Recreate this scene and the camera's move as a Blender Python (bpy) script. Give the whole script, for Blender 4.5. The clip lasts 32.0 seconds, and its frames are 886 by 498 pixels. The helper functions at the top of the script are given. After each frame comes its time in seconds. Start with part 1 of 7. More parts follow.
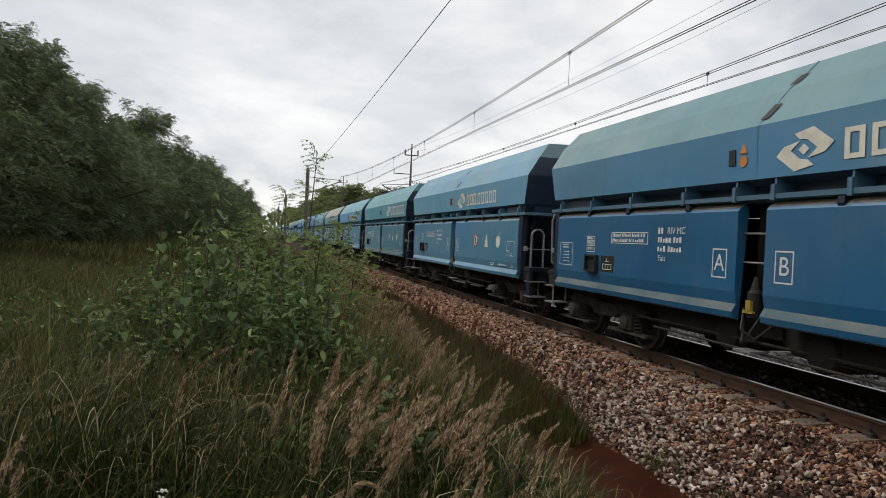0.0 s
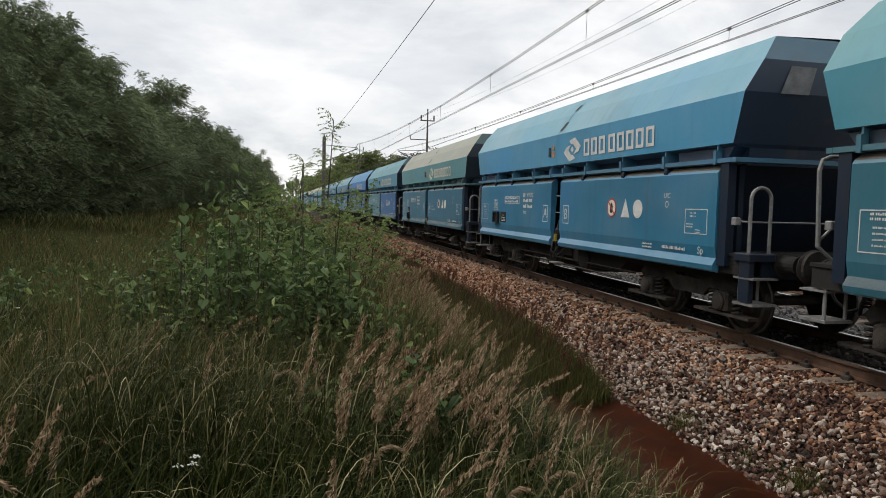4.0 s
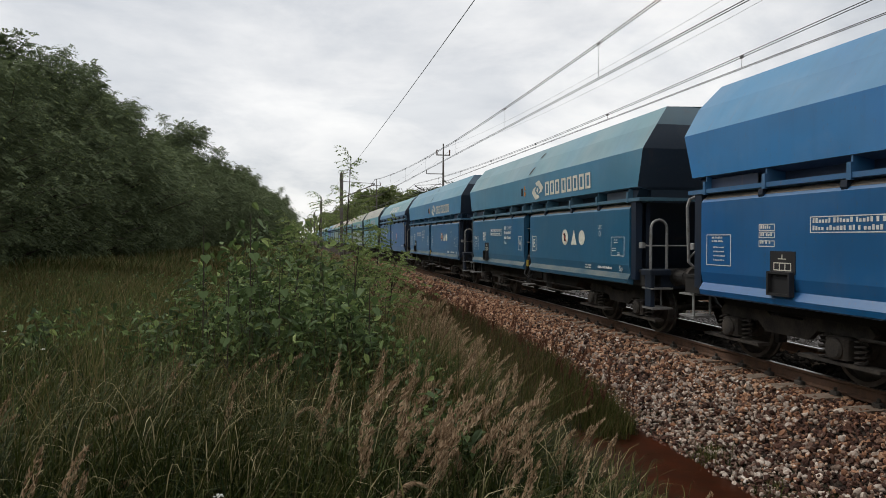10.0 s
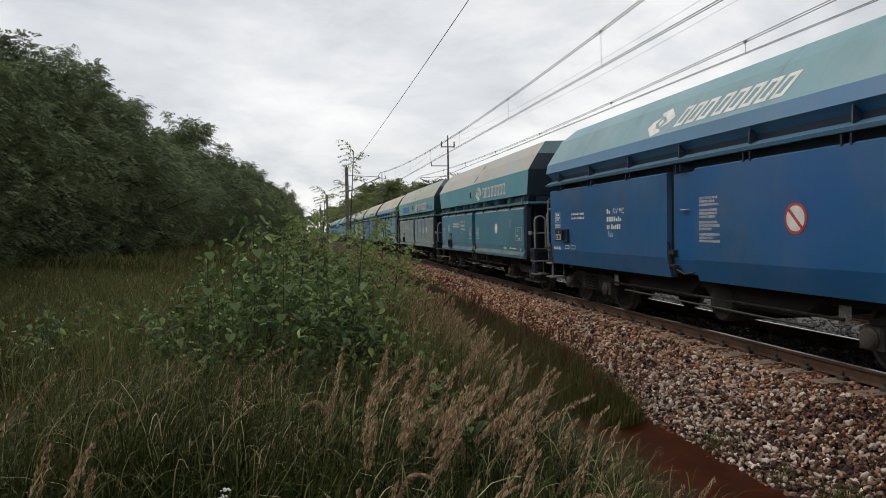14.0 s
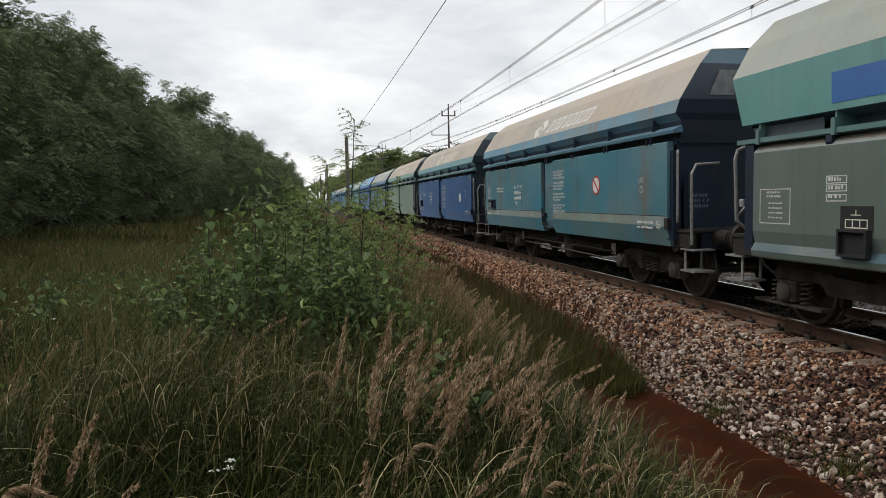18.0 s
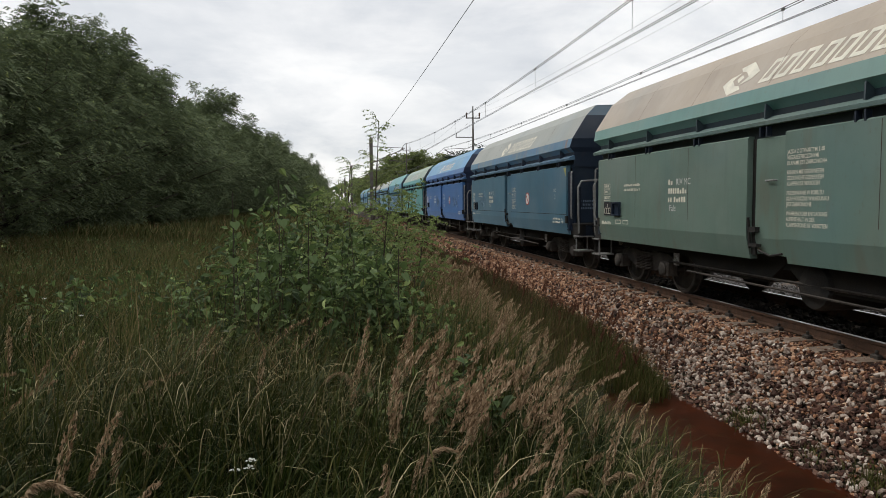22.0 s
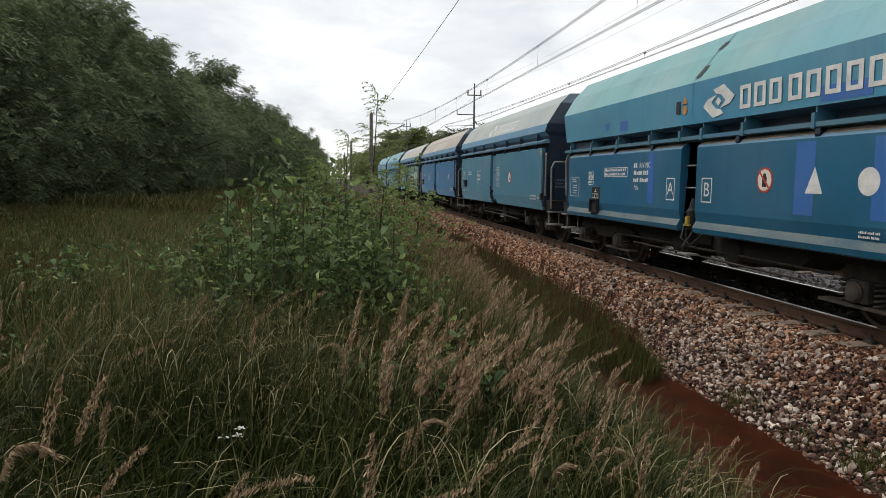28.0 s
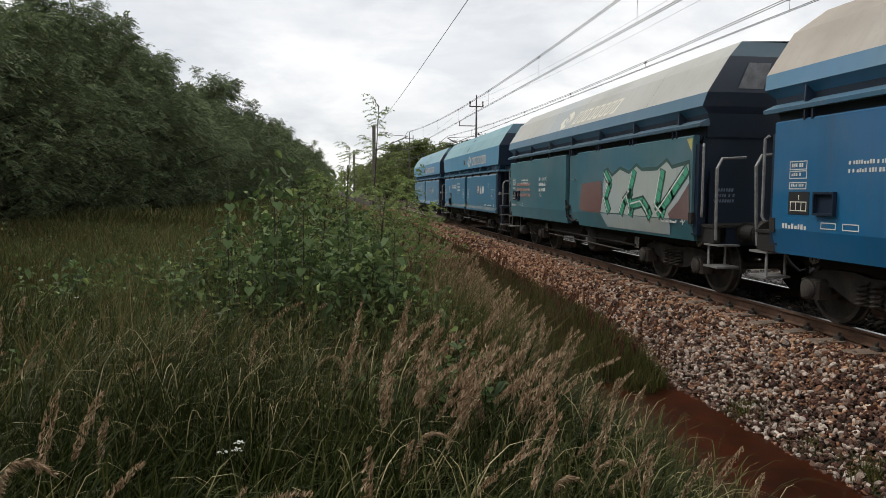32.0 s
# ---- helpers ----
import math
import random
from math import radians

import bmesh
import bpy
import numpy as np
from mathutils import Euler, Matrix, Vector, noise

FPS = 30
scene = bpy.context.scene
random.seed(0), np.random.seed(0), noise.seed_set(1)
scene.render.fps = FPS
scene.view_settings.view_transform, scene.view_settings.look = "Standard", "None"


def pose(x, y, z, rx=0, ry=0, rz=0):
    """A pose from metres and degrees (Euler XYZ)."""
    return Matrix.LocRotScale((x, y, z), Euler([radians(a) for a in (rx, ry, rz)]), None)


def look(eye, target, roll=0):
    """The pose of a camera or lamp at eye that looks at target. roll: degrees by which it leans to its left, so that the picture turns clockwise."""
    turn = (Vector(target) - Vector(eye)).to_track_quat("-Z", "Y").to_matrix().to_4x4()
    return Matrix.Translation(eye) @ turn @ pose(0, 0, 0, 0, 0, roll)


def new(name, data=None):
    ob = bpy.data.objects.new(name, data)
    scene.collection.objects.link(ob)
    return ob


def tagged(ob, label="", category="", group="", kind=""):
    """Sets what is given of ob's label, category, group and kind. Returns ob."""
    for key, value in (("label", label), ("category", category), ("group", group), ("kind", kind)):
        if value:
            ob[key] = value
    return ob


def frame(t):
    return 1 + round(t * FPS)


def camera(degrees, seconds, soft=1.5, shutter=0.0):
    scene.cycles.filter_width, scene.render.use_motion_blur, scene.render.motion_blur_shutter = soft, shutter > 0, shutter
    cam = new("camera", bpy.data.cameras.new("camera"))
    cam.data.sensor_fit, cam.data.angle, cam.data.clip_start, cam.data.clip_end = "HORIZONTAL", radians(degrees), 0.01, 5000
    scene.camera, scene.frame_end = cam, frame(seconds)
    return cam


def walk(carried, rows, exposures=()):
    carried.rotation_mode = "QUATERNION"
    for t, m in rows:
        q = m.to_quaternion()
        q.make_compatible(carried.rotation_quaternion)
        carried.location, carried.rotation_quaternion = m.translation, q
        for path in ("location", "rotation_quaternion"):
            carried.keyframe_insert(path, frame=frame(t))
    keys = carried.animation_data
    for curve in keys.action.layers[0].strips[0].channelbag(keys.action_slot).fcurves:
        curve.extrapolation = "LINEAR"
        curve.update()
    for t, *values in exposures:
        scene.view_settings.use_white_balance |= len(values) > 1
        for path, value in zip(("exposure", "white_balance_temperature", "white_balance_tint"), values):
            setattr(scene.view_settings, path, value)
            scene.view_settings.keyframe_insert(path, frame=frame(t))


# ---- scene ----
# A freight train of coal hopper wagons passes a grassy bank; world: x across the track, y along it, z = 0 at the top of the rails.
EYE = 1.734
cam = camera(66.0, 32.0, soft=0.65, shutter=0.0)
# seconds, offset of the carried camera, yaw, pitch, lean
ROWS = [
    (0, -0.007, -0.011, -0.003, -14.84, -0.80, -2.66),
    (0.5, 0.016, 0.002, 0.005, -14.92, -2.04, -1.22),
    (1, 0.016, -0.015, 0.003, -15.28, -2.61, -2.09),
    (1.5, 0.007, -0.014, 0.003, -15.03, -2.64, -2.27),
    (2, -0.002, -0.026, 0.003, -14.99, -3.13, -1.88),
    (2.5, 0.012, -0.014, 0.006, -15.46, -3.65, -1.04),
    (3, 0.005, -0.025, 0.003, -15.30, -3.38, -1.48),
    (3.5, -0.017, -0.011, 0.001, -14.10, -3.94, -1.85),
    (5.5, -0.015, -0.019, 0.003, -12.54, -2.44, -0.67),
    (6, -0.014, -0.020, -0.006, -13.00, -3.29, -0.17),
    (6.5, -0.019, -0.050, 0.006, -11.99, -2.03, 0.81),
    (7, -0.013, -0.045, 0.009, -12.63, -1.83, 0.30),
    (7.5, -0.024, -0.043, 0.005, -10.60, -1.45, 0.73),
    (8, -0.034, -0.038, 0.004, -10.91, -1.82, 0.32),
    (8.5, -0.042, -0.034, 0.005, -11.08, -1.69, -0.12),
    (9, -0.036, -0.034, 0.009, -11.72, -1.20, 0.30),
    (9.5, -0.032, -0.027, 0.008, -11.62, -0.90, -0.20),
    (10, -0.026, -0.028, 0.005, -11.85, -0.97, -0.13),
    (10.5, -0.032, -0.050, 0.008, -11.30, -1.15, 0.07),
    (11, -0.035, -0.068, 0.013, -11.75, -0.55, 0.34),
    (11.5, -0.016, -0.078, 0.017, -11.90, -0.27, 1.23),
    (12, -0.025, -0.054, 0.006, -12.03, -1.59, 0.28),
    (12.5, -0.015, -0.032, 0.004, -12.16, -1.85, 0.48),
    (13, -0.002, -0.023, 0.002, -11.88, -1.36, 1.59),
    (13.5, -0.003, -0.027, 0.006, -11.71, -2.15, 0.95),
    (14, 0.006, -0.052, 0.009, -11.27, -1.64, 1.01),
    (14.5, 0.001, -0.058, 0.007, -11.41, -1.88, -0.09),
    (16.5, -0.001, 0.003, 0.008, -10.63, -3.68, 1.19),
    (17, 0.009, 0.029, 0.004, -11.57, -4.14, 1.19),
    (17.5, -0.002, 0.010, 0.007, -10.80, -3.95, 0.81),
    (18, -0.005, 0.008, 0.005, -11.18, -4.17, 1.11),
    (18.5, -0.013, -0.001, 0.007, -10.48, -4.24, 0.18),
    (19, -0.021, -0.012, 0.010, -10.69, -4.04, -0.37),
    (19.5, -0.003, -0.014, 0.011, -10.04, -4.13, 0.84),
    (20, 0.006, -0.012, 0.015, -10.86, -4.24, 1.60),
    (20.5, -0.003, 0.016, 0.006, -9.67, -3.79, 0.28),
    (21, 0.008, 0.041, -0.002, -10.46, -4.79, 0.51),
    (21.5, 0.013, 0.036, 0.003, -10.78, -4.81, 0.92),
    (22, -0.001, 0.032, 0.004, -9.26, -3.96, 0.54),
    (22.5, 0.000, 0.042, -0.003, -10.24, -4.74, 0.62),
    (23, 0.000, 0.011, 0.004, -10.11, -4.08, 0.38),
    (23.5, 0.007, 0.043, -0.002, -10.59, -4.59, 0.30),
    (24, 0.011, 0.027, 0.003, -10.17, -4.82, 1.21),
    (24.5, -0.003, 0.034, 0.005, -9.71, -4.35, 0.22),
    (25, -0.011, 0.031, 0.001, -8.98, -5.61, 0.75),
    (25.5, -0.014, 0.026, -0.001, -9.04, -5.65, -0.15),
    (27.5, 0.036, 0.044, -0.018, -9.35, -6.21, 0.23),
    (28, 0.025, 0.064, -0.028, -9.40, -5.82, -0.71),
    (28.5, 0.026, 0.072, -0.029, -9.78, -4.82, -0.12),
    (29, 0.027, 0.076, -0.025, -9.02, -5.37, -0.21),
    (29.5, 0.031, 0.060, -0.021, -8.75, -5.40, 0.55),
    (30, 0.044, 0.047, -0.024, -8.89, -4.89, 0.02),
    (30.5, 0.057, 0.050, -0.013, -9.16, -5.45, 1.65),
    (31, 0.036, 0.022, -0.022, -8.19, -4.65, 1.39),
    (31.5, 0.035, 0.035, -0.016, -8.81, -4.46, 0.42),
    (32, 0.050, 0.075, -0.031, -9.07, -4.88, -0.12),
]
walk(cam, [(t, pose(x, y, EYE + z, 90 + p, 0, w) @ pose(0, 0, 0, 0, 0, -r)) for t, x, y, z, w, p, r in ROWS],
     exposures=[(0.0, -0.10), (2.0, -0.06), (3.0, 0.0), (6.0, 0.0), (8.0, 0.02), (9.0, 0.08), (10.0, -0.11), (14.0, -0.11), (17.0, 0.0), (22.0, -0.04), (23.0, -0.04), (24.0, 0.14), (25.0, 0.02), (26.5, 0.06), (28.0, 0.10), (31.0, 0.10), (32.0, 0.02)])

# ---- light ----
SUN_EL, SUN_AZ = radians(49), radians(-50)     # azimuth from +y towards +x
world = bpy.data.worlds.new("overcast")
scene.world = world
world.use_nodes = True
wn, wl = world.node_tree.nodes, world.node_tree.links
wn.clear()
w_out = wn.new("ShaderNodeOutputWorld")
w_bg = wn.new("ShaderNodeBackground")
w_sky = wn.new("ShaderNodeTexSky")
w_sky.sky_type, w_sky.sun_disc = "NISHITA", False
w_sky.sun_elevation, w_sky.sun_rotation = SUN_EL, SUN_AZ
w_scale = wn.new("ShaderNodeVectorMath")
w_scale.operation = "SCALE"
w_scale.inputs["Scale"].default_value = 0.10
wl.new(w_sky.outputs[0], w_scale.inputs[0])
w_co = wn.new("ShaderNodeTexCoord")
# project the sky dome on a flat cloud deck so that clouds flatten towards the horizon
w_sep = wn.new("ShaderNodeSeparateXYZ")
wl.new(w_co.outputs["Generated"], w_sep.inputs[0])
w_z = wn.new("ShaderNodeMath")
w_z.operation = "MAXIMUM"
w_z.inputs[1].default_value = 0.0
wl.new(w_sep.outputs[2], w_z.inputs[0])
w_za = wn.new("ShaderNodeMath")
w_za.operation = "ADD"
w_za.inputs[1].default_value = 0.30
wl.new(w_z.outputs[0], w_za.inputs[0])
w_div = wn.new("ShaderNodeVectorMath")
w_div.operation = "DIVIDE"
wl.new(w_co.outputs["Generated"], w_div.inputs[0])
wl.new(w_za.outputs[0], w_div.inputs[1])


def cloud_noise(scale, detail, rough, offset):
    m = wn.new("ShaderNodeMapping")
    m.inputs["Location"].default_value = offset
    n = wn.new("ShaderNodeTexNoise")
    n.inputs["Scale"].default_value, n.inputs["Detail"].default_value, n.inputs["Roughness"].default_value = scale, detail, rough
    n.inputs["Distortion"].default_value = 0.35
    wl.new(w_div.outputs[0], m.inputs[0])
    wl.new(m.outputs[0], n.inputs["Vector"])
    return n


def world_ramp(stops):
    r = wn.new("ShaderNodeValToRGB")
    while len(r.color_ramp.elements) < len(stops):
        r.color_ramp.elements.new(0.5)
    for e, (p, c) in zip(r.color_ramp.elements, stops):
        e.position, e.color = p, (*c, 1)
    return r


c_big = cloud_noise(0.95, 7, 0.55, (3.1, 0.4, 0.0))
c_fine = cloud_noise(2.1, 8, 0.6, (0.7, 5.2, 1.0))
r_big = world_ramp([(0.33, (0.75, 0.775, 0.81)), (0.45, (0.96, 0.965, 0.975)), (0.58, (1.14, 1.135, 1.12))])
r_fine = world_ramp([(0.36, (0.86, 0.875, 0.895)), (0.48, (0.985, 0.985, 0.985)), (0.62, (1.09, 1.08, 1.065))])
wl.new(c_big.outputs["Fac"], r_big.inputs[0])
wl.new(c_fine.outputs["Fac"], r_fine.inputs[0])
w_mul = wn.new("ShaderNodeMix")
w_mul.data_type, w_mul.blend_type = "RGBA", "MULTIPLY"
w_mul.inputs[0].default_value = 1.0
wl.new(r_big.outputs[0], w_mul.inputs[6])
wl.new(r_fine.outputs[0], w_mul.inputs[7])
w_mix = wn.new("ShaderNodeMix")
w_mix.data_type = "RGBA"
w_mix.inputs[0].default_value = 0.9
wl.new(w_scale.outputs[0], w_mix.inputs[6])
wl.new(w_mul.outputs[2], w_mix.inputs[7])
wl.new(w_mix.outputs[2], w_bg.inputs[0])
w_bg.inputs["Strength"].default_value = 1.0
wl.new(w_bg.outputs[0], w_out.inputs[0])

sun = new("sun", bpy.data.lights.new("sun", "SUN"))
sun.data.energy, sun.data.angle, sun.data.color = 1.42, radians(12), (1.0, 0.95, 0.87)
sun_way = Vector((math.sin(SUN_AZ) * math.cos(SUN_EL), math.cos(SUN_AZ) * math.cos(SUN_EL), math.sin(SUN_EL)))
sun.matrix_world = look(sun_way * 100, (0, 0, 0))


# ---- materials ----
def mat(name, color, rough=0.7, metal=0.0, vary=0.25, scale=6.0, stretch=(1, 1, 1), tint=None, bump=0.0, bump_scale=60.0,
        island=0.0, obj_random=0.0, spec=0.4, fine=40.0, translucent=0.0):
    """A surface whose base colour wanders at two scales between color and tint, with optional relief."""
    m = bpy.data.materials.new(name)
    m.use_nodes = True
    n, l = m.node_tree.nodes, m.node_tree.links
    b = n["Principled BSDF"]
    b.inputs["Roughness"].default_value, b.inputs["Metallic"].default_value = rough, metal
    b.inputs["Specular IOR Level"].default_value = spec
    tint = tint or tuple(c * 0.55 for c in color)
    co = n.new("ShaderNodeTexCoord")
    mp = n.new("ShaderNodeMapping")
    mp.inputs["Scale"].default_value = stretch
    l.new(co.outputs["Object"], mp.inputs[0])
    n1, n2 = n.new("ShaderNodeTexNoise"), n.new("ShaderNodeTexNoise")
    n1.inputs["Scale"].default_value, n1.inputs["Detail"].default_value = scale, 5
    n2.inputs["Scale"].default_value, n2.inputs["Detail"].default_value = fine, 3
    l.new(mp.outputs[0], n1.inputs["Vector"])
    l.new(mp.outputs[0], n2.inputs["Vector"])
    add = n.new("ShaderNodeMath")
    add.operation = "MULTIPLY_ADD"
    add.inputs[1].default_value = 0.35
    l.new(n2.outputs["Fac"], add.inputs[0])
    l.new(n1.outputs["Fac"], add.inputs[2])
    rng = n.new("ShaderNodeMapRange")
    rng.inputs["From Min"].default_value, rng.inputs["From Max"].default_value = 0.5, 0.86
    rng.inputs["To Min"].default_value, rng.inputs["To Max"].default_value = 0.0, min(1.0, vary * 2.2)
    l.new(add.outputs[0], rng.inputs["Value"])
    mix = n.new("ShaderNodeMix")
    mix.data_type = "RGBA"
    mix.inputs[6].default_value, mix.inputs[7].default_value = (*color, 1), (*tint, 1)
    l.new(rng.outputs[0], mix.inputs[0])
    last = mix.outputs[2]
    for amount, node, socket in ((island, "ShaderNodeNewGeometry", "Random Per Island"), (obj_random, "ShaderNodeObjectInfo", "Random")):
        if amount:
            src = n.new(node)
            hsv = n.new("ShaderNodeHueSaturation")
            mr = n.new("ShaderNodeMapRange")
            mr.inputs["To Min"].default_value, mr.inputs["To Max"].default_value = 1 - amount, 1 + amount
            l.new(src.outputs[socket], mr.inputs["Value"])
            l.new(mr.outputs[0], hsv.inputs["Value"])
            l.new(last, hsv.inputs["Color"])
            last = hsv.outputs[0]
    l.new(last, b.inputs["Base Color"])
    if bump:
        bp, nb = n.new("ShaderNodeBump"), n.new("ShaderNodeTexNoise")
        nb.inputs["Scale"].default_value, nb.inputs["Detail"].default_value = bump_scale, 4
        l.new(co.outputs["Object"], nb.inputs["Vector"])
        bp.inputs["Strength"].default_value, bp.inputs["Distance"].default_value = bump, 0.02
        l.new(nb.outputs["Fac"], bp.inputs["Height"])
        l.new(bp.outputs[0], b.inputs["Normal"])
    if translucent:
        tr, ms = n.new("ShaderNodeBsdfTranslucent"), n.new("ShaderNodeMixShader")
        l.new(last, tr.inputs["Color"])
        ms.inputs[0].default_value = translucent
        l.new(b.outputs[0], ms.inputs[1])
        l.new(tr.outputs[0], ms.inputs[2])
        l.new(ms.outputs[0], n["Material Output"].inputs["Surface"])
    return m


def island_ramp(m, stops):
    """Give every loose piece of a mesh its own colour out of a ramp."""
    n, l = m.node_tree.nodes, m.node_tree.links
    geo, r = n.new("ShaderNodeNewGeometry"), n.new("ShaderNodeValToRGB")
    r.color_ramp.interpolation = "LINEAR"
    while len(r.color_ramp.elements) < len(stops):
        r.color_ramp.elements.new(0.5)
    for e, (p, c) in zip(r.color_ramp.elements, stops):
        e.position, e.color = p, (*c, 1)
    l.new(geo.outputs["Random Per Island"], r.inputs[0])
    b = n["Principled BSDF"]
    old = b.inputs["Base Color"].links[0].from_socket
    mx = n.new("ShaderNodeMix")
    mx.data_type, mx.blend_type = "RGBA", "MULTIPLY"
    mx.inputs[0].default_value = 1.0
    l.new(r.outputs[0], mx.inputs[6])
    l.new(old, mx.inputs[7])
    l.new(mx.outputs[2], b.inputs["Base Color"])
    for k in n:
        if k.type == "BSDF_TRANSLUCENT":
            l.new(mx.outputs[2], k.inputs["Color"])
    return m


PAINTS = {}


def paint(color, fade=0.3, grime=0.35, rough=0.5, rust=0.0):
    """Weathered wagon paint: chalky fading in clouds, dark streaks running down, a little rust dust."""
    if color[2] > color[1] * 1.7:                    # blue paints: purer pigment
        color, fade = (color[0] * 0.39, color[1] * 0.88, color[2] * 0.88), fade * 0.6
    elif color[2] > color[0] * 1.5:                  # teals
        color = (color[0] * 0.72, color[1], color[2])
    color = tuple(min(0.75, c * 1.18) for c in color)
    key = (color, fade, grime, rough, rust)
    if key in PAINTS:
        return PAINTS[key]
    m = bpy.data.materials.new("wagon_paint")
    m.use_nodes = True
    n, l = m.node_tree.nodes, m.node_tree.links
    b = n["Principled BSDF"]
    b.inputs["Roughness"].default_value, b.inputs["Specular IOR Level"].default_value = rough + 0.06, 0.95
    b.inputs["Sheen Weight"].default_value, b.inputs["Sheen Roughness"].default_value, b.inputs["Sheen Tint"].default_value = 0.7, 0.24, (*[0.4 + 0.6 * c / max(color) for c in color], 1)
    co, info = n.new("ShaderNodeTexCoord"), n.new("ShaderNodeObjectInfo")
    off = n.new("ShaderNodeVectorMath")
    off.operation = "MULTIPLY_ADD"
    off.inputs[1].default_value = (37, 37, 37)
    l.new(info.outputs["Random"], off.inputs[0])
    l.new(co.outputs["Object"], off.inputs[2])

    def layer(scale, stretch, lo, hi, top, detail=5):
        mp, t, r = n.new("ShaderNodeMapping"), n.new("ShaderNodeTexNoise"), n.new("ShaderNodeMapRange")
        mp.inputs["Scale"].default_value = stretch
        t.inputs["Scale"].default_value, t.inputs["Detail"].default_value = scale, detail
        r.inputs["From Min"].default_value, r.inputs["From Max"].default_value = lo, hi
        r.inputs["To Max"].default_value = top
        l.new(off.outputs[0], mp.inputs[0])
        l.new(mp.outputs[0], t.inputs["Vector"])
        l.new(t.outputs["Fac"], r.inputs["Value"])
        return r.outputs[0]

    def over(base, fac, color2):
        x = n.new("ShaderNodeMix")
        x.data_type = "RGBA"
        l.new(fac, x.inputs[0])
        if hasattr(base, "links"):
            l.new(base, x.inputs[6])
        else:
            x.inputs[6].default_value = (*base, 1)
        x.inputs[7].default_value = (*color2, 1)
        return x.outputs[2]

    grey = sum(color) / 3
    pale = tuple(min(0.8, 0.68 * c + 0.32 * grey + 0.055) for c in color)
    out = over(color, layer(0.55, (1, 1, 1.3), 0.42, 0.66, min(1.0, fade * 1.25), 4), pale)
    out = over(out, layer(0.75, (1, 0.7, 1.1), 0.50, 0.68, 0.45, 3), tuple(0.62 * c for c in color))
    out = over(out, layer(1.7, (1, 0.9, 1.0), 0.55, 0.75, 0.35, 6), pale)
    out = over(out, layer(3.0, (1, 2.2, 0.18), 0.52, 0.82, grime * 0.6), tuple(0.4 * c + 0.012 for c in color))
    out = over(out, layer(0.38, (1, 1, 1), 0.50, 0.72, 0.55, 3), tuple(min(0.7, c * (0.75, 0.98, 1.28)[k]) for k, c in enumerate(color)))
    out = over(out, layer(26, (1, 1, 0.5), 0.62, 0.80, grime * 0.8, 3), (0.11, 0.075, 0.05))
    out = over(out, layer(2.2, (1, 4.0, 0.10), 0.63, 0.80, grime * 0.75), (0.16, 0.078, 0.04))
    if rust:
        out = over(out, layer(1.1, (1, 2.6, 0.55), 0.58, 0.66, rust, 6), (0.17, 0.075, 0.035))
        out = over(out, layer(0.8, (1, 1.6, 0.9), 0.50, 0.66, rust * 0.8, 4), (0.16, 0.165, 0.12))
    l.new(out, b.inputs["Base Color"])
    bp, nb = n.new("ShaderNodeBump"), n.new("ShaderNodeTexNoise")
    nb.inputs["Scale"].default_value = 1.4
    l.new(off.outputs[0], nb.inputs["Vector"])
    bp.inputs["Strength"].default_value, bp.inputs["Distance"].default_value = 0.25, 0.03
    l.new(nb.outputs["Fac"], bp.inputs["Height"])
    l.new(bp.outputs[0], b.inputs["Normal"])
    PAINTS[key] = m
    return m


BLACK = mat("grimy_black_steel", (0.012, 0.012, 0.012), 0.75, vary=0.4, tint=(0.024, 0.020, 0.016), scale=4, bump=0.2)
DARKBLUE = mat("dark_blue_end_paint", (0.007, 0.018, 0.040), 0.5, vary=0.3, tint=(0.02, 0.022, 0.026), scale=2)
UNDER = mat("brake_dust_steel", (0.019, 0.017, 0.016), 0.75, vary=0.5, tint=(0.060, 0.050, 0.041), scale=5, bump=0.3)
STEEL = mat("worn_rail_steel", (0.42, 0.42, 0.42), 0.28, metal=0.9, vary=0.2, tint=(0.25, 0.2, 0.17), scale=8)
TREAD = mat("worn_wheel_tread", (0.16, 0.155, 0.15), 0.42, metal=0.7, vary=0.4, tint=(0.07, 0.06, 0.05), scale=8)
RUST = mat("rusty_rail_side", (0.085, 0.05, 0.034), 0.9, vary=0.4, tint=(0.14, 0.075, 0.045), scale=9, bump=0.3)
PIPE = mat("scuffed_galvanised_pipe", (0.30, 0.305, 0.305), 0.5, metal=0.3, vary=0.4, tint=(0.2, 0.19, 0.18), scale=14)
WHITE = mat("stencilled_white_paint", (0.72, 0.71, 0.68), 0.6, vary=0.3, tint=(0.45, 0.46, 0.46), scale=6)
CREAM = mat("stencilled_cream_paint", (0.76, 0.73, 0.62), 0.6, vary=0.3, tint=(0.52, 0.50, 0.43), scale=6)
RED = mat("warning_red_paint", (0.5, 0.06, 0.04), 0.55, vary=0.25, scale=6)
ORANGE = mat("warning_orange_paint", (0.62, 0.25, 0.06), 0.55, vary=0.25, scale=6)
YELLOW = mat("valve_yellow_paint", (0.36, 0.26, 0.04), 0.5, vary=0.25, scale=9)
GRAPHITE = mat("black_stencil_paint", (0.02, 0.02, 0.022), 0.6, vary=0.2, scale=6)
HOSE = mat("black_rubber_hose", (0.018, 0.018, 0.018), 0.55, vary=0.2, scale=6)
CONCRETE = mat("weathered_sleeper", (0.24, 0.19, 0.15), 0.9, vary=0.4, tint=(0.12, 0.08, 0.055), scale=5, bump=0.4, obj_random=0.12)
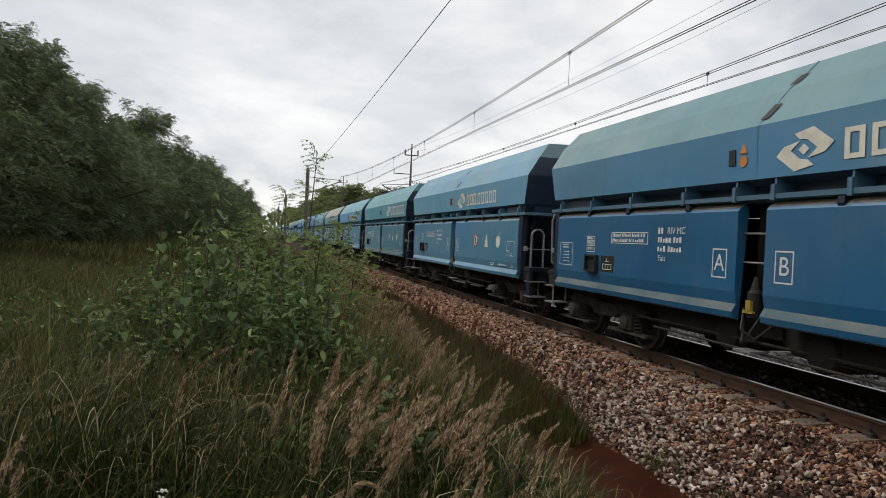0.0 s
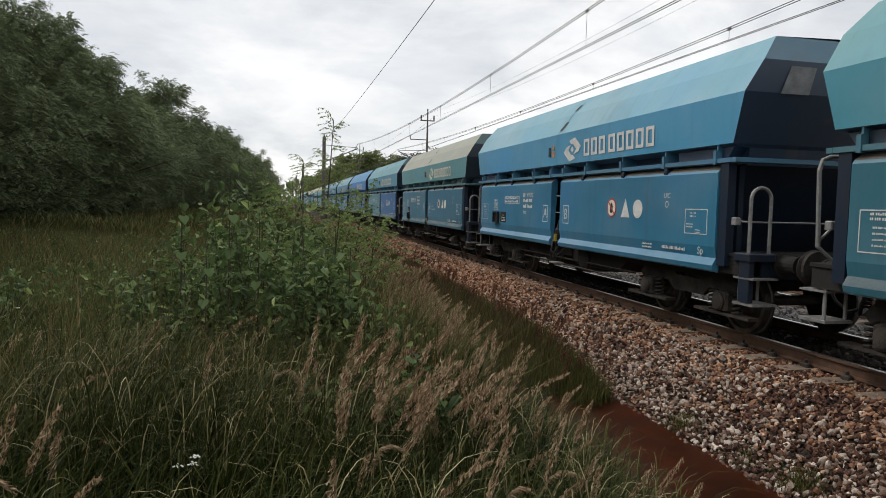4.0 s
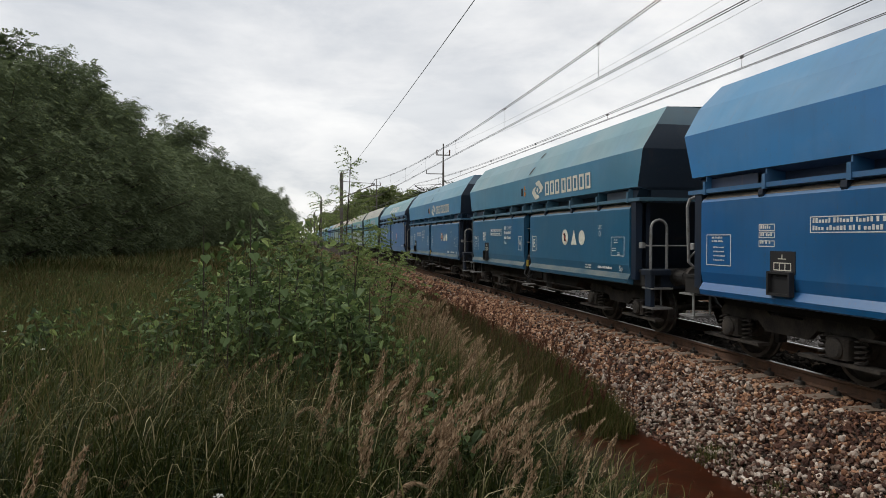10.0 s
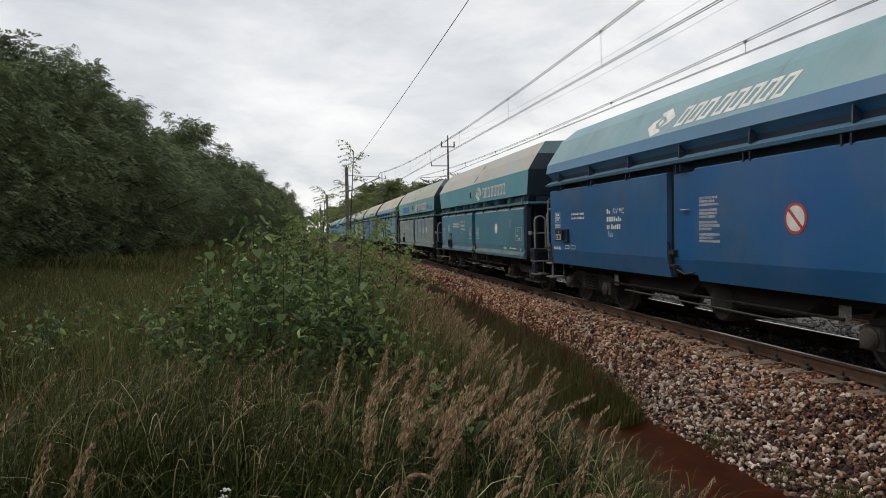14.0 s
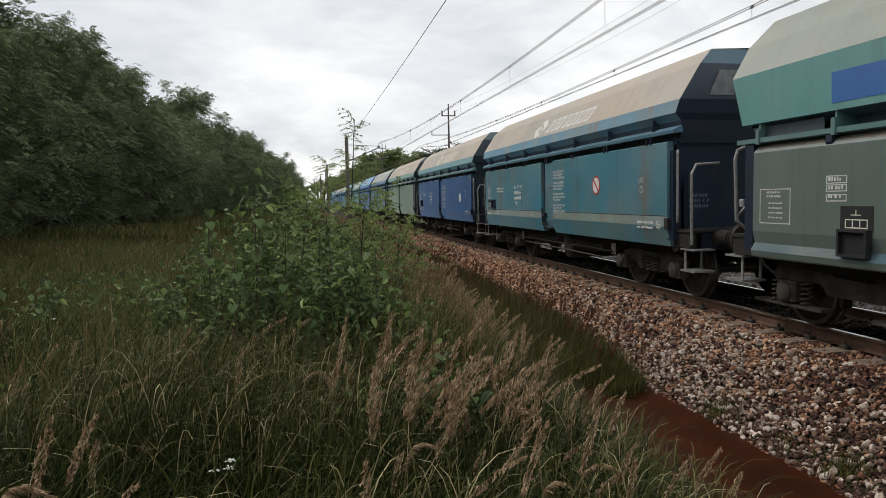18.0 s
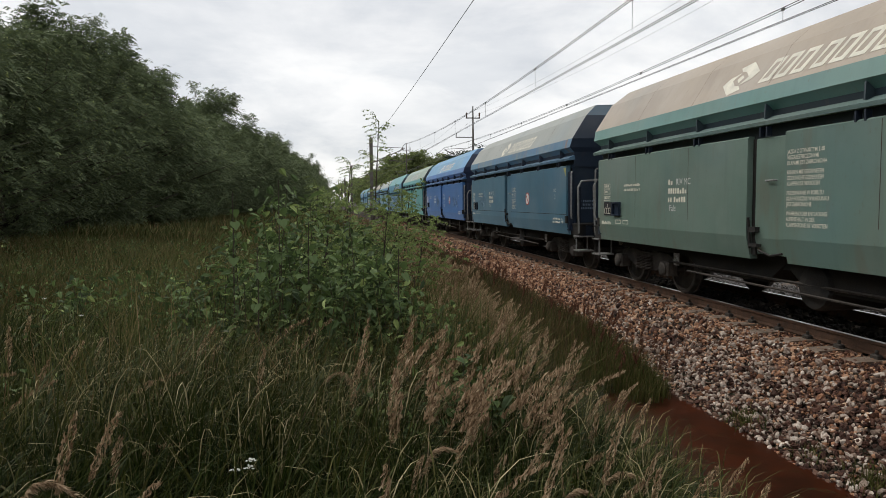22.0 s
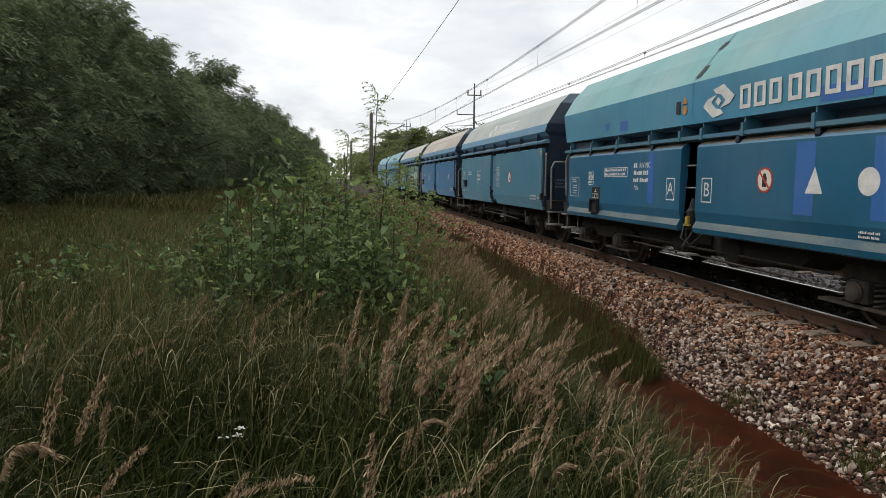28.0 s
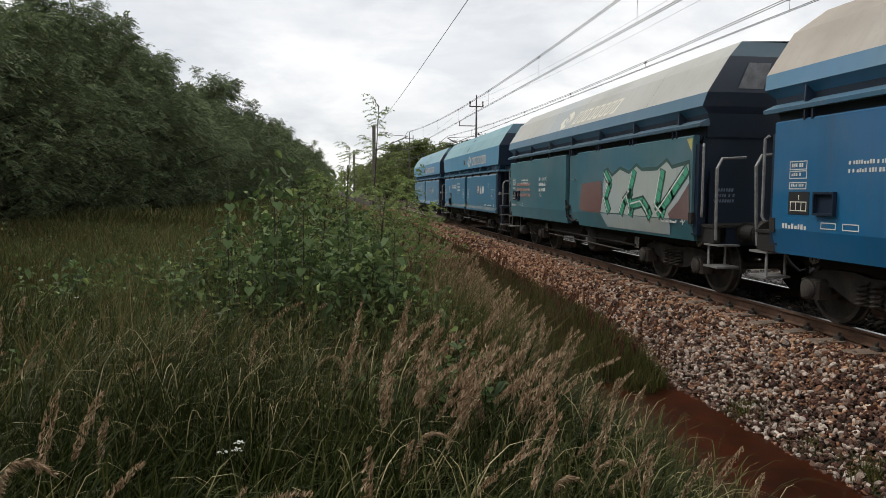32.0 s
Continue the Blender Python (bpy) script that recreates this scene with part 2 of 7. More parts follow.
MASTMAT = mat("weathered_mast_steel", (0.13, 0.12, 0.11), 0.7, vary=0.4, tint=(0.07, 0.05, 0.04), scale=3)
WIRE = mat("dull_copper_wire", (0.07, 0.07, 0.068), 0.6, vary=0.1, scale=3)
INSUL = mat("brown_porcelain", (0.10, 0.045, 0.03), 0.25, vary=0.15, scale=20)
STONE = island_ramp(mat("ballast_stone", (1, 1, 1), 0.85, vary=0.35, tint=(0.66, 0.60, 0.56), scale=9, fine=70, bump=0.4, bump_scale=90),
                    [(0.0, (0.030, 0.013, 0.008)), (0.24, (0.080, 0.038, 0.026)), (0.42, (0.18, 0.115, 0.085)), (0.62, (0.33, 0.26, 0.21)), (0.85, (0.48, 0.405, 0.345)), (1.0, (0.76, 0.69, 0.62))])
BROWNSTONE = island_ramp(mat("brake_dust_stone", (1, 1, 1), 0.9, vary=0.35, tint=(0.62, 0.5, 0.42), scale=9, fine=70, bump=0.4, bump_scale=90),
                    [(0.0, (0.06, 0.026, 0.015)), (0.25, (0.22, 0.105, 0.06)), (0.6, (0.40, 0.22, 0.13)), (1.0, (0.64, 0.44, 0.30))])
DARKSTONE = island_ramp(mat("rust_soaked_stone", (1, 1, 1), 0.85, vary=0.35, tint=(0.62, 0.5, 0.42), scale=9, fine=70, bump=0.4, bump_scale=90),
                    [(0.0, (0.028, 0.012, 0.008)), (0.6, (0.11, 0.05, 0.034)), (0.85, (0.2, 0.125, 0.09)), (1.0, (0.42, 0.34, 0.28))])
STONEONE = mat("loose_ballast_stone", (0.58, 0.51, 0.44), 0.85, vary=0.4, tint=(0.3, 0.21, 0.16), scale=9, bump=0.4, bump_scale=90, obj_random=0.3)
# near-black stone colours: the train's shadow between the rails, painted in
SHADESTONE = island_ramp(mat("train_shaded_stone", (1, 1, 1), 0.95, vary=0.3, scale=9, spec=0.15), [(0.0, (0.018, 0.016, 0.015)), (0.6, (0.035, 0.031, 0.028)), (1.0, (0.07, 0.06, 0.052))])
GREYSTONE = island_ramp(mat("grey_ballast_stone", (1, 1, 1), 0.9, vary=0.3, scale=9), [(0.0, (0.13, 0.12, 0.11)), (0.5, (0.22, 0.2, 0.19)), (1.0, (0.32, 0.3, 0.29))])
BED = mat("ballast_bed", (0.045, 0.03, 0.022), 0.95, vary=0.5, tint=(0.02, 0.014, 0.01), scale=14, fine=60, bump=0.8, bump_scale=40)
GROUND = mat("meadow_soil", (0.03, 0.03, 0.012), 0.95, vary=0.5, tint=(0.018, 0.015, 0.008), scale=1.5, fine=20, bump=0.6, bump_scale=18)
WATER = mat("rust_stained_ditch_water", (0.050, 0.011, 0.003), 0.35, vary=0.5, tint=(0.022, 0.006, 0.002), scale=2.5, fine=14, spec=0.12, bump=0.06, bump_scale=9)
BARK = mat("rough_grey_bark", (0.07, 0.055, 0.04), 0.9, vary=0.4, scale=5, stretch=(1, 1, 0.3), bump=0.5, bump_scale=25)
LEAFTREE = island_ramp(mat("acacia_foliage", (1, 1, 1), 0.75, vary=0.3, tint=(0.6, 0.62, 0.6), scale=0.5, fine=3, translucent=0.22, spec=0.12),
                       [(0.0, (0.115, 0.145, 0.085)), (0.5, (0.155, 0.192, 0.105)), (0.93, (0.195, 0.237, 0.118)), (1.0, (0.33, 0.39, 0.15))])
LEAFFAR = island_ramp(mat("distant_wood_foliage", (1, 1, 1), 0.7, vary=0.3, tint=(0.7, 0.72, 0.7), scale=0.3, fine=2, translucent=0.42),
                      [(0.0, (0.11, 0.14, 0.055)), (0.6, (0.17, 0.21, 0.075)), (1.0, (0.26, 0.30, 0.10))])
LEAFPINE = island_ramp(mat("pine_foliage", (1, 1, 1), 0.7, vary=0.3, tint=(0.7, 0.72, 0.7), scale=0.3, fine=2),
                       [(0.0, (0.022, 0.04, 0.022)), (1.0, (0.045, 0.07, 0.035))])
LEAFBUSH = island_ramp(mat("bush_leaf", (1, 1, 1), 0.65, vary=0.3, tint=(0.65, 0.68, 0.62), scale=4, fine=30, translucent=0.25, spec=0.3),
                       [(0.0, (0.042, 0.068, 0.027)), (0.5, (0.098, 0.150, 0.055)), (0.88, (0.165, 0.235, 0.080)), (1.0, (0.33, 0.40, 0.14))])
LEAFSHOOT = island_ramp(mat("young_acacia_leaf", (1, 1, 1), 0.65, vary=0.3, tint=(0.65, 0.68, 0.62), scale=4, fine=30, translucent=0.4, spec=0.3),
                        [(0.0, (0.13, 0.18, 0.06)), (0.6, (0.2, 0.26, 0.09)), (1.0, (0.3, 0.36, 0.13))])
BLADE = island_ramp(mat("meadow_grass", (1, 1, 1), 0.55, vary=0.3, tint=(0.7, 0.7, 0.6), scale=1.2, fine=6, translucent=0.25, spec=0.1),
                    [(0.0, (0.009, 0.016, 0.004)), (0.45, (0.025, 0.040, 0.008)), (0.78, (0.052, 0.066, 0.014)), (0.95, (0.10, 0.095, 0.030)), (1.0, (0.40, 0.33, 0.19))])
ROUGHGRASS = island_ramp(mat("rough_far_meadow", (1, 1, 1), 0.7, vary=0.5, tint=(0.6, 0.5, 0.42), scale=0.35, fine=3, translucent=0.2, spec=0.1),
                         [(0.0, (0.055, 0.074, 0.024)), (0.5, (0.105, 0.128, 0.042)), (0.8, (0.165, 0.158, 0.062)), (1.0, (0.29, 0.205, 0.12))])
DITCHGREEN = island_ramp(mat("green_ditch_grass", (1, 1, 1), 0.7, vary=0.3, tint=(0.7, 0.66, 0.6), scale=1.2, fine=6, translucent=0.2, spec=0.1),
                         [(0.0, (0.042, 0.055, 0.016)), (0.5, (0.088, 0.098, 0.028)), (0.85, (0.14, 0.13, 0.045)), (1.0, (0.20, 0.145, 0.07))])
DITCHGRASS = island_ramp(mat("ditch_grass", (1, 1, 1), 0.6, vary=0.3, tint=(0.7, 0.66, 0.6), scale=1.2, fine=6, translucent=0.2, spec=0.1),
                         [(0.0, (0.045, 0.042, 0.016)), (0.5, (0.078, 0.066, 0.027)), (0.85, (0.12, 0.082, 0.040)), (1.0, (0.17, 0.09, 0.055))])
STRAW = island_ramp(mat("dry_reed_straw", (1, 1, 1), 0.7, vary=0.3, tint=(0.7, 0.66, 0.6), scale=2, fine=8, translucent=0.2, spec=0.2),
                    [(0.0, (0.14, 0.088, 0.048)), (0.4, (0.30, 0.205, 0.125)), (0.8, (0.48, 0.35, 0.23)), (1.0, (0.64, 0.50, 0.35))])
DRYBLADE = island_ramp(mat("half_dry_grass", (1, 1, 1), 0.6, vary=0.3, tint=(0.75, 0.72, 0.62), scale=2, fine=8, translucent=0.2, spec=0.12),
                       [(0.0, (0.018, 0.028, 0.007)), (0.5, (0.046, 0.058, 0.014)), (0.8, (0.12, 0.115, 0.040)), (1.0, (0.52, 0.44, 0.27))])
RUSTSEED = island_ramp(mat("rusty_grass_seed", (1, 1, 1), 0.7, vary=0.3, tint=(0.7, 0.66, 0.6), scale=2, fine=8, translucent=0.2, spec=0.15),
                       [(0.0, (0.07, 0.03, 0.018)), (0.6, (0.15, 0.065, 0.04)), (1.0, (0.26, 0.14, 0.085))])
PETAL = mat("white_petal", (0.75, 0.75, 0.7), 0.6, vary=0.15, scale=20)


# ---- building helpers ----
class Shape:
    """Collects vertices and faces of one mesh."""

    def __init__(self):
        self.v, self.f = [], []

    def add(self, verts, faces):
        k = len(self.v)
        self.v += [tuple(p) for p in verts]
        self.f += [tuple(i + k for i in q) for q in faces]
        return self

    def box(self, x0, y0, z0, x1, y1, z1):
        v = [(x, y, z) for z in (z0, z1) for y in (y0, y1) for x in (x0, x1)]
        return self.add(v, [(0, 2, 3, 1), (4, 5, 7, 6), (0, 1, 5, 4), (2, 6, 7, 3), (0, 4, 6, 2), (1, 3, 7, 5)])

    def bevel_box(self, x0, y0, z0, x1, y1, z1, c=0.02):
        """A box with chamfered upright edges and a chamfered top."""
        def ring(z, d):
            a, b, e, g = x0 + d, x1 - d, y0 + d, y1 - d
            return [(a + c, e, z), (b - c, e, z), (b, e + c, z), (b, g - c, z), (b - c, g, z), (a + c, g, z), (a, g - c, z), (a, e + c, z)]
        v = ring(z0, 0) + ring(z1 - c, 0) + ring(z1, c)
        f = [tuple(range(7, -1, -1)), tuple(range(16, 24))]
        for k in (0, 8):
            f += [(k + i, k + (i + 1) % 8, k + 8 + (i + 1) % 8, k + 8 + i) for i in range(8)]
        return self.add(v, f)

    def prism(self, pts, a, b, axis="y"):
        """Sweep an outline of (u, w) from a to b; axis y: u is x and w is z; axis x: u is y and w is z; axis z: u is x and w is y."""
        put = {"y": lambda u, w, s: (u, s, w), "x": lambda u, w, s: (s, u, w), "z": lambda u, w, s: (u, w, s)}[axis]
        n = len(pts)
        v = [put(u, w, s) for s in (a, b) for u, w in pts]
        return self.add(v, [tuple(range(n)), tuple(range(2 * n - 1, n - 1, -1))] + [(i, i + n, (i + 1) % n + n, (i + 1) % n) for i in range(n)])

    def tube(self, pts, r, n=8, r1=None, caps=True):
        """A round bar along a line of points, tapering from r to r1."""
        pts = [Vector(p) for p in pts]
        r1 = r if r1 is None else r1
        rings = []
        for i, p in enumerate(pts):
            d = (pts[min(i + 1, len(pts) - 1)] - pts[max(i - 1, 0)]).normalized()
            side = d.orthogonal().normalized() if i == 0 else (side - d * side.dot(d)).normalized()
            up = d.cross(side)
            rr = r + (r1 - r) * i / max(1, len(pts) - 1)
            rings.append([p + (side * math.cos(2 * math.pi * k / n) + up * math.sin(2 * math.pi * k / n)) * rr for k in range(n)])
        v = [q for ring in rings for q in ring]
        f = [(i * n + k, i * n + (k + 1) % n, (i + 1) * n + (k + 1) % n, (i + 1) * n + k) for i in range(len(pts) - 1) for k in range(n)]
        if caps:
            f += [tuple(range(n - 1, -1, -1)), tuple(range(len(v) - n, len(v)))]
        return self.add(v, f)

    def lathe(self, center, axis, profile, n=20):
        """Turn (radius, distance) pairs round an axis through center."""
        c, d = Vector(center), Vector(axis).normalized()
        side = d.orthogonal().normalized()
        up = d.cross(side)
        v = [c + d * s + (side * math.cos(2 * math.pi * k / n) + up * math.sin(2 * math.pi * k / n)) * r for r, s in profile for k in range(n)]
        f = [(i * n + k, i * n + (k + 1) % n, (i + 1) * n + (k + 1) % n, (i + 1) * n + k) for i in range(len(profile) - 1) for k in range(n)]
        return self.add(v, f + [tuple(range(n - 1, -1, -1)), tuple(range(len(v) - n, len(v)))])

    def mesh(self, name, material=None, smooth=False):
        me = bpy.data.meshes.new(name)
        me.from_pydata([tuple(p) for p in self.v], [], self.f)
        bm = bmesh.new()
        bm.from_mesh(me)
        bmesh.ops.recalc_face_normals(bm, faces=bm.faces)
        bm.to_mesh(me)
        bm.free()
        if smooth:
            me.polygons.foreach_set("use_smooth", [True] * len(me.polygons))
        if material:
            me.materials.append(material)
        return me


def part(name, shape, material, parent, label="", smooth=False):
    ob = new(name, shape if isinstance(shape, bpy.types.Mesh) else shape.mesh(name, material, smooth))
    ob.parent = parent
    return tagged(ob, label)


def thing(name, label, category, group="", kind="", at=None):
    ob = new(name)
    ob.empty_display_size = 0.3
    if at is not None:
        ob.matrix_basis = at
    return tagged(ob, label, category, group, kind)


def bulk_mesh(name, verts, count, faces, material):
    """A mesh of many alike pieces: verts (pieces, k, 3), faces of one piece as index tuples."""
    pieces, k, _ = verts.shape
    me = bpy.data.meshes.new(name)
    sizes = np.array([len(q) for q in faces])
    flat = np.concatenate([np.array(q) for q in faces])
    loops = (flat[None] + (np.arange(pieces) * k)[:, None]).ravel()
    totals = np.tile(sizes, pieces)
    me.vertices.add(pieces * k)
    me.vertices.foreach_set("co", np.ascontiguousarray(verts, dtype=np.float32).ravel())
    me.loops.add(len(loops))
    me.loops.foreach_set("vertex_index", loops.astype(np.int32))
    me.polygons.add(len(totals))
    me.polygons.foreach_set("loop_start", np.r_[0, np.cumsum(totals)[:-1]].astype(np.int32))
    me.polygons.foreach_set("loop_total", totals.astype(np.int32))
    me.polygons.foreach_set("use_smooth", np.zeros(len(totals), dtype=bool))
    me.materials.append(material)
    me.update(calc_edges=True)
    return me


# ---- ground, ditch and track bed ----
rng = np.random.default_rng(7)
NEAR_X, FAR_X = 7.256, 11.256          # centre lines of the two tracks
RAIL = 0.75                            # rail centre from the track's centre


def wave(x, y, s, k=0.0):
    return np.sin(x / s + 1.3 + k) * np.cos(y / s * 0.83 + 0.7 - k) + 0.5 * np.sin(x / s * 2.3 + y / s * 1.9 + k)


def ground_height(x, y):
    """Meadow, bank down to the ditch, track bed, far side."""
    x, y = np.asarray(x, float), np.asarray(y, float)
    z = np.interp(x, [-400, -12, -4, 1.2, 2.2, 3.25, 3.55, 4.55, 5.9, 12.6, 14.2, 22, 400],
                  [1.5, 0.25, 0.10, 0.02, -0.30, -0.92, -1.02, -1.02, -0.30, -0.30, -0.95, -0.6, 2.0])
    soft = np.interp(x, [1.0, 2.5, 4.6, 5.2, 13.0, 15.0], [1, 0.4, 0.2, 0.0, 0.0, 1])
    fill = np.interp(y, [8.2, 11.0, 40], [0, 0.30, 0.42]) * np.interp(x, [2.9, 3.5, 4.5, 5.0], [0, 1, 1, 0])
    return z + soft * 0.05 * wave(x, y, 1.7) + fill


gx = np.r_[-2500, -900, -400, -160, -70, -40, np.arange(-26, -4, 1.5), np.arange(-4, 6.2, 0.22), np.arange(6.4, 15, 0.6), np.arange(15.5, 40, 3), 60, 120, 300, 900, 2500]
gy = np.r_[-2500, -600, -150, -60, -25, np.arange(-12, 26, 0.6), np.arange(26, 80, 2.2), np.arange(82, 200, 9), 260, 400, 700, 1300, 2500]
GX, GY = np.meshgrid(gx, gy)
GZ = ground_height(GX, GY)
me = bpy.data.meshes.new("ground")
nx, ny = len(gx), len(gy)
me.from_pydata(np.stack([GX, GY, GZ], -1).reshape(-1, 3).tolist(), [],
               [(j * nx + i, j * nx + i + 1, (j + 1) * nx + i + 1, (j + 1) * nx + i) for j in range(ny - 1) for i in range(nx - 1)])
me.polygons.foreach_set("use_smooth", [True] * len(me.polygons))
me.materials.append(GROUND)
ground = tagged(new("ground", me), "grassy railway bank and meadow on dark soil", "ground", kind="structure")

# rusty standing water in the ditch, with an uneven shore
wy = np.arange(-6, 10.01, 0.25)
wv = [(3.05 + 0.12 * math.sin(y * 1.7), y, -0.945) for y in wy] + [(4.75 + 0.10 * math.sin(y * 2.3 + 1), y, -0.945) for y in wy]
nw = len(wy)
ws = Shape().add(wv, [(i, i + 1, nw + i + 1, nw + i) for i in range(nw - 1)])
water = tagged(new("water", ws.mesh("water", WATER)), "shallow rust-red standing water in the ditch", "water", kind="structure")

# ballast bed of both tracks as one solid bank
bed = Shape().prism([(4.52, -1.08), (5.90, -0.235), (12.62, -0.235), (14.1, -1.08)], -160, 420)
track_bed = tagged(new("ballast_bed", bed.mesh("ballast_bed", BED)), "crushed stone ballast bank carrying two tracks", "ballast", kind="structure")


# ---- stones ----
ICO = bmesh.new()
bmesh.ops.create_icosphere(ICO, subdivisions=1, radius=1.0)
ICO_V = np.array([v.co[:] for v in ICO.verts])
ICO_F = [tuple(v.index for v in f.verts) for f in ICO.faces]
ICO.free()


def stones(centers, size, flat=0.72):
    """Angular broken stones, each squashed, cut and turned its own way."""
    n = len(centers)
    s = size * np.exp(rng.normal(0, 0.25, n))[:, None]
    shape = ICO_V[None] * (1 + rng.uniform(-0.38, 0.30, (n, len(ICO_V), 1)))
    shape = shape * rng.uniform(0.58, 1.35, (n, 1, 3)) * np.array([1, 1, flat])
    q = rng.normal(size=(n, 4))
    q[:, 1:3] *= 0.45
    q /= np.linalg.norm(q, axis=1)[:, None]
    w, x, y, z = q.T
    R = np.stack([1 - 2 * (y * y + z * z), 2 * (x * y - z * w), 2 * (x * z + y * w), 2 * (x * y + z * w), 1 - 2 * (x * x + z * z), 2 * (y * z - x * w),
                  2 * (x * z - y * w), 2 * (y * z + x * w), 1 - 2 * (x * x + y * y)], -1).reshape(n, 3, 3)
    return np.einsum("nij,nkj->nki", R, shape) * s[:, :, None] + np.asarray(centers)[:, None]


def bed_height(x):
    return np.interp(x, [4.40, 4.52, 5.90, 12.62, 14.1], [-1.05, -1.03, -0.235, -0.235, -1.08])


def scatter(x0, x1, y0, y1, n, lift=0.012):
    x, y = rng.uniform(x0, x1, n), rng.uniform(y0, y1, n)
    return np.stack([x, y, bed_height(x) + lift + rng.uniform(-0.012, 0.02, n)], -1)


# ---- rails and sleepers ----
RAIL_OUT = [(-0.062, -0.172), (0.062, -0.172), (0.062, -0.160), (0.012, -0.140), (0.010, -0.045), (0.036, -0.034), (0.036, -0.010), (0.030, -0.002),
            (-0.030, -0.002), (-0.036, -0.010), (-0.036, -0.034), (-0.010, -0.045), (-0.012, -0.140), (-0.062, -0.160)]


def rail(x, name, label):
    holder = thing(name, label, "rail", group="rails of the railway line", at=pose(x, 0, 0))
    part("rail_profile", Shape().prism(RAIL_OUT, -160, 420), RUST, holder, "rust-brown rail web and foot")
    part("running_surface", Shape().box(-0.031, -160, -0.006, 0.031, 420, 0.0), STEEL, holder, "bright polished running surface")
    return holder


for cx in (NEAR_X, FAR_X):
    for s in (-1, 1):
        rail(cx + s * RAIL, "rail", "long welded steel rail, polished on top and rusty on its side")

sl = Shape().prism([(-1.28, -0.36), (1.28, -0.36), (1.28, -0.20), (1.22, -0.178), (0.42, -0.178), (0.30, -0.205), (-0.30, -0.205), (-0.42, -0.178), (-1.22, -0.178), (-1.28, -0.20)], -0.125, 0.125)
SLEEPER = sl.mesh("sleeper", CONCRETE)
CLIP = Shape().bevel_box(-0.04, -0.07, -0.180, 0.04, 0.07, -0.125, 0.015).lathe((0, 0, -0.126), (0, 0, 1), [(0.022, 0), (0.022, 0.04), (0.012, 0.05)], 8).mesh("rail_clip", UNDER)
for cx, y0, y1, which in ((NEAR_X, -9.0, 78.0, "near"), (FAR_X, -6.0, 66.0, "far")):
    k = 0
    y = y0
    while y < y1:
        sp = tagged(new("sleeper", SLEEPER), "weathered brown-grey railway sleeper bedded in ballast", "sleeper", group="sleepers of the %s track" % which)
        sp.matrix_basis = pose(cx + rng.uniform(-0.02, 0.02), y, 0, 0, 0, rng.uniform(-0.6, 0.6))
        for s, e in ((-1, -1), (-1, 1), (1, -1), (1, 1)) if y < 32 and which == "near" else ():
            part("rail_clip", CLIP, None, sp, "rusty rail clip and screw").location = (s * RAIL + e * 0.105, 0, 0)
        y += 0.62


# ---- hopper wagons ----
def both(shape_fn):
    """Build a shape on the meadow side and its mirror on the far side."""
    s = Shape()
    shape_fn(s, -1)
    shape_fn(s, 1)
    return s


HALF = 5.63                # half length of the side panels
HALF_B = 5.72
PIVOT = 4.375
WHEEL_R = 0.46


def loft_sides(rings, side):
    """Skin on one side (x sign) through rings of (z, half width, half length)."""
    v = [(side * hw, e * hl, z) for z, hw, hl in rings for e in (-1, 1)]
    return Shape().add(v, [(2 * i, 2 * i + 1, 2 * i + 3, 2 * i + 2) for i in range(len(rings) - 1)])


def loft_end(rings, e):
    v = [(q * hw, e * hl, z) for z, hw, hl in rings for q in (-1, 1)]
    return Shape().add(v, [(2 * i, 2 * i + 1, 2 * i + 3, 2 * i + 2) for i in range(len(rings) - 1)])


M = {}                     # shared meshes of the wagons' parts


def shared(name, fn, material, smooth=False):
    if name not in M:
        M[name] = fn().mesh(name, material, smooth)
    return M[name]


def wheelset_shape():
    s = Shape()
    for q in (-1, 1):
        s.lathe((q * 0.70, 0, 0), (q, 0, 0), [(0.15, -0.03), (0.40, -0.02), (0.485, -0.03), (0.485, 0.0), (0.46, 0.012), (0.455, 0.105), (0.40, 0.11), (0.38, 0.07), (0.16, 0.05), (0.14, 0.12), (0.10, 0.12)], 28)
    return s.tube([(-0.98, 0, 0), (0.98, 0, 0)], 0.075, 10)


def wheelset_mesh():
    """Wheelset whose running tread and outer rim are worn to bare steel."""
    if "wheelset" not in M:
        me = wheelset_shape().mesh("wheelset", UNDER)
        me.materials.append(TREAD)
        for p in me.polygons:
            rad = math.hypot(p.center.y, p.center.z)
            if rad > 0.41 and abs(p.center.x) > 0.705:
                p.material_index = 1
        M["wheelset"] = me
    return M["wheelset"]


def frame_plate(q, kind):
    """One side of a bogie frame."""
    x0, x1 = q * 0.98, q * 1.06
    if kind == "A":
        out = [(-1.42, 0.66), (-1.30, 0.78), (-0.45, 0.80), (-0.30, 0.70), (0.30, 0.70), (0.45, 0.80), (1.30, 0.78), (1.42, 0.66), (1.35, 0.58), (0.55, 0.60), (0.40, 0.47), (-0.40, 0.47), (-0.55, 0.60), (-1.35, 0.58)]
    else:
        out = [(-1.15, 0.64), (-0.92, 0.72), (-0.45, 0.74), (-0.20, 0.70), (0.20, 0.70), (0.45, 0.74), (0.92, 0.72), (1.15, 0.64), (1.12, 0.52), (0.76, 0.50), (0.40, 0.36), (-0.40, 0.36), (-0.76, 0.50), (-1.12, 0.52)]
    return Shape().prism(out, x0, x1, "x")


def spring(kind):
    z0, z1 = (0.30, 0.60) if kind == "A" else (0.36, 0.64)
    return Shape().tube([(0.062 * math.cos(k * 0.9), 0.062 * math.sin(k * 0.9), z0 + (z1 - z0) * k / 34) for k in range(35)], 0.017, 5)


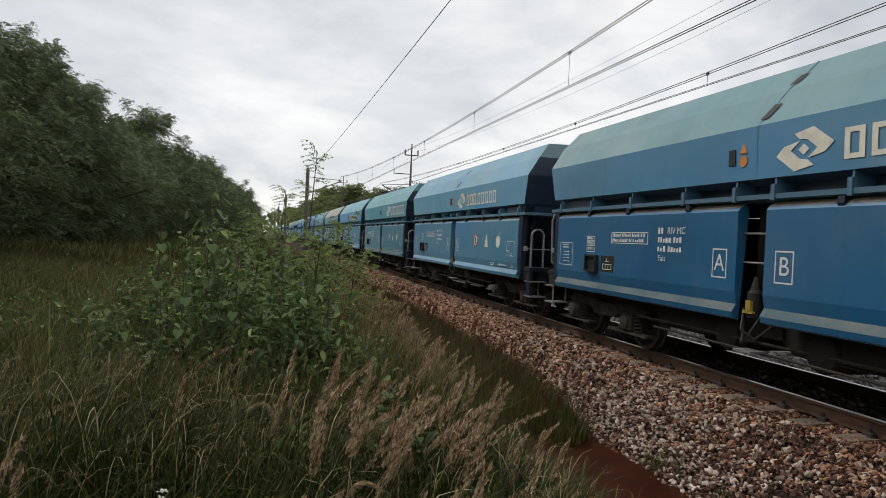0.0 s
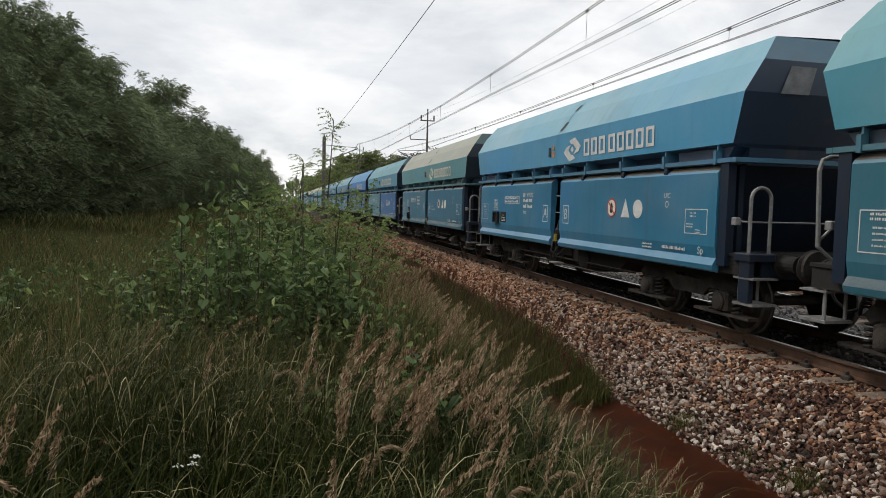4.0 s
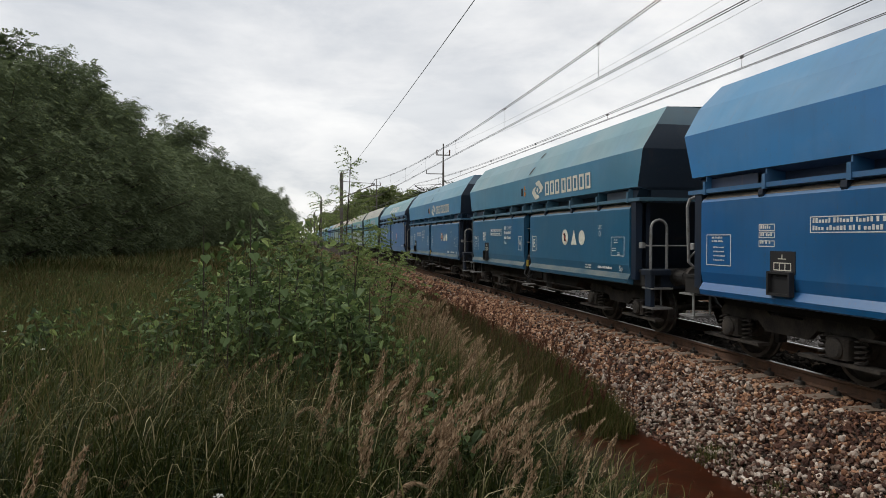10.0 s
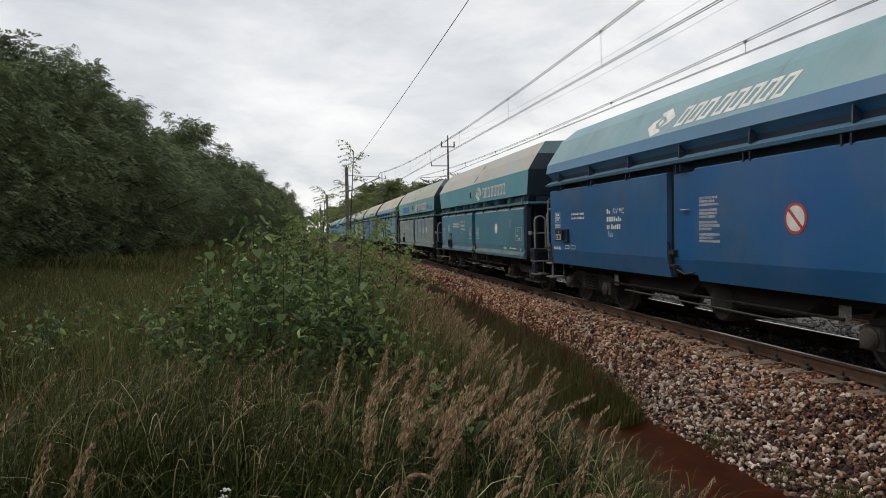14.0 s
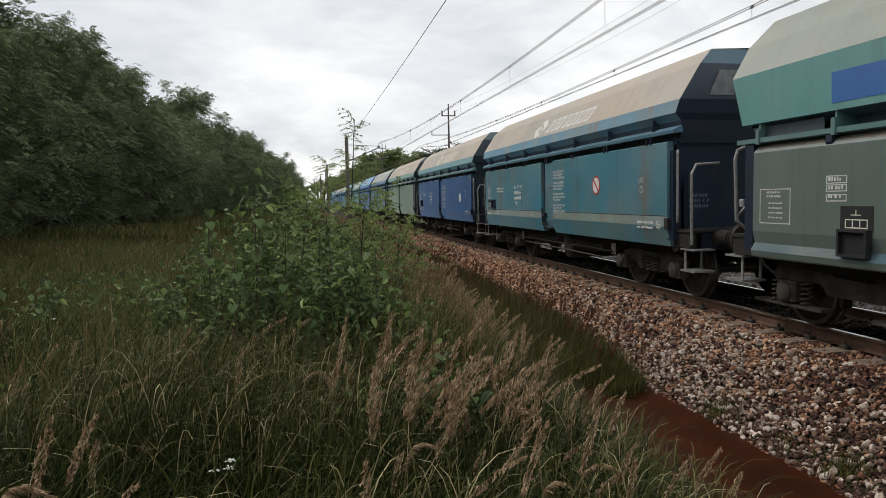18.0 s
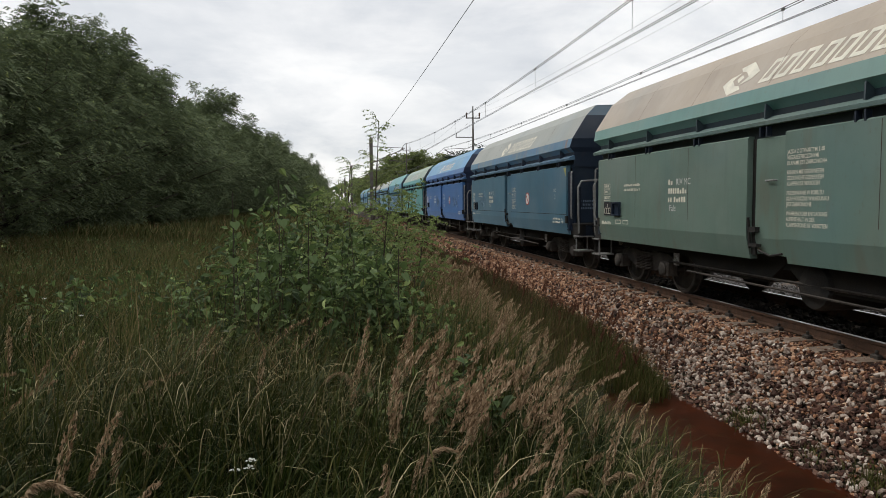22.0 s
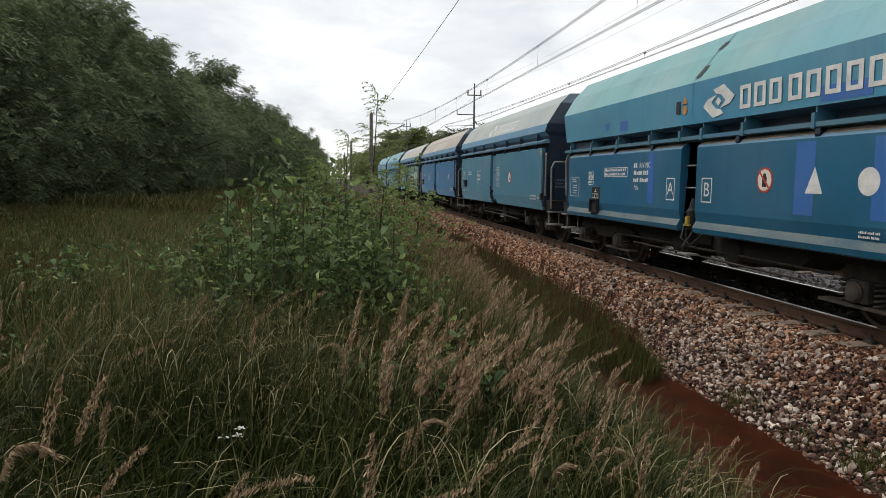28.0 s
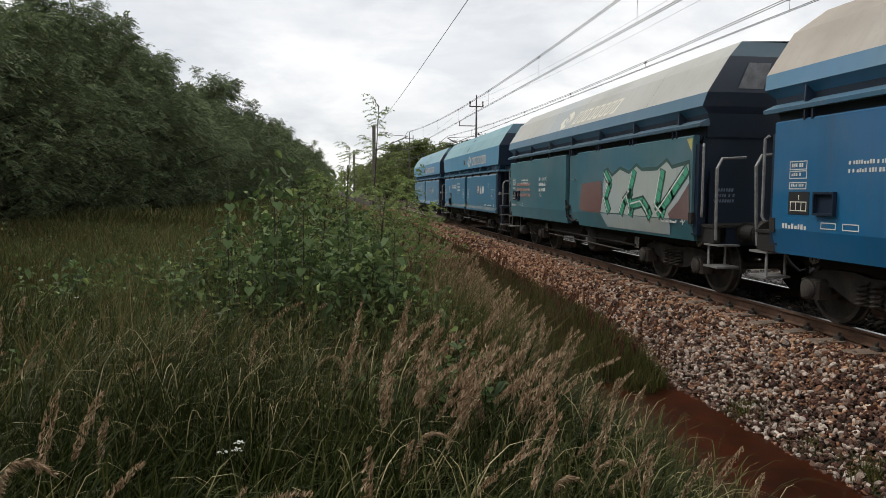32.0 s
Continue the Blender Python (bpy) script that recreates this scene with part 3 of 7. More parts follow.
def axle_box(q, a, kind):
    s = Shape().bevel_box(q * 1.10 - 0.11, a - 0.17, 0.34, q * 1.10 + 0.11, a + 0.17, 0.60, 0.03)
    s.lathe((q * 1.20, a, WHEEL_R), (q, 0, 0), [(0.13, 0), (0.13, 0.03), (0.10, 0.05), (0.04, 0.055)], 14)
    if kind == "A":
        s.box(q * 1.10 - 0.09, a - 0.62, 0.27, q * 1.10 + 0.09, a + 0.62, 0.31)
    return s


def add_bogie(wagon, yc, kind):
    bogie = part("bogie", shared("bogie_bolster" + kind, lambda: Shape().box(-0.95, -0.28, 0.50, 0.95, 0.28, 0.78), UNDER), None, wagon, "dusty steel bogie")
    bogie.location.y = yc
    for q in (-1, 1):
        part("side_frame", shared("side_frame%s%d" % (kind, q), lambda: frame_plate(q, kind), UNDER), None, bogie)
        for a in ((-1.27, -0.73, 0.73, 1.27) if kind == "A" else (-0.22, 0.0, 0.22)):
            part("spring", shared("spring" + kind, lambda: spring(kind), UNDER), None, bogie).location = (q * 1.10, a, 0)
        for a in (-1, 1):
            part("axle_box", shared("axle_box%s%d%d" % (kind, q, a), lambda: axle_box(q, a * 1.0, kind), UNDER), None, bogie)
            part("brake_shoe", shared("brake_shoe%d%d" % (q, a), lambda: Shape().prism([(a * 1.0 - a * 0.56, 0.30), (a * 1.0 - a * 0.50, 0.30), (a * 1.0 - a * 0.48, 0.46), (a * 1.0 - a * 0.50, 0.62), (a * 1.0 - a * 0.57, 0.62)], q * 0.69, q * 0.82, "x"), UNDER), None, bogie)
    for a in (-1, 1):
        w = part("wheelset", wheelset_mesh(), None, bogie, "worn steel wheelset")
        w.location = (0, a * 1.0, WHEEL_R)
    return bogie


def logo_shapes(slant, flat_fn, name):
    """Swirl emblem and eight letter-sized blocks; flat_fn maps (along, up) in metres to the wagon's skin."""
    em, letters = Shape(), []

    def plate(s, outline, hole=None):
        n = len(outline)
        if hole:
            v = [flat_fn(*p) for p in outline] + [flat_fn(*p) for p in hole]
            s.add(v, [(i, (i + 1) % n, n + (i + 1) % n, n + i) for i in range(n)])
        else:
            s.add([flat_fn(*p) for p in outline], [tuple(range(n))])

    hook = [(-0.18, 0.37), (0.17, 0.47), (0.52, 0.09), (0.37, -0.11), (0.07, -0.20), (0.24, 0.0), (0.07, 0.20), (-0.08, 0.24)]
    for q in (-1, 1):
        plate(em, [(0.31 + q * a * 0.60, 0.19 + q * b * 0.48) for a, b in hook])
    plate(em, [(0.31, 0.13), (0.37, 0.19), (0.31, 0.25), (0.25, 0.19)])
    x = 0.72
    for k in range(8):
        w, h, g = 0.188, 0.31, 0.052
        sk = slant * h
        out = [(x, 0.03), (x + w, 0.03), (x + w + sk, 0.03 + h), (x + sk, 0.03 + h)]
        ins = [(x + g, 0.03 + g), (x + w - g, 0.03 + g), (x + w - g + sk * 0.8, 0.03 + h - g), (x + g + sk * 0.8, 0.03 + h - g)]
        le = Shape()
        plate(le, out, ins)
        letters.append(le)
        x += w + 0.058 + (0.04 if k == 2 else 0)
    return em, letters


def bars(rows, y0, z0, x=-1.501, w=0.5, h=0.045, gap=0.075, seed=0):
    """Lines of unreadable small writing as plain bars on the meadow side."""
    r, s = random.Random(seed), Shape()
    for k in range(rows):
        z, y = z0 - k * gap, y0
        while y > y0 - w + 0.05:
            n = min(h * r.uniform(0.42, 0.62), y - (y0 - w))
            low = h * r.choice((0.0, 0.0, 0.12, 0.3))
            s.box(x - 0.003, y - n, z - h * 0.92, x, y, z - low)
            y -= n + h * (0.28 if r.random() < 0.8 else 0.75)
    return s


def frame_box(y0, y1, z0, z1, t=0.018, x=-1.501):
    s = Shape()
    s.box(x - 0.003, y0, z0, x, y1, z0 + t).box(x - 0.003, y0, z1 - t, x, y1, z1)
    return s.box(x - 0.003, y0, z0 + t, x, y0 + t, z1 - t).box(x - 0.003, y1 - t, z0 + t, x, y1, z1 - t)


def disc(y, z, r, x=-1.507, n=24):
    return Shape().lathe((x, y, z), (-1, 0, 0), [(r, 0), (r, 0.004)], n)


NOTICE = ("JAZDA Z OTWARTYMI LUB\nNIEZABEZPIECZONYMI\nKLAPAMI JEST ZABRONIONA", "FAHREN MIT GEÖFFNETEN\nODER NICHT GESPERRTEN\nKLAPPEN IST VERBOTEN",
          "PRZEBYWANIE W POBLIŻU\nKLAP PODCZAS WYŁADUNKU\nJEST ZABRONIONE", "WÄHREND DER ENTLADUNG\nAUFENTHALT IN DER\nKLAPPENZONE IST VERBOTEN")


def text_mesh(body, size, block=False):
    """Readable writing with the built-in font, as a flat mesh facing -x with its left end towards +y."""
    key = "text_" + body
    if key not in M:
        c = bpy.data.curves.new(key, "FONT")
        c.body, c.size, c.align_x, c.align_y, c.extrude = body, 1.0, "CENTER", "CENTER", 0.002
        if block:
            c.align_x, c.align_y, c.offset = "LEFT", "TOP", 0.012
        tmp = bpy.data.objects.new(key, c)
        scene.collection.objects.link(tmp)
        M[key] = bpy.data.meshes.new_from_object(tmp.evaluated_get(bpy.context.evaluated_depsgraph_get()))
        bpy.data.objects.remove(tmp)
        M[key].materials.clear()
        M[key].materials.append(WHITE)
    return M[key]


def put_text(body, size, y, z, parent, x=-1.508):
    ob = part("lettering", text_mesh(body, size), None, parent, "white stencilled letters %s" % body)
    ob.matrix_basis = Matrix.Translation((x, y, z)) @ Matrix(((0, 0, -1, 0), (-1, 0, 0, 0), (0, 1, 0, 0), (0, 0, 0, 1))) @ Matrix.Diagonal((size, size, size, 1))
    return ob


def painted(ob, material):
    if not ob.material_slots:
        ob.data.materials.append(material)
    ob.material_slots[0].link = "OBJECT"
    ob.material_slots[0].material = material
    return ob


def ends_and_gear(w, kind, wall_paint):
    """Underframe, buffers, couplers, end platforms, rails and steps."""
    part("centre_sill", shared("centre_sill", lambda: Shape().box(-0.5, -6.05, 0.78, 0.5, 6.05, 1.04), BLACK), None, w, "black steel centre sill")
    for e in (-1, 1):
        part("buffer_beam", shared("buffer_beam%d" % e, lambda: Shape().box(-1.30, e * 6.20, 0.86, 1.30, e * 6.05, 1.13), DARKBLUE), None, w)
        part("side_sill", shared("side_sill%d" % e, lambda: Shape().box(e * 1.12, -5.6, 0.76, e * 0.98, 5.6, 0.95), BLACK), None, w)
    part("discharge_hopper", shared("hopper" + kind, lambda: Shape().prism([(-2.9, 0.95), (-2.2, 0.55), (-0.4, 0.55), (0.0, 0.85), (0.4, 0.55), (2.2, 0.55), (2.9, 0.95)], -1.15, 1.15, "x"), BLACK), None, w, "black discharge hopper")
    for n, (y, z, rad) in enumerate(((-0.62, 0.60, 0.30),) if kind == "B" else ((0.75, 0.66, 0.24), (-0.85, 0.66, 0.24))):
        part("discharge_drum", shared("drum%s%d" % (kind, n), lambda: Shape().lathe((-1.22, y, z), (1, 0, 0), [(rad * 0.5, 0), (rad * 0.92, 0.02), (rad, 0.06), (rad, 2.38), (rad * 0.92, 2.42), (rad * 0.5, 2.44)], 20), BLACK), None, w, "dark drum of the door gear")
    part("brake_pipe", shared("brake_pipe", lambda: Shape().tube([(-1.2, -3.0, 0.62), (-1.2, 3.0, 0.62)], 0.022, 6).tube([(-1.26, -2.6, 0.48), (-1.26, -0.6, 0.50), (-1.26, 2.4, 0.52)], 0.018, 6), UNDER), None, w)
    for e in (-1, 1):
        for q in (-1, 1):
            b = part("buffer", shared("buffer_case%d%d" % (e, q), lambda: Shape().lathe((q * 0.875, e * 6.20, 1.06), (0, e, 0), [(0.16, 0), (0.16, 0.03), (0.125, 0.04), (0.12, 0.30), (0.135, 0.31), (0.135, 0.34)], 18), BLACK, False), None, w)
            part("buffer_head", shared("buffer_head%d%d" % (e, q), lambda: Shape().lathe((q * 0.875, e * 6.54, 1.06), (0, e, 0), [(0.08, 0), (0.08, 0.13), (0.21, 0.15), (0.225, 0.18), (0.20, 0.20), (0.10, 0.21)], 20), UNDER, False), None, b, "greasy round buffer head")
            part("step", shared("step%s%d%d" % (kind, e, q), lambda: Shape().box(q * 1.05, e * 5.95, 0.52, q * 1.42, e * 6.35, 0.55).box(q * 1.05, e * 5.95, 0.86, q * 1.42, e * 6.35, 0.885)
                 .box(q * 1.08, e * 6.0, 0.55, q * 1.10, e * 6.04, 1.0).box(q * 1.36, e * 6.0, 0.55, q * 1.38, e * 6.04, 1.0), PIPE), None, w, "scuffed grey footstep")
        part("coupling", shared("coupling%d" % e, lambda: Shape().tube([(0, e * 6.2, 1.05), (0, e * 6.45, 1.05), (0, e * 6.55, 0.98)], 0.05, 8).tube([(-0.05, e * 6.5, 1.0), (-0.05, e * 6.62, 0.72), (0.05, e * 6.62, 0.72), (0.05, e * 6.5, 1.0)], 0.022, 6), UNDER), None, w, "screw coupling hook")
        part("brake_hose", shared("hose%d" % e, lambda: Shape().tube([(-0.38, e * 6.2, 0.92), (-0.38, e * 6.42, 0.86), (-0.34, e * 6.55, 0.62), (-0.25, e * 6.66, 0.50), (-0.1, e * 6.72, 0.55)], 0.025, 7), HOSE), None, w)
        low = 4.6 if kind == "A" else 5.42
        # wall_paint is the upper colour darkened, the end's shade put into it
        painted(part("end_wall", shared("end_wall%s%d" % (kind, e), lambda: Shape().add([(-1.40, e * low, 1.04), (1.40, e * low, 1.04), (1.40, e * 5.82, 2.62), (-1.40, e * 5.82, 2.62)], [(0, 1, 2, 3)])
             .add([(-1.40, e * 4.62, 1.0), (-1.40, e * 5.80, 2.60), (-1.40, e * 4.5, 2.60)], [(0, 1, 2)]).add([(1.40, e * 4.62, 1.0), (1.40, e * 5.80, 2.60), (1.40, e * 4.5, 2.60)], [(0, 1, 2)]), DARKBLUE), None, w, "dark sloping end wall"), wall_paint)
        part("platform", shared("platform%s%d" % (kind, e), lambda: Shape().box(-1.42, e * 5.45, 1.14, 1.42, e * 6.22, 1.18).box(-1.40, e * 5.3, 0.9, -1.2, e * 6.2, 1.14), BLACK), None, w, "black end platform")
        for q in (-1, 1):
            part("corner_post", shared("post%s%d%d" % (kind, e, q), lambda: Shape().box(q * 1.36, e * 5.66, 1.0, q * 1.48, e * 5.83, 2.45).box(q * 1.12, e * 5.6, 1.18, q * 1.20, e * 5.68, 2.45), DARKBLUE), None, w)
            if kind == "A" and e < 0:
                part("handrail", shared("railA%d%d" % (e, q), lambda: Shape().tube([(q * 1.38, e * 6.18, 1.18), (q * 1.38, e * 6.18, 1.90)] + [(q * (1.38 - 0.15 + 0.15 * math.cos(a)), e * 6.18, 1.90 + 0.15 * math.sin(a)) for a in np.linspace(0.2, 2.94, 9)] + [(q * 1.08, e * 6.18, 1.90), (q * 1.08, e * 6.18, 1.18)], 0.024, 8), PIPE, False), None, w, "looped grey tube handrail")
                part("pedestal", shared("pedestalA%d%d" % (e, q), lambda: Shape().bevel_box(q * 1.42 if q < 0 else 1.34, e * 6.26, 0.56, q * 1.34 if q < 0 else 1.42, e * 6.05, 1.20, 0.01).bevel_box(min(q * 1.04, q * 1.44), e * 6.28, 1.10, max(q * 1.04, q * 1.44), e * 5.95, 1.20, 0.015), DARKBLUE), None, w, "blue steel pedestal under the handrail")
            elif kind == "A":
                part("handrail", shared("railA%d%d" % (e, q), lambda: Shape().tube([(q * 1.16, e * 6.10, 1.16), (q * 1.36, e * 6.18, 1.36), (q * 1.38, e * 6.20, 2.22), (q * 1.34, e * 6.20, 2.34), (q * 1.24, e * 6.20, 2.38), (q * 0.90, e * 6.20, 2.38)], 0.026, 8).tube([(q * 1.36, e * 6.18, 1.42), (q * 1.05, e * 6.12, 1.75)], 0.016, 6).tube([(q * 1.04, e * 6.10, 1.18), (q * 1.04, e * 6.10, 2.10)], 0.018, 6), PIPE, False), None, w, "tall bent grey tube handrail")
            else:
                part("handrail", shared("railB%d%d" % (e, q), lambda: Shape().tube([(q * 1.38, e * 6.22, 0.95), (q * 1.40, e * 6.24, 1.30), (q * 1.42, e * 6.26, 2.05), (q * 1.34, e * 6.26, 2.20), (q * 0.95, e * 6.26, 2.22)], 0.024, 8)
                     .tube([(q * 1.47, e * 5.95, 1.30), (q * 1.49, e * 5.98, 1.36), (q * 1.49, e * 5.98, 2.40), (q * 1.46, e * 5.93, 2.44)], 0.02, 8), PIPE, False), None, w, "bent grey tube handrail")


A_RINGS = [(2.36, 1.20, 5.82), (2.59, 1.20, 5.86), (2.64, 1.485, 5.90), (3.29, 1.50, 6.10)]
A_ROOF = [(3.29, 1.50, 6.10), (3.71, 1.25, 6.12), (4.05, 0.97, 5.96)]
B_RINGS = [(2.56, 1.36, 5.84), (2.92, 1.40, 5.92), (3.03, 1.53, 5.97), (3.24, 1.48, 6.02)]
B_ROOF = [(3.24, 1.48, 6.02), (3.80, 1.12, 6.00), (4.07, 0.80, 5.80)]


def roof_skin(rings):
    """One folded sheet over the top, from eave to eave."""
    line = [(-hw, z, hl) for z, hw, hl in rings] + [(0.0, rings[-1][0] + 0.03, rings[-1][2])] + [(hw, z, hl) for z, hw, hl in reversed(rings)]
    return Shape().add([(x, e * hl, z) for x, z, hl in line for e in (-1, 1)], [(2 * i, 2 * i + 1, 2 * i + 3, 2 * i + 2) for i in range(len(line) - 1)])


def upper_part(w, kind, rings, roof, roofp, upperp, endp, capp):
    for q in (-1, 1):
        k = 2 if kind == "A" else 1
        painted(part("upper_side", shared("upper%s%d" % (kind, q), lambda: loft_sides(rings[k:], q), WHITE), None, w), upperp)
        # recess in a near-black copy of the upper colour: overhang shade and grime painted in
        painted(part("trough", shared("trough%s%d" % (kind, q), lambda: loft_sides(rings[:k + 1], q), WHITE), None, w, "recess above the belt, shade and grime painted in"), endp)
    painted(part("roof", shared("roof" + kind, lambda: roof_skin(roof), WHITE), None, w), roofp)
    for e in (-1, 1):
        # hopper ends and caps: body colour darkened to paint in their backlit shade
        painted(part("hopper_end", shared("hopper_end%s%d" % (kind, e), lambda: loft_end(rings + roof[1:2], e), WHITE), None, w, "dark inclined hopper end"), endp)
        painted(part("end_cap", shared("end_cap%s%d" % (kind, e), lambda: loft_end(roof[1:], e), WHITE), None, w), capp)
    part("hopper_floor", shared("hopper_floor" + kind, lambda: Shape().add([(-1.20, -5.8, 2.57), (1.20, -5.8, 2.57), (1.20, 5.8, 2.57), (-1.20, 5.8, 2.57)], [(0, 1, 2, 3)]), BLACK), None, w)


# upper colour taken down to near black: painted shade for ends and recesses
def shaded_paint(c):
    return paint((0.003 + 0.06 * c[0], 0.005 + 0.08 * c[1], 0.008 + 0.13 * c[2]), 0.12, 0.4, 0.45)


FLASH = mat("pale_yellow_flash", (0.52, 0.47, 0.17), 0.6, vary=0.3, scale=8)
SEAM = mat("rusty_dark_seam", (0.03, 0.028, 0.026), 0.8, vary=0.5, tint=(0.09, 0.05, 0.03), scale=4)
PLATEGREY = mat("faded_grey_notice", (0.22, 0.23, 0.24), 0.7, vary=0.4, scale=7)
DUST = mat("tan_coal_dust", (0.20, 0.165, 0.13), 0.95, vary=0.5, tint=(0.09, 0.085, 0.08), scale=3)
SKIRTDUST = mat("pale_grey_dust", (0.155, 0.18, 0.175), 0.9, vary=0.6, tint=(0.06, 0.11, 0.14), scale=2, stretch=(1, 0.5, 1))
TOWHOOK = mat("chipped_pale_paint", (0.42, 0.42, 0.40), 0.7, vary=0.5, tint=(0.16, 0.14, 0.12), scale=20)
PATCHPALE = mat("pale_chalk_line", (0.28, 0.36, 0.46), 0.7, vary=0.3, scale=9)
PATCHBLUE = paint((0.025, 0.11, 0.36), 0.15, 0.2, 0.45)


def wagon_a(label, roofc, upperc, lowerc, logo=CREAM, patches=None, signs="tight", seed=0, shift=0.0, turned=False, far_door=None):
    """Hopper wagon with ribbed belt, stepped doors and an open centre bay."""
    r = random.Random(seed)
    w = thing("hopper_wagon", label, "freight wagon", "coal hopper wagons of the train")
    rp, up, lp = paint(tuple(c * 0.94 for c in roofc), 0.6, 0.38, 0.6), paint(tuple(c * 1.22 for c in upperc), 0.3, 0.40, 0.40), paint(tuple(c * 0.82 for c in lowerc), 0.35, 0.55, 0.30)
    ep = shaded_paint(upperc)
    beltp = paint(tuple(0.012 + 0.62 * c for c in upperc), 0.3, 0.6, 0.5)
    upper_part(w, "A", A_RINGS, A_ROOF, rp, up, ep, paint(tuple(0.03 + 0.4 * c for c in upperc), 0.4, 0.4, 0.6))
    door = [(1.38, 2.37), (1.475, 2.295), (1.50, 2.26), (1.50, 1.245), (1.468, 1.09), (1.527, 0.99), (1.510, 0.92), (1.42, 0.89), (1.34, 2.30)]
    for q in (-1, 1):
        for y0, y1, tag in ((-HALF, -0.25, "n"), (0.25, HALF, "f")):
            painted(part("side_door", shared("doorA%d%s" % (q, tag), lambda: Shape().prism([(q * u, z) for u, z in door], y0, y1), WHITE), None, w, "ribbed lower discharge door"), lp if tag == "n" or not far_door else paint(far_door, 0.35, 0.55, 0.30))
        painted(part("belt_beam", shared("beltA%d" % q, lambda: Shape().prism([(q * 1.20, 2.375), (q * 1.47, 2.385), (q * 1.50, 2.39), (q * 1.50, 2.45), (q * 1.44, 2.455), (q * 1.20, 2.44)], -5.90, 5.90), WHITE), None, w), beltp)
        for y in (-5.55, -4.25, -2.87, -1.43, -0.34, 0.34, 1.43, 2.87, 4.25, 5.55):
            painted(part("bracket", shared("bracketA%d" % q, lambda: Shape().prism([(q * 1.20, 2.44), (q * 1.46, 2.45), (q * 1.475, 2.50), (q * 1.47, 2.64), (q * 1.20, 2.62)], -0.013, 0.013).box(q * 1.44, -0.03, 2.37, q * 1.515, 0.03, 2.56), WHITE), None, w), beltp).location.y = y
        for y in (-4.32, -2.95, -1.32, 1.32, 2.95, 4.32):
            part("door_hinge", shared("hingeA%d" % q, lambda: Shape().prism([(q * 1.40, 2.375), (q * 1.50, 2.375), (q * 1.505, 2.30), (q * 1.48, 2.24), (q * 1.47, 2.30)], -0.045, 0.045), DARKBLUE), None, w, "dark door hinge").location.y = y
        for y0, y1, tag in ((-HALF, -0.25, "n"), (0.25, HALF, "f")):
            part("dusty_ledge", shared("ledgeA%d%s" % (q, tag), lambda: Shape().add([(q * 1.395, y0, 2.362), (q * 1.473, y0, 2.300), (q * 1.473, y1, 2.300), (q * 1.395, y1, 2.362)], [(0, 1, 2, 3)]), DUST), None, w, "dust lying on the door's upper ledge")
            part("dusty_ledge", shared("skirtA%d%s" % (q, tag), lambda: Shape().add([(q * 1.4695, y0, 1.092), (q * 1.5285, y0, 0.992), (q * 1.5285, y1, 0.992), (q * 1.4695, y1, 1.092)], [(0, 1, 2, 3)]), SKIRTDUST if upperc[2] < 0.30 else lp), None, w, "pale dust lying on the door's lower skirt") if upperc[2] < 0.30 else None
        # centre bay
        part("centre_bay", shared("bayA%d" % q, lambda: Shape().box(q * 1.0, -0.25, 0.70, q * 1.18, 0.25, 2.60), BLACK), None, w, "dark open centre bay")
        part("air_cylinder", shared("cylA%d" % q, lambda: Shape().lathe((q * 1.38, 0, 0.95), (0, 0, 1), [(0.10, 0), (0.10, 0.30), (0.07, 0.34), (0.03, 0.5)], 14), BLACK), None, w)
        part("valve", shared("valveA%d" % q, lambda: Shape().box(q * 1.46, -0.05, 1.02, q * 1.50, 0.04, 1.16).box(q * 1.46, -0.09, 1.00, q * 1.50, 0.09, 1.03), YELLOW), None, w, "yellow valve lever")
        part("rung", shared("rungA%d" % q, lambda: Shape().tube([(q * 1.40, -0.24, 1.62), (q * 1.40, 0.24, 1.62)], 0.013, 6).tube([(q * 1.40, -0.24, 1.98), (q * 1.40, 0.24, 1.98)], 0.013, 6).box(q * 1.30, -0.12, 0.52, q * 1.52, 0.20, 0.545), PIPE), None, w)
        part("hose", shared("hoseA%d" % q, lambda: Shape().tube([(q * 1.40, -0.15, 1.0), (q * 1.50, -0.05, 0.75), (q * 1.48, 0.1, 0.62), (q * 1.36, 0.22, 0.75), (q * 1.32, 0.30, 0.95)], 0.02, 6).tube([(q * 1.45, 0.12, 1.05), (q * 1.56, 0.02, 0.80), (q * 1.5, -0.16, 0.70), (q * 1.35, -0.28, 0.88)], 0.016, 6), HOSE), None, w)
    for e in (-1, 1):
        painted(part("end_beam", shared("endbeamA%d" % e, lambda: Shape().box(-1.50, e * 5.905, 2.39, 1.50, e * 5.99, 2.45), WHITE), None, w), beltp)
        part("end_lamp_bracket", shared("lampbrA%d" % e, lambda: Shape().tube([(-1.42, e * 5.86, 1.62), (-1.30, e * 6.02, 1.60), (1.2, e * 6.02, 1.60)], 0.014, 6).bevel_box(-1.46, e * 5.95 - 0.05, 1.56, -1.38, e * 5.95 + 0.05, 1.66, 0.01), PIPE), None, w, "thin grey rail with a small bracket")
    painted(part("seam_strip", shared("seamA", lambda: Shape().add([(-1.489, -0.03, 2.65), (-1.489, 0.0, 2.65), (-1.506, 0.0, 3.29), (-1.506, -0.03, 3.29), (-1.256, -0.19, 3.715), (-1.256, -0.22, 3.715), (-0.977, -0.35, 4.06), (-0.977, -0.38, 4.06)], [(0, 1, 2, 3), (3, 2, 4, 5), (5, 4, 6, 7)]), WHITE), None, w), up)
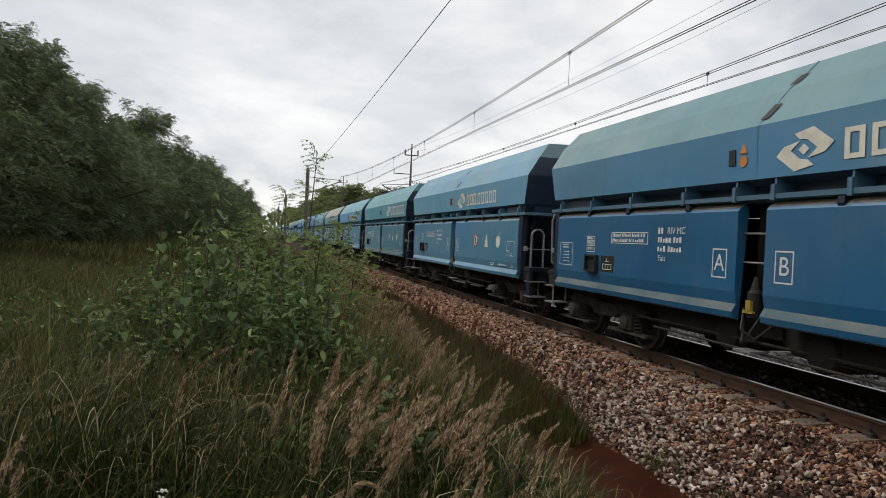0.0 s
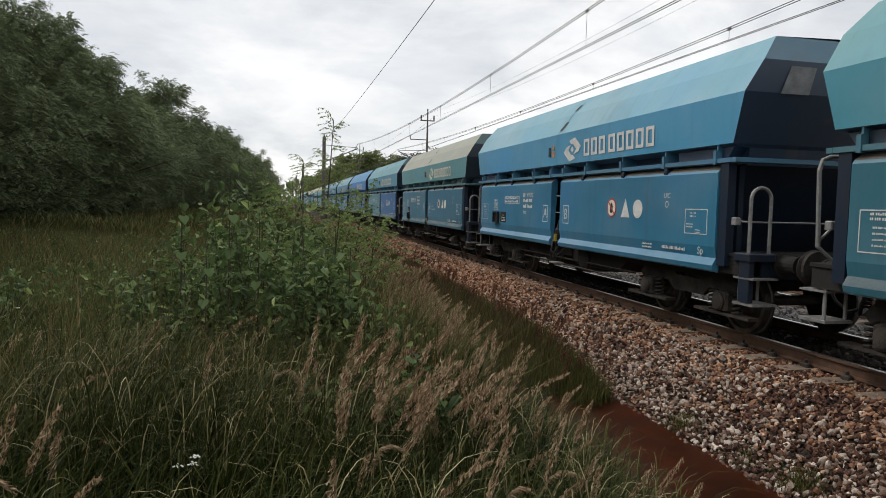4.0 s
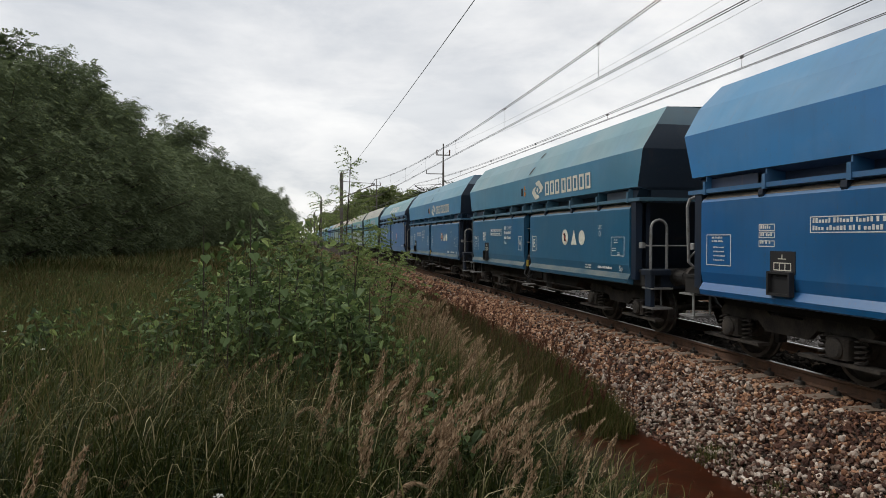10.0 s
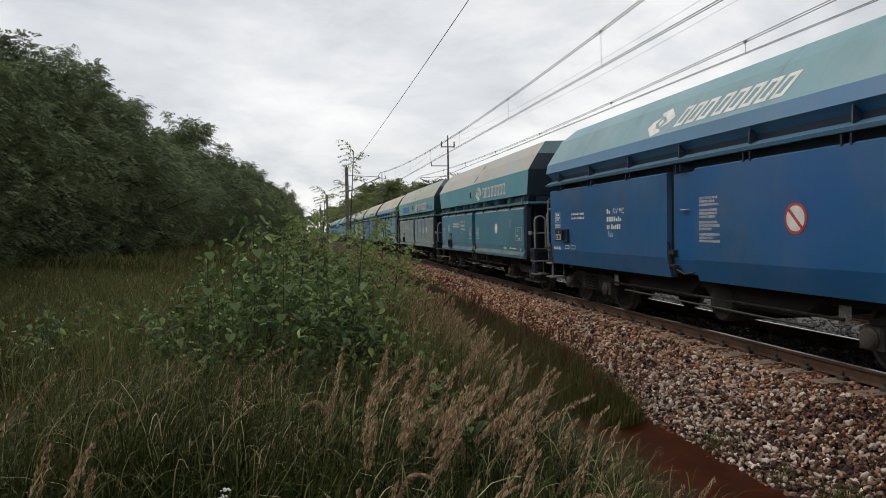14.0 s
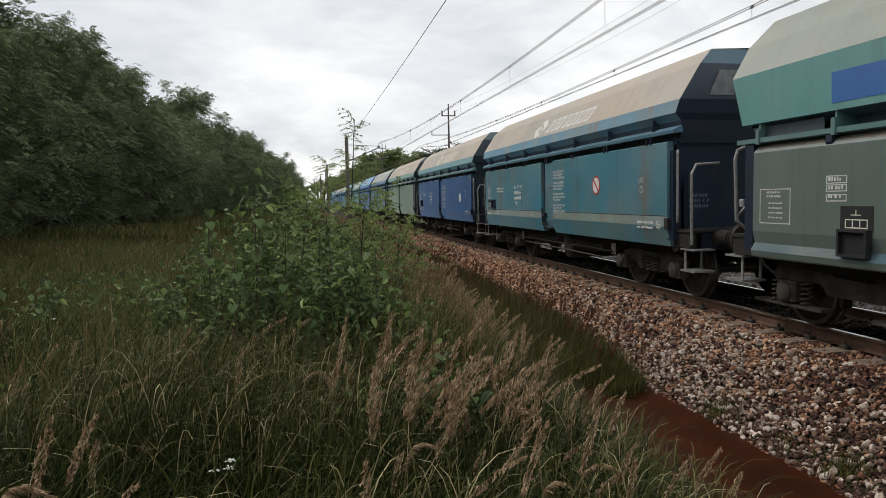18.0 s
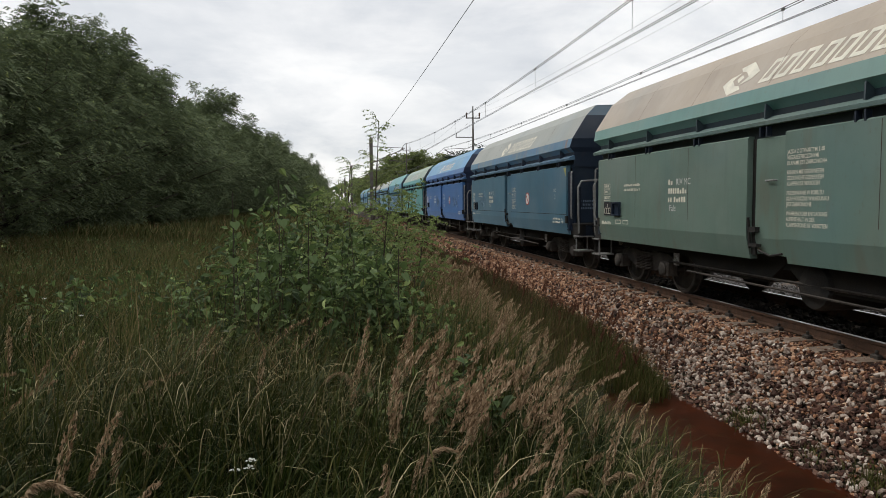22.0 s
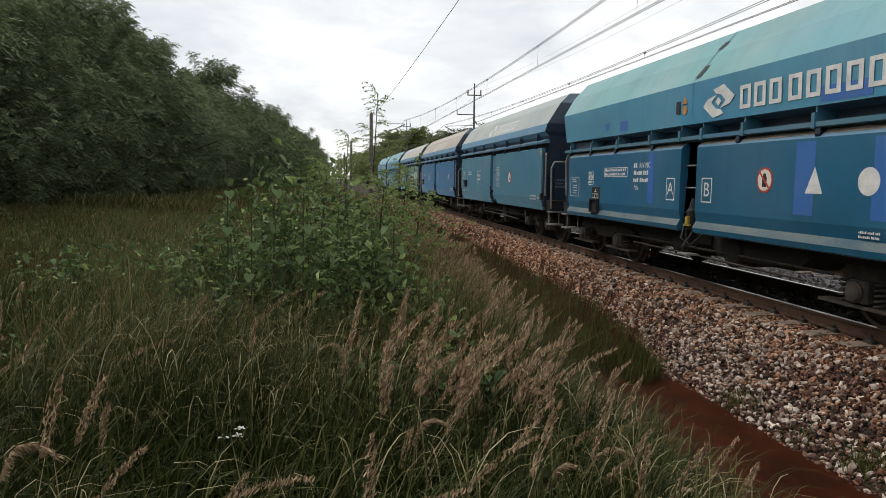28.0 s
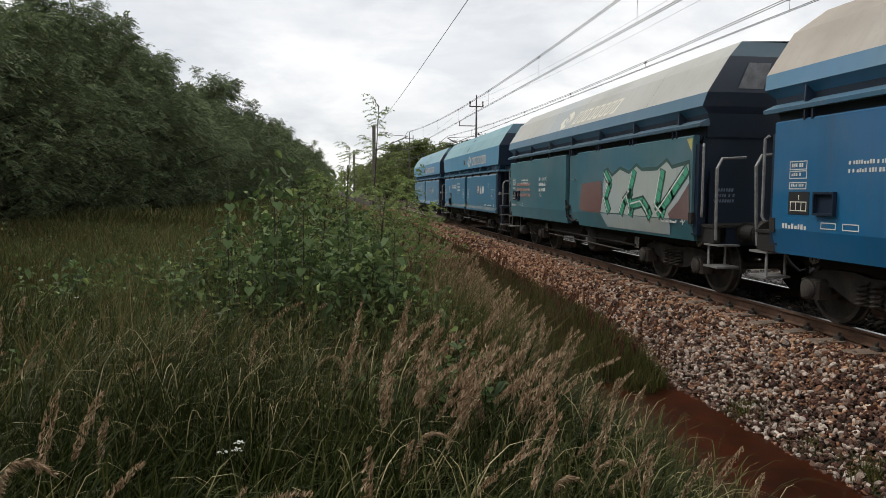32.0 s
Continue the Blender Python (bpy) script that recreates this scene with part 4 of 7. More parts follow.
    for hole, (z0, z1, y0, y1) in enumerate(((3.36, 3.54, -0.02, -0.14), (3.78, 3.90, -0.17, -0.25))):
        skin = lambda z: -1.504 + 0.595 * (z - 3.29) if z < 3.71 else -1.254 + 0.824 * (z - 3.71)
        part("inspection_hole", shared("holeA%d" % hole, lambda: Shape().add([(skin(z0) - 0.012, y0, z0), (skin(z0) - 0.012, y0 - 0.13, z0), (skin(z1) - 0.012, y1 - 0.13, z1), (skin(z1) - 0.012, y1, z1)], [(0, 1, 2, 3)]), GRAPHITE), None, w, "dark inspection hole in the roof")
    part("inspection_hole", shared("holeA9", lambda: Shape().box(-1.506, 0.36, 2.84, -1.49, 0.48, 3.04), GRAPHITE), None, w, "dark inspection hole in the side")
    ends_and_gear(w, "A", ep)
    for e in (-1, 1):
        add_bogie(w, e * PIVOT, "A")
    if logo:
        big = 1.18 if shift else 1.0
        flat = lambda u, h: (-1.4965 - 0.026 * h * big, -0.36 - shift - u * 1.34 * big, 2.72 + h * 1.05 * big)
        key = "A%.1f" % shift
        if "logo" + key not in M:
            em, le = logo_shapes(0.0, flat, "A")
            M["logo" + key], M["letters" + key] = em.mesh("emblem", CREAM), [s.mesh("letter_block", CREAM) for s in le]
        painted(part("emblem", M["logo" + key], None, w, "cream swirl emblem"), logo)
        for block in M["letters" + key]:
            painted(part("letter_block", block, None, w, "cream letter-sized block"), logo)
    X = -1.503
    ys, yt, yd, rad = {"wide": (-2.37, -3.32, -4.25, 0.23), "mid": (-2.0, -2.95, -3.80, 0.2), "near": (-2.21, -2.82, -3.25, 0.2), "tight": (-2.60, -3.10, -3.52, 0.21), "one": (-2.75, None, None, 0.22), "disc": (None, None, -2.9, 0.22)}[signs]
    if ys is not None:
        sign = part("prohibition_sign", shared("signA", lambda: disc(0, 1.75, 0.172, X + 0.002), RED), None, w, "round prohibition sign")
        sign.location.y = ys
        if seed in (4, 5, 7, 8, 0):
            painted(sign, ORANGE if seed == 8 else CREAM)
        part("sign_figure", shared("signAg", lambda: Shape().prism([(0.045, 1.66), (-0.045, 1.66), (-0.05, 1.78), (-0.02, 1.84), (0.02, 1.84), (0.05, 1.78)], X - 0.007, X - 0.002, "x"), GRAPHITE), None, w).location.y = ys
        part("sign_face", shared("signAf", lambda: disc(0, 1.75, 0.143, X - 0.001), CREAM), None, w).location.y = ys
        part("sign_bar", shared("signAb", lambda: Shape().add([(X - 0.008, a, 1.75 + b) for a, b in ((0.11, 0.09), (0.09, 0.11), (-0.11, -0.09), (-0.09, -0.11))], [(0, 1, 2, 3)]), RED), None, w).location.y = ys
    if yt is not None:
        painted(part("triangle_mark", shared("triA", lambda: Shape().prism([(0.15, 1.59), (-0.15, 1.59), (0, 1.91)], X - 0.002, X + 0.002, "x"), CREAM), None, w, "plain triangle mark"), logo or CREAM).location.y = yt
    if yd is not None:
        painted(part("round_mark", shared("discA", lambda: disc(0, 1.74, 0.155, X + 0.002), CREAM), None, w, "plain round mark"), logo or CREAM).location.y = yd
    far = 0.85 if shift else 0.0
    for n, (z0, z1) in enumerate(((1.83, 1.92), (1.74, 1.82), (1.63, 1.71))):
        part("data_frame", shared("dataA1%d" % n, lambda: frame_box(4.04, 4.34, z0, z1, 0.011), WHITE), None, w).location.y = 0.5 if shift else 0.0
    tagged(part("small_print", shared("dataA2", lambda: bars(3, 4.31, 1.905, w=0.24, h=0.05, gap=0.095, seed=2), WHITE), None, w), kind="stuff")
    part("data_frame", shared("dataA3", lambda: frame_box(2.3, 3.44, 1.80, 1.99, 0.012), WHITE), None, w).location.y = far * 0.9
    tagged(part("small_print", shared("dataA4", lambda: bars(2, 3.40, 1.97, w=1.06, h=0.06, gap=0.085, seed=3), WHITE), None, w), kind="stuff").location.y = far * 0.9
    tagged(part("small_print", shared("dataA5", lambda: bars(1, 2.02, 2.06, w=0.15, h=0.10, gap=0.14, seed=4).add(*vf(bars(2, 2.02, 1.92, w=0.62, h=0.09, gap=0.135, seed=14))), WHITE), None, w, "white stencilled data lines"), kind="stuff").location.y = far
    put_text("RIV MC", 0.14, 1.56 + far, 2.01, w, X)
    put_text("Fals", 0.13, 1.90 + far, 1.60, w, X)
    part("data_frame", shared("dataA6", lambda: frame_box(4.92, 5.49, 1.35, 1.79, 0.012), WHITE), None, w)
    tagged(part("small_print", shared("dataA7", lambda: bars(2, 5.36, 1.76, w=0.3, h=0.03, gap=0.05, seed=5).add(*vf(bars(4, 5.32, 1.62, w=0.3, h=0.022, gap=0.06, seed=15))), WHITE), None, w), kind="stuff")
    tagged(part("small_print", shared("panelA", lambda: frame_box(-5.44, -4.90, 1.40, 1.76, 0.012).add(*vf(bars(2, -5.02, 1.71, w=0.2, h=0.02, gap=0.045, seed=6))).add(*vf(bars(2, -4.94, 1.55, w=0.2, h=0.02, gap=0.04, seed=7))).add(*vf(bars(2, -5.16, 1.47, w=0.16, h=0.018, gap=0.035, seed=8))).add(*vf(bars(2, -3.7, 1.20, w=0.35, h=0.03, gap=0.05, seed=8, x=-1.497))).add(*vf(bars(1, -4.3, 1.19, w=0.7, h=0.05, seed=9, x=-1.495))), WHITE), None, w, "white framed data panel"), kind="stuff")
    plate = part("load_plate", shared("plateA", lambda: Shape().box(X - 0.002, 3.33, 1.30, X + 0.006, 3.78, 1.58), GRAPHITE), None, w, "black load plate")
    holder = part("card_holder", shared("holderA", lambda: Shape().box(X - 0.07, 3.88, 1.28, X + 0.004, 4.29, 1.31).box(X - 0.07, 3.88, 1.55, X + 0.004, 4.29, 1.58).box(X - 0.07, 3.88, 1.31, X + 0.004, 3.91, 1.55).box(X - 0.07, 4.26, 1.31, X + 0.004, 4.29, 1.55).box(X - 0.02, 3.91, 1.31, X + 0.004, 4.26, 1.55), GRAPHITE), None, w, "black framed card holder")
    marks = part("load_plate_lettering", shared("plateAm", lambda: frame_box(3.40, 3.71, 1.34, 1.44, 0.012, X - 0.002).box(X - 0.005, 3.50, 1.34, X - 0.002, 3.512, 1.44).box(X - 0.005, 3.60, 1.34, X - 0.002, 3.612, 1.44).box(X - 0.006, 3.49, 1.48, X - 0.002, 3.63, 1.49).box(X - 0.006, 3.555, 1.49, X - 0.002, 3.565, 1.54), CREAM), None, w)
    if seed >= 4:                                    # plate over the holder
        plate.location.y = marks.location.y = 0.34
        holder.location.y, holder.location.z = -0.19, -0.25
    for yl in (0.57, -0.57):
        part("letter_frame", shared("lframeA", lambda: frame_box(-0.145, 0.145, 1.40, 1.78, 0.017, X + 0.004), WHITE), None, w).location.y = yl
    if seed in (3, 5):
        part("notice_plate", shared("noticeA", lambda: Shape().add([(-0.98, -6.118, 3.28), (-0.55, -6.118, 3.28), (-0.45, -6.125, 3.64), (-0.84, -6.125, 3.64)], [(0, 1, 2, 3)]), PLATEGREY), None, w, "pale grey notice painted on the hopper end")
    ab = ("B", "A") if turned else ("A", "B")
    put_text(ab[0], 0.31, 0.57, 1.59, w, X)
    put_text(ab[1], 0.31, -0.57, 1.59, w, X)
    if seed in (4, 5):
        put_text("Do przewozu", 0.085, -1.08, 1.66, w, X)
        put_text("kamienia węglowego", 0.085, -1.22, 1.54, w, X)
    put_text("UIC", 0.11, -4.40, 1.95, w, X)
    part("ring_mark", shared("uicA", lambda: frame_ring(-4.40, 1.82, 0.05, 0.038), WHITE), None, w)
    put_text("Sp", 0.15, -5.3, 1.17, w, -1.497)
    part("symbol_plate", shared("symA", lambda: Shape().prism([(0.28, 2.98), (0.14, 2.98), (0.21, 3.10)], -1.506, -1.495, "x").add(*vf(disc(0.21, 2.88, 0.07, -1.496))), r.choice([CREAM, ORANGE])), None, w)
    for y0, y1, z0, z1, where in patches or ():
        x = (-1.503, -1.503) if where == "low" else tuple(-1.489 - 0.015 * (z - 2.64) / 0.6 for z in (z0, z1))
        part("repaint_patch", Shape().add([(x[0], y0, z0), (x[0], y1, z0), (x[1], y1, z1), (x[1], y0, z1)], [(0, 1, 2, 3)]), PATCHBLUE, w, "fresh blue repaint patch")
    return w


def end_bars(rows, x0, z0, w, h, gap, seed):
    """Unreadable small writing on the inclined end wall, as plain bars."""
    r, s = random.Random(seed), Shape()
    for k in range(rows):
        z, x = z0 - k * gap, x0
        while x < x0 + w:
            n = h * r.uniform(0.45, 0.7)
            y = lambda zz: -(5.42 + 0.40 * (zz - 1.04) / 1.58) - 0.006
            s.add([(x, y(z - h), z - h), (x + n, y(z - h), z - h), (x + n, y(z), z), (x, y(z), z)], [(0, 1, 2, 3)])
            x += n + h * (0.3 if r.random() < 0.8 else 0.9)
    return s


def vf(s):
    return s.v, s.f


def frame_ring(y, z, r1, r0, x=-1.501, n=20):
    v = [(x - 0.003, y + r * math.cos(2 * math.pi * k / n), z + r * math.sin(2 * math.pi * k / n)) for r in (r1, r0) for k in range(n)]
    return Shape().add(v, [(k, (k + 1) % n, n + (k + 1) % n, n + k) for k in range(n)])


def wagon_b(label, roofc, upperc, lowerc, logo=WHITE, textc=WHITE, seed=0, notice=True, mark="sign", graffiti=False):
    """Older hopper wagon with smooth folding doors and a rounded roof."""
    r = random.Random(seed)
    w = thing("hopper_wagon", label, "freight wagon", "coal hopper wagons of the train")
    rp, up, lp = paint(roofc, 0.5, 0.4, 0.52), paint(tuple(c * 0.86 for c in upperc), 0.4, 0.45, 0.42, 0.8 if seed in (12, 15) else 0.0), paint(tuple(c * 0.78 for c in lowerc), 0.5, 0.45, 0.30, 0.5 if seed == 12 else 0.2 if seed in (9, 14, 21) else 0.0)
    ep = shaded_paint(upperc)
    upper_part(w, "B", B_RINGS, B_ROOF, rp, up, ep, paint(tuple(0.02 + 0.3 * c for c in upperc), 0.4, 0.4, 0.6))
    door = [(1.50, 2.60), (1.525, 2.58), (1.525, 1.22), (1.45, 0.90), (1.34, 0.90), (1.42, 2.60)]
    for q in (-1, 1):
        for y0, y1, tag in ((-HALF_B, -0.45, "n"), (0.35, HALF_B, "f")):
            painted(part("side_door", shared("doorB%d%s" % (q, tag), lambda: Shape().prism([(q * u, z) for u, z in door], y0, y1), WHITE), None, w, "flat folding discharge door"), lp)
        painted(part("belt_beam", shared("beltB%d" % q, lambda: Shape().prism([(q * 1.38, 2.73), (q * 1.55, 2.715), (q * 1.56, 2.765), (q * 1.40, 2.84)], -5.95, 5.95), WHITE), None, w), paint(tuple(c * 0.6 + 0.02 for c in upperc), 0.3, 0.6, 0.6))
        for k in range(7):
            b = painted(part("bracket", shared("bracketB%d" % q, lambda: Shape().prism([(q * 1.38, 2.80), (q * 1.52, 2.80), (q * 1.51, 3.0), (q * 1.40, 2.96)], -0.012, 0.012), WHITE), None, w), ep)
            b.location.y = -5.2 + k * 10.4 / 6
            for o in (-0.07, 0.07):
                part("hinge", shared("hingeB%d" % q, lambda: Shape().box(q * 1.46, -0.013, 2.57, q * 1.535, 0.013, 2.70), DARKBLUE), None, w).location.y = -5.1 + k * 10.2 / 6 + o
        painted(part("centre_panel", shared("panelB%d" % q, lambda: Shape().prism([(q * 1.44, 2.56), (q * 1.46, 2.54), (q * 1.46, 1.20), (q * 1.41, 0.98), (q * 1.36, 0.98), (q * 1.36, 2.56)], -0.44, 0.24), WHITE), None, w, "recessed panel between the doors"), lp)
        part("door_lock", shared("lockB%d" % q, lambda: Shape().box(q * 1.30, 0.245, 0.96, q * 1.44, 0.345, 2.56).tube([(q * 1.50, 0.29, 1.05), (q * 1.53, 0.30, 1.48)], 0.02, 6).box(q * 1.46, 0.14, 1.28, q * 1.53, 0.30, 1.35).box(q * 1.46, 0.10, 1.08, q * 1.53, 0.28, 1.12).tube([(q * 1.50, -0.40, 1.02), (q * 1.53, -0.2, 0.98), (q * 1.53, 0.05, 1.04)], 0.016, 6), BLACK), None, w, "dark door lock gear")
        part("panel_handle", shared("handleB%d" % q, lambda: Shape().tube([(q * 1.46, -0.02, 1.98), (q * 1.50, -0.03, 1.98), (q * 1.50, -0.20, 1.98), (q * 1.46, -0.21, 1.98)], 0.013, 6), PIPE), None, w, "small grey grab handle")
        for y in (3.9, 1.95, -2.0, -3.9) if seed in (12, 14) else ():
            part("door_seam", shared("seamB%d" % q, lambda: Shape().add([(q * 1.5275, -0.005, 1.40), (q * 1.5275, 0.005, 1.40), (q * 1.5275, 0.005, 2.57), (q * 1.5275, -0.005, 2.57)], [(0, 1, 2, 3)]), SEAM), None, w).location.y = y
        for y0, y1, tag in ((-HALF_B + 0.02, -0.47, "n"), (0.37, HALF_B - 0.02, "f")):
            if seed in (12, 15):
                part("door_seam", shared("lineB%d%s" % (q, tag), lambda: Shape().add([(q * 1.5275, y0, 1.388), (q * 1.5275, y1, 1.388), (q * 1.5275, y1, 1.40), (q * 1.5275, y0, 1.40)], [(0, 1, 2, 3)]), SEAM), None, w)
            part("dusty_ledge", shared("ledgeB%d%s" % (q, tag), lambda: Shape().add([(q * 1.43, y0, 2.603), (q * 1.50, y0, 2.603), (q * 1.50, y1, 2.603), (q * 1.43, y1, 2.603)], [(0, 1, 2, 3)]), DUST), None, w, "dust lying on the door's upper edge")
        for y in (-HALF_B + 0.02, HALF_B - 0.02):
            part("side_lamp_bracket", shared("brkB%d" % q, lambda: Shape().box(q * 1.46, -0.05, 1.18, q * 1.535, 0.06, 1.36), BLACK), None, w).location.y = y
    # end walls get a darkened upper colour that stands in for shade
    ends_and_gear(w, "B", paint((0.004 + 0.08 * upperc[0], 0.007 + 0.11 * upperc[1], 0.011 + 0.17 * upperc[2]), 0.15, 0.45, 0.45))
    tagged(part("small_print", shared("endprintB", lambda: Shape().add(*vf(end_bars(3, -1.15, 1.75, 0.45, 0.05, 0.09, 51))), PATCHPALE), None, w, "faded writing on the end wall"), kind="stuff")
    if seed == 19:
        part("tail_marker", Shape().lathe((-0.95, -6.26, 2.20), (0, 0, 1), [(0.02, 0), (0.025, 0.02), (0.022, 0.16), (0.01, 0.18)], 10), RED, w, "red marker on the end rail")
    for e in (-1, 1):
        add_bogie(w, e * PIVOT, "B")
    for y in (-3.9, -1.95, 0.0, 1.95, 3.9):
        part("roof_seam", shared("roofseamB", lambda: Shape().add([(-1.483, -0.003, 3.245), (-1.483, 0.003, 3.245), (-1.123, 0.003, 3.805), (-1.123, -0.003, 3.805), (-0.802, 0.003, 4.076), (-0.802, -0.003, 4.076)], [(0, 1, 2, 3), (3, 2, 4, 5)]), SEAM), None, w).location.y = y
    if logo:
        def flat(u, h):
            t = 0.06 + h * 1.18
            return (-1.48 + t * 0.541 - 0.004, 1.26 - u * 1.32, 3.24 + t * 0.841 + 0.003)
        if "logoB" not in M:
            em, le = logo_shapes(0.35, flat, "B")
            M["logoB"], M["lettersB"] = em.mesh("emblem", WHITE), [s.mesh("letter_block", WHITE) for s in le]
        painted(part("emblem", M["logoB"], None, w, "pale swirl emblem"), logo)
        for block in M["lettersB"]:
            painted(part("letter_block", block, None, w, "pale slanted letter-sized block"), logo)
    X = -1.528
    if notice:
        big = 0.064 if seed in (12, 13, 14) else 0.044
        for n, lines in enumerate(NOTICE):
            note = part("loading_notice", text_mesh(lines, 1.0, True), None, w, "stencilled safety notice")
            note.matrix_basis = Matrix.Translation((X, -0.50 if big > 0.05 else -0.58, (2.36 if big > 0.05 else 2.16) - 4.05 * n * big)) @ Matrix(((0, 0, -1, 0), (-1, 0, 0, 0), (0, 1, 0, 0), (0, 0, 0, 1))) @ Matrix.Diagonal((big * 0.85, big * 1.12, big, 1))
            tagged(painted(note, textc), "stencilled safety notice", kind="stuff")
    ym = {9: -2.62, 12: -2.95, 20: -4.18}.get(seed, -2.35)
    if mark == "sign":
        part("prohibition_sign", shared("signB", lambda: disc(0, 1.80, 0.19, X + 0.002), RED), None, w, "red and white prohibition sign").location.y = ym
        part("sign_face", shared("signBf", lambda: disc(0, 1.80, 0.155, X - 0.001), WHITE), None, w).location.y = ym
        part("sign_bar", shared("signBb", lambda: Shape().add([(X - 0.008, a, 1.80 + b) for a, b in ((0.13, 0.10), (0.10, 0.13), (-0.13, -0.10), (-0.10, -0.13))], [(0, 1, 2, 3)]), RED), None, w).location.y = ym
        if seed == 12:
            for o in w.children:
                if o.name.split(".")[0] in ("prohibition_sign", "sign_face", "sign_bar"):
                    o.location.z = 0.16
    elif mark == "disc":
        part("round_mark", shared("discB", lambda: disc(-3.90, 1.78, 0.17, X + 0.002), WHITE), None, w, "plain white round mark")
        part("ring_mark", frame_ring(-3.40, 1.78, 0.17, 0.145, X + 0.003), PATCHPALE, w, "faded ring mark")
    tagged(painted(part("small_print", shared("dataB", lambda: bars(1, 2.60, 2.08, X + 0.001, 0.16, 0.10, 0.15, 22).add(*vf(bars(2, 2.60, 1.93, X + 0.001, 0.66, 0.10, 0.145, 42))).add(*vf(bars(2, 4.4, 2.05, X + 0.001, 0.75, 0.05, 0.09, 23))).add(*vf(frame_box(5.08, 5.40, 1.97, 2.08, 0.012, X + 0.001))).add(*vf(frame_box(5.08, 5.40, 1.86, 1.96, 0.012, X + 0.001))).add(*vf(frame_box(5.08, 5.40, 1.73, 1.82, 0.012, X + 0.001))).add(*vf(bars(2, 5.36, 2.05, X + 0.001, 0.24, 0.05, 0.11, 24))).add(*vf(bars(1, 5.36, 1.80, X + 0.001, 0.26, 0.04, 0.08, 28))).add(*vf(frame_box(4.55, 4.80, 1.26, 1.34, 0.012, X + 0.001))).add(*vf(frame_box(4.20, 4.45, 1.26, 1.34, 0.012, X + 0.001)))
         .add(*vf(bars(2, -4.7, 1.30, X + 0.001, 0.62, 0.05, 0.085, 25))).add(*vf(bars(1, 5.5, 1.30, X + 0.001, 0.5, 0.07, 0.08, 26))), WHITE), None, w, "white stencilled data lines"), textc), kind="stuff")
    part("load_plate", shared("plateB", lambda: Shape().box(X - 0.002, 5.02, 1.42, X + 0.006, 5.40, 1.70), GRAPHITE), None, w, "black load plate")
    part("load_mark", shared("plateBm", lambda: frame_box(5.06, 5.36, 1.46, 1.58, 0.012, X - 0.002).box(X - 0.005, 5.15, 1.46, X - 0.002, 5.162, 1.58).box(X - 0.005, 5.25, 1.46, X - 0.002, 5.262, 1.58).box(X - 0.005, 5.20, 1.60, X - 0.002, 5.212, 1.66), CREAM), None, w)
    part("mesh_holder", shared("meshB", lambda: Shape().box(X - 0.05, 4.56, 1.42, X + 0.004, 4.90, 1.45).box(X - 0.05, 4.56, 1.67, X + 0.004, 4.90, 1.70).box(X - 0.05, 4.56, 1.45, X + 0.004, 4.58, 1.67).box(X - 0.05, 4.88, 1.45, X + 0.004, 4.90, 1.67).box(X - 0.004, 4.58, 1.45, X + 0.004, 4.88, 1.67), DARKBLUE), None, w, "dark card holder with a raised frame")
    if seed in (9, 13, 15, 19, 20, 21):
        part("corner_flash", shared("flashB", lambda: Shape().prism([(-HALF_B + 0.02, 2.55), (-HALF_B + 0.20, 2.55), (-HALF_B + 0.04, 2.34)], X - 0.002, X + 0.008, "x"), FLASH), None, w, "small yellow corner flash")
    if seed not in (19, 20):
        put_text("UIC", 0.125, -4.85, 2.00, w, X)
        part("ring_mark", shared("uicB", lambda: frame_ring(-4.85, 1.84, 0.06, 0.046, X + 0.003), WHITE), None, w)
    put_text("Sp", 0.17, -5.45, 1.24, w, X)
    put_text("RIV MC", 0.15, 2.10, 2.03, w, X)
    put_text("Fals", 0.15, 2.45, 1.59, w, X)
    if graffiti:
        add_graffiti(w, X)
    for e in (-1, 1):
        for q in (-1, 1):
            part("towing_hook", shared("towB%d%d" % (e, q), lambda: Shape().tube([(q * 1.14, e * 5.45, 0.90), (q * 1.16, e * 5.42, 0.82), (q * 1.17, e * 5.36, 0.79), (q * 1.16, e * 5.30, 0.82), (q * 1.14, e * 5.27, 0.90)], 0.018, 6).tube([(q * 1.16, e * 5.36, 0.79), (q * 1.14, e * 5.36, 0.95)], 0.016, 6), TOWHOOK), None, w, "pale rope hook on the sill")
            part("label_plate", shared("labelB%d%d" % (e, q), lambda: Shape().box(q * 1.15, e * 2.88, 0.56, q * 1.165, e * 3.06, 0.78).box(q * 1.165, e * 2.93, 0.62, q * 1.169, e * 3.01, 0.70), TOWHOOK), None, w, "small pale label plate")
    if seed == 12:
        for y0, y1 in ((-HALF_B + 0.02, -0.47), (0.37, HALF_B - 0.02)):
            part("primer_band", Shape().add([(X + 0.0005, y0, 1.225), (X + 0.0005, y1, 1.225), (X + 0.0005, y1, 1.385), (X + 0.0005, y0, 1.385)], [(0, 1, 2, 3)]), paint((0.16, 0.21, 0.19), 0.5, 0.6, 0.5, 0.6), w, "chalky bare band along the door's foot")
    if seed == 19:
        # boat-shaped patch and its mast, bluer than the door
        part("repaint_patch", Shape().prism([(2.05, 1.44), (1.86, 1.47), (1.62, 1.47), (1.45, 1.42), (1.56, 1.30), (1.86, 1.29)], X + 0.0002, X + 0.003, "x"), paint((0.035, 0.17, 0.30), 0.3, 0.3, 0.3), w, "bluer boat-shaped patch")
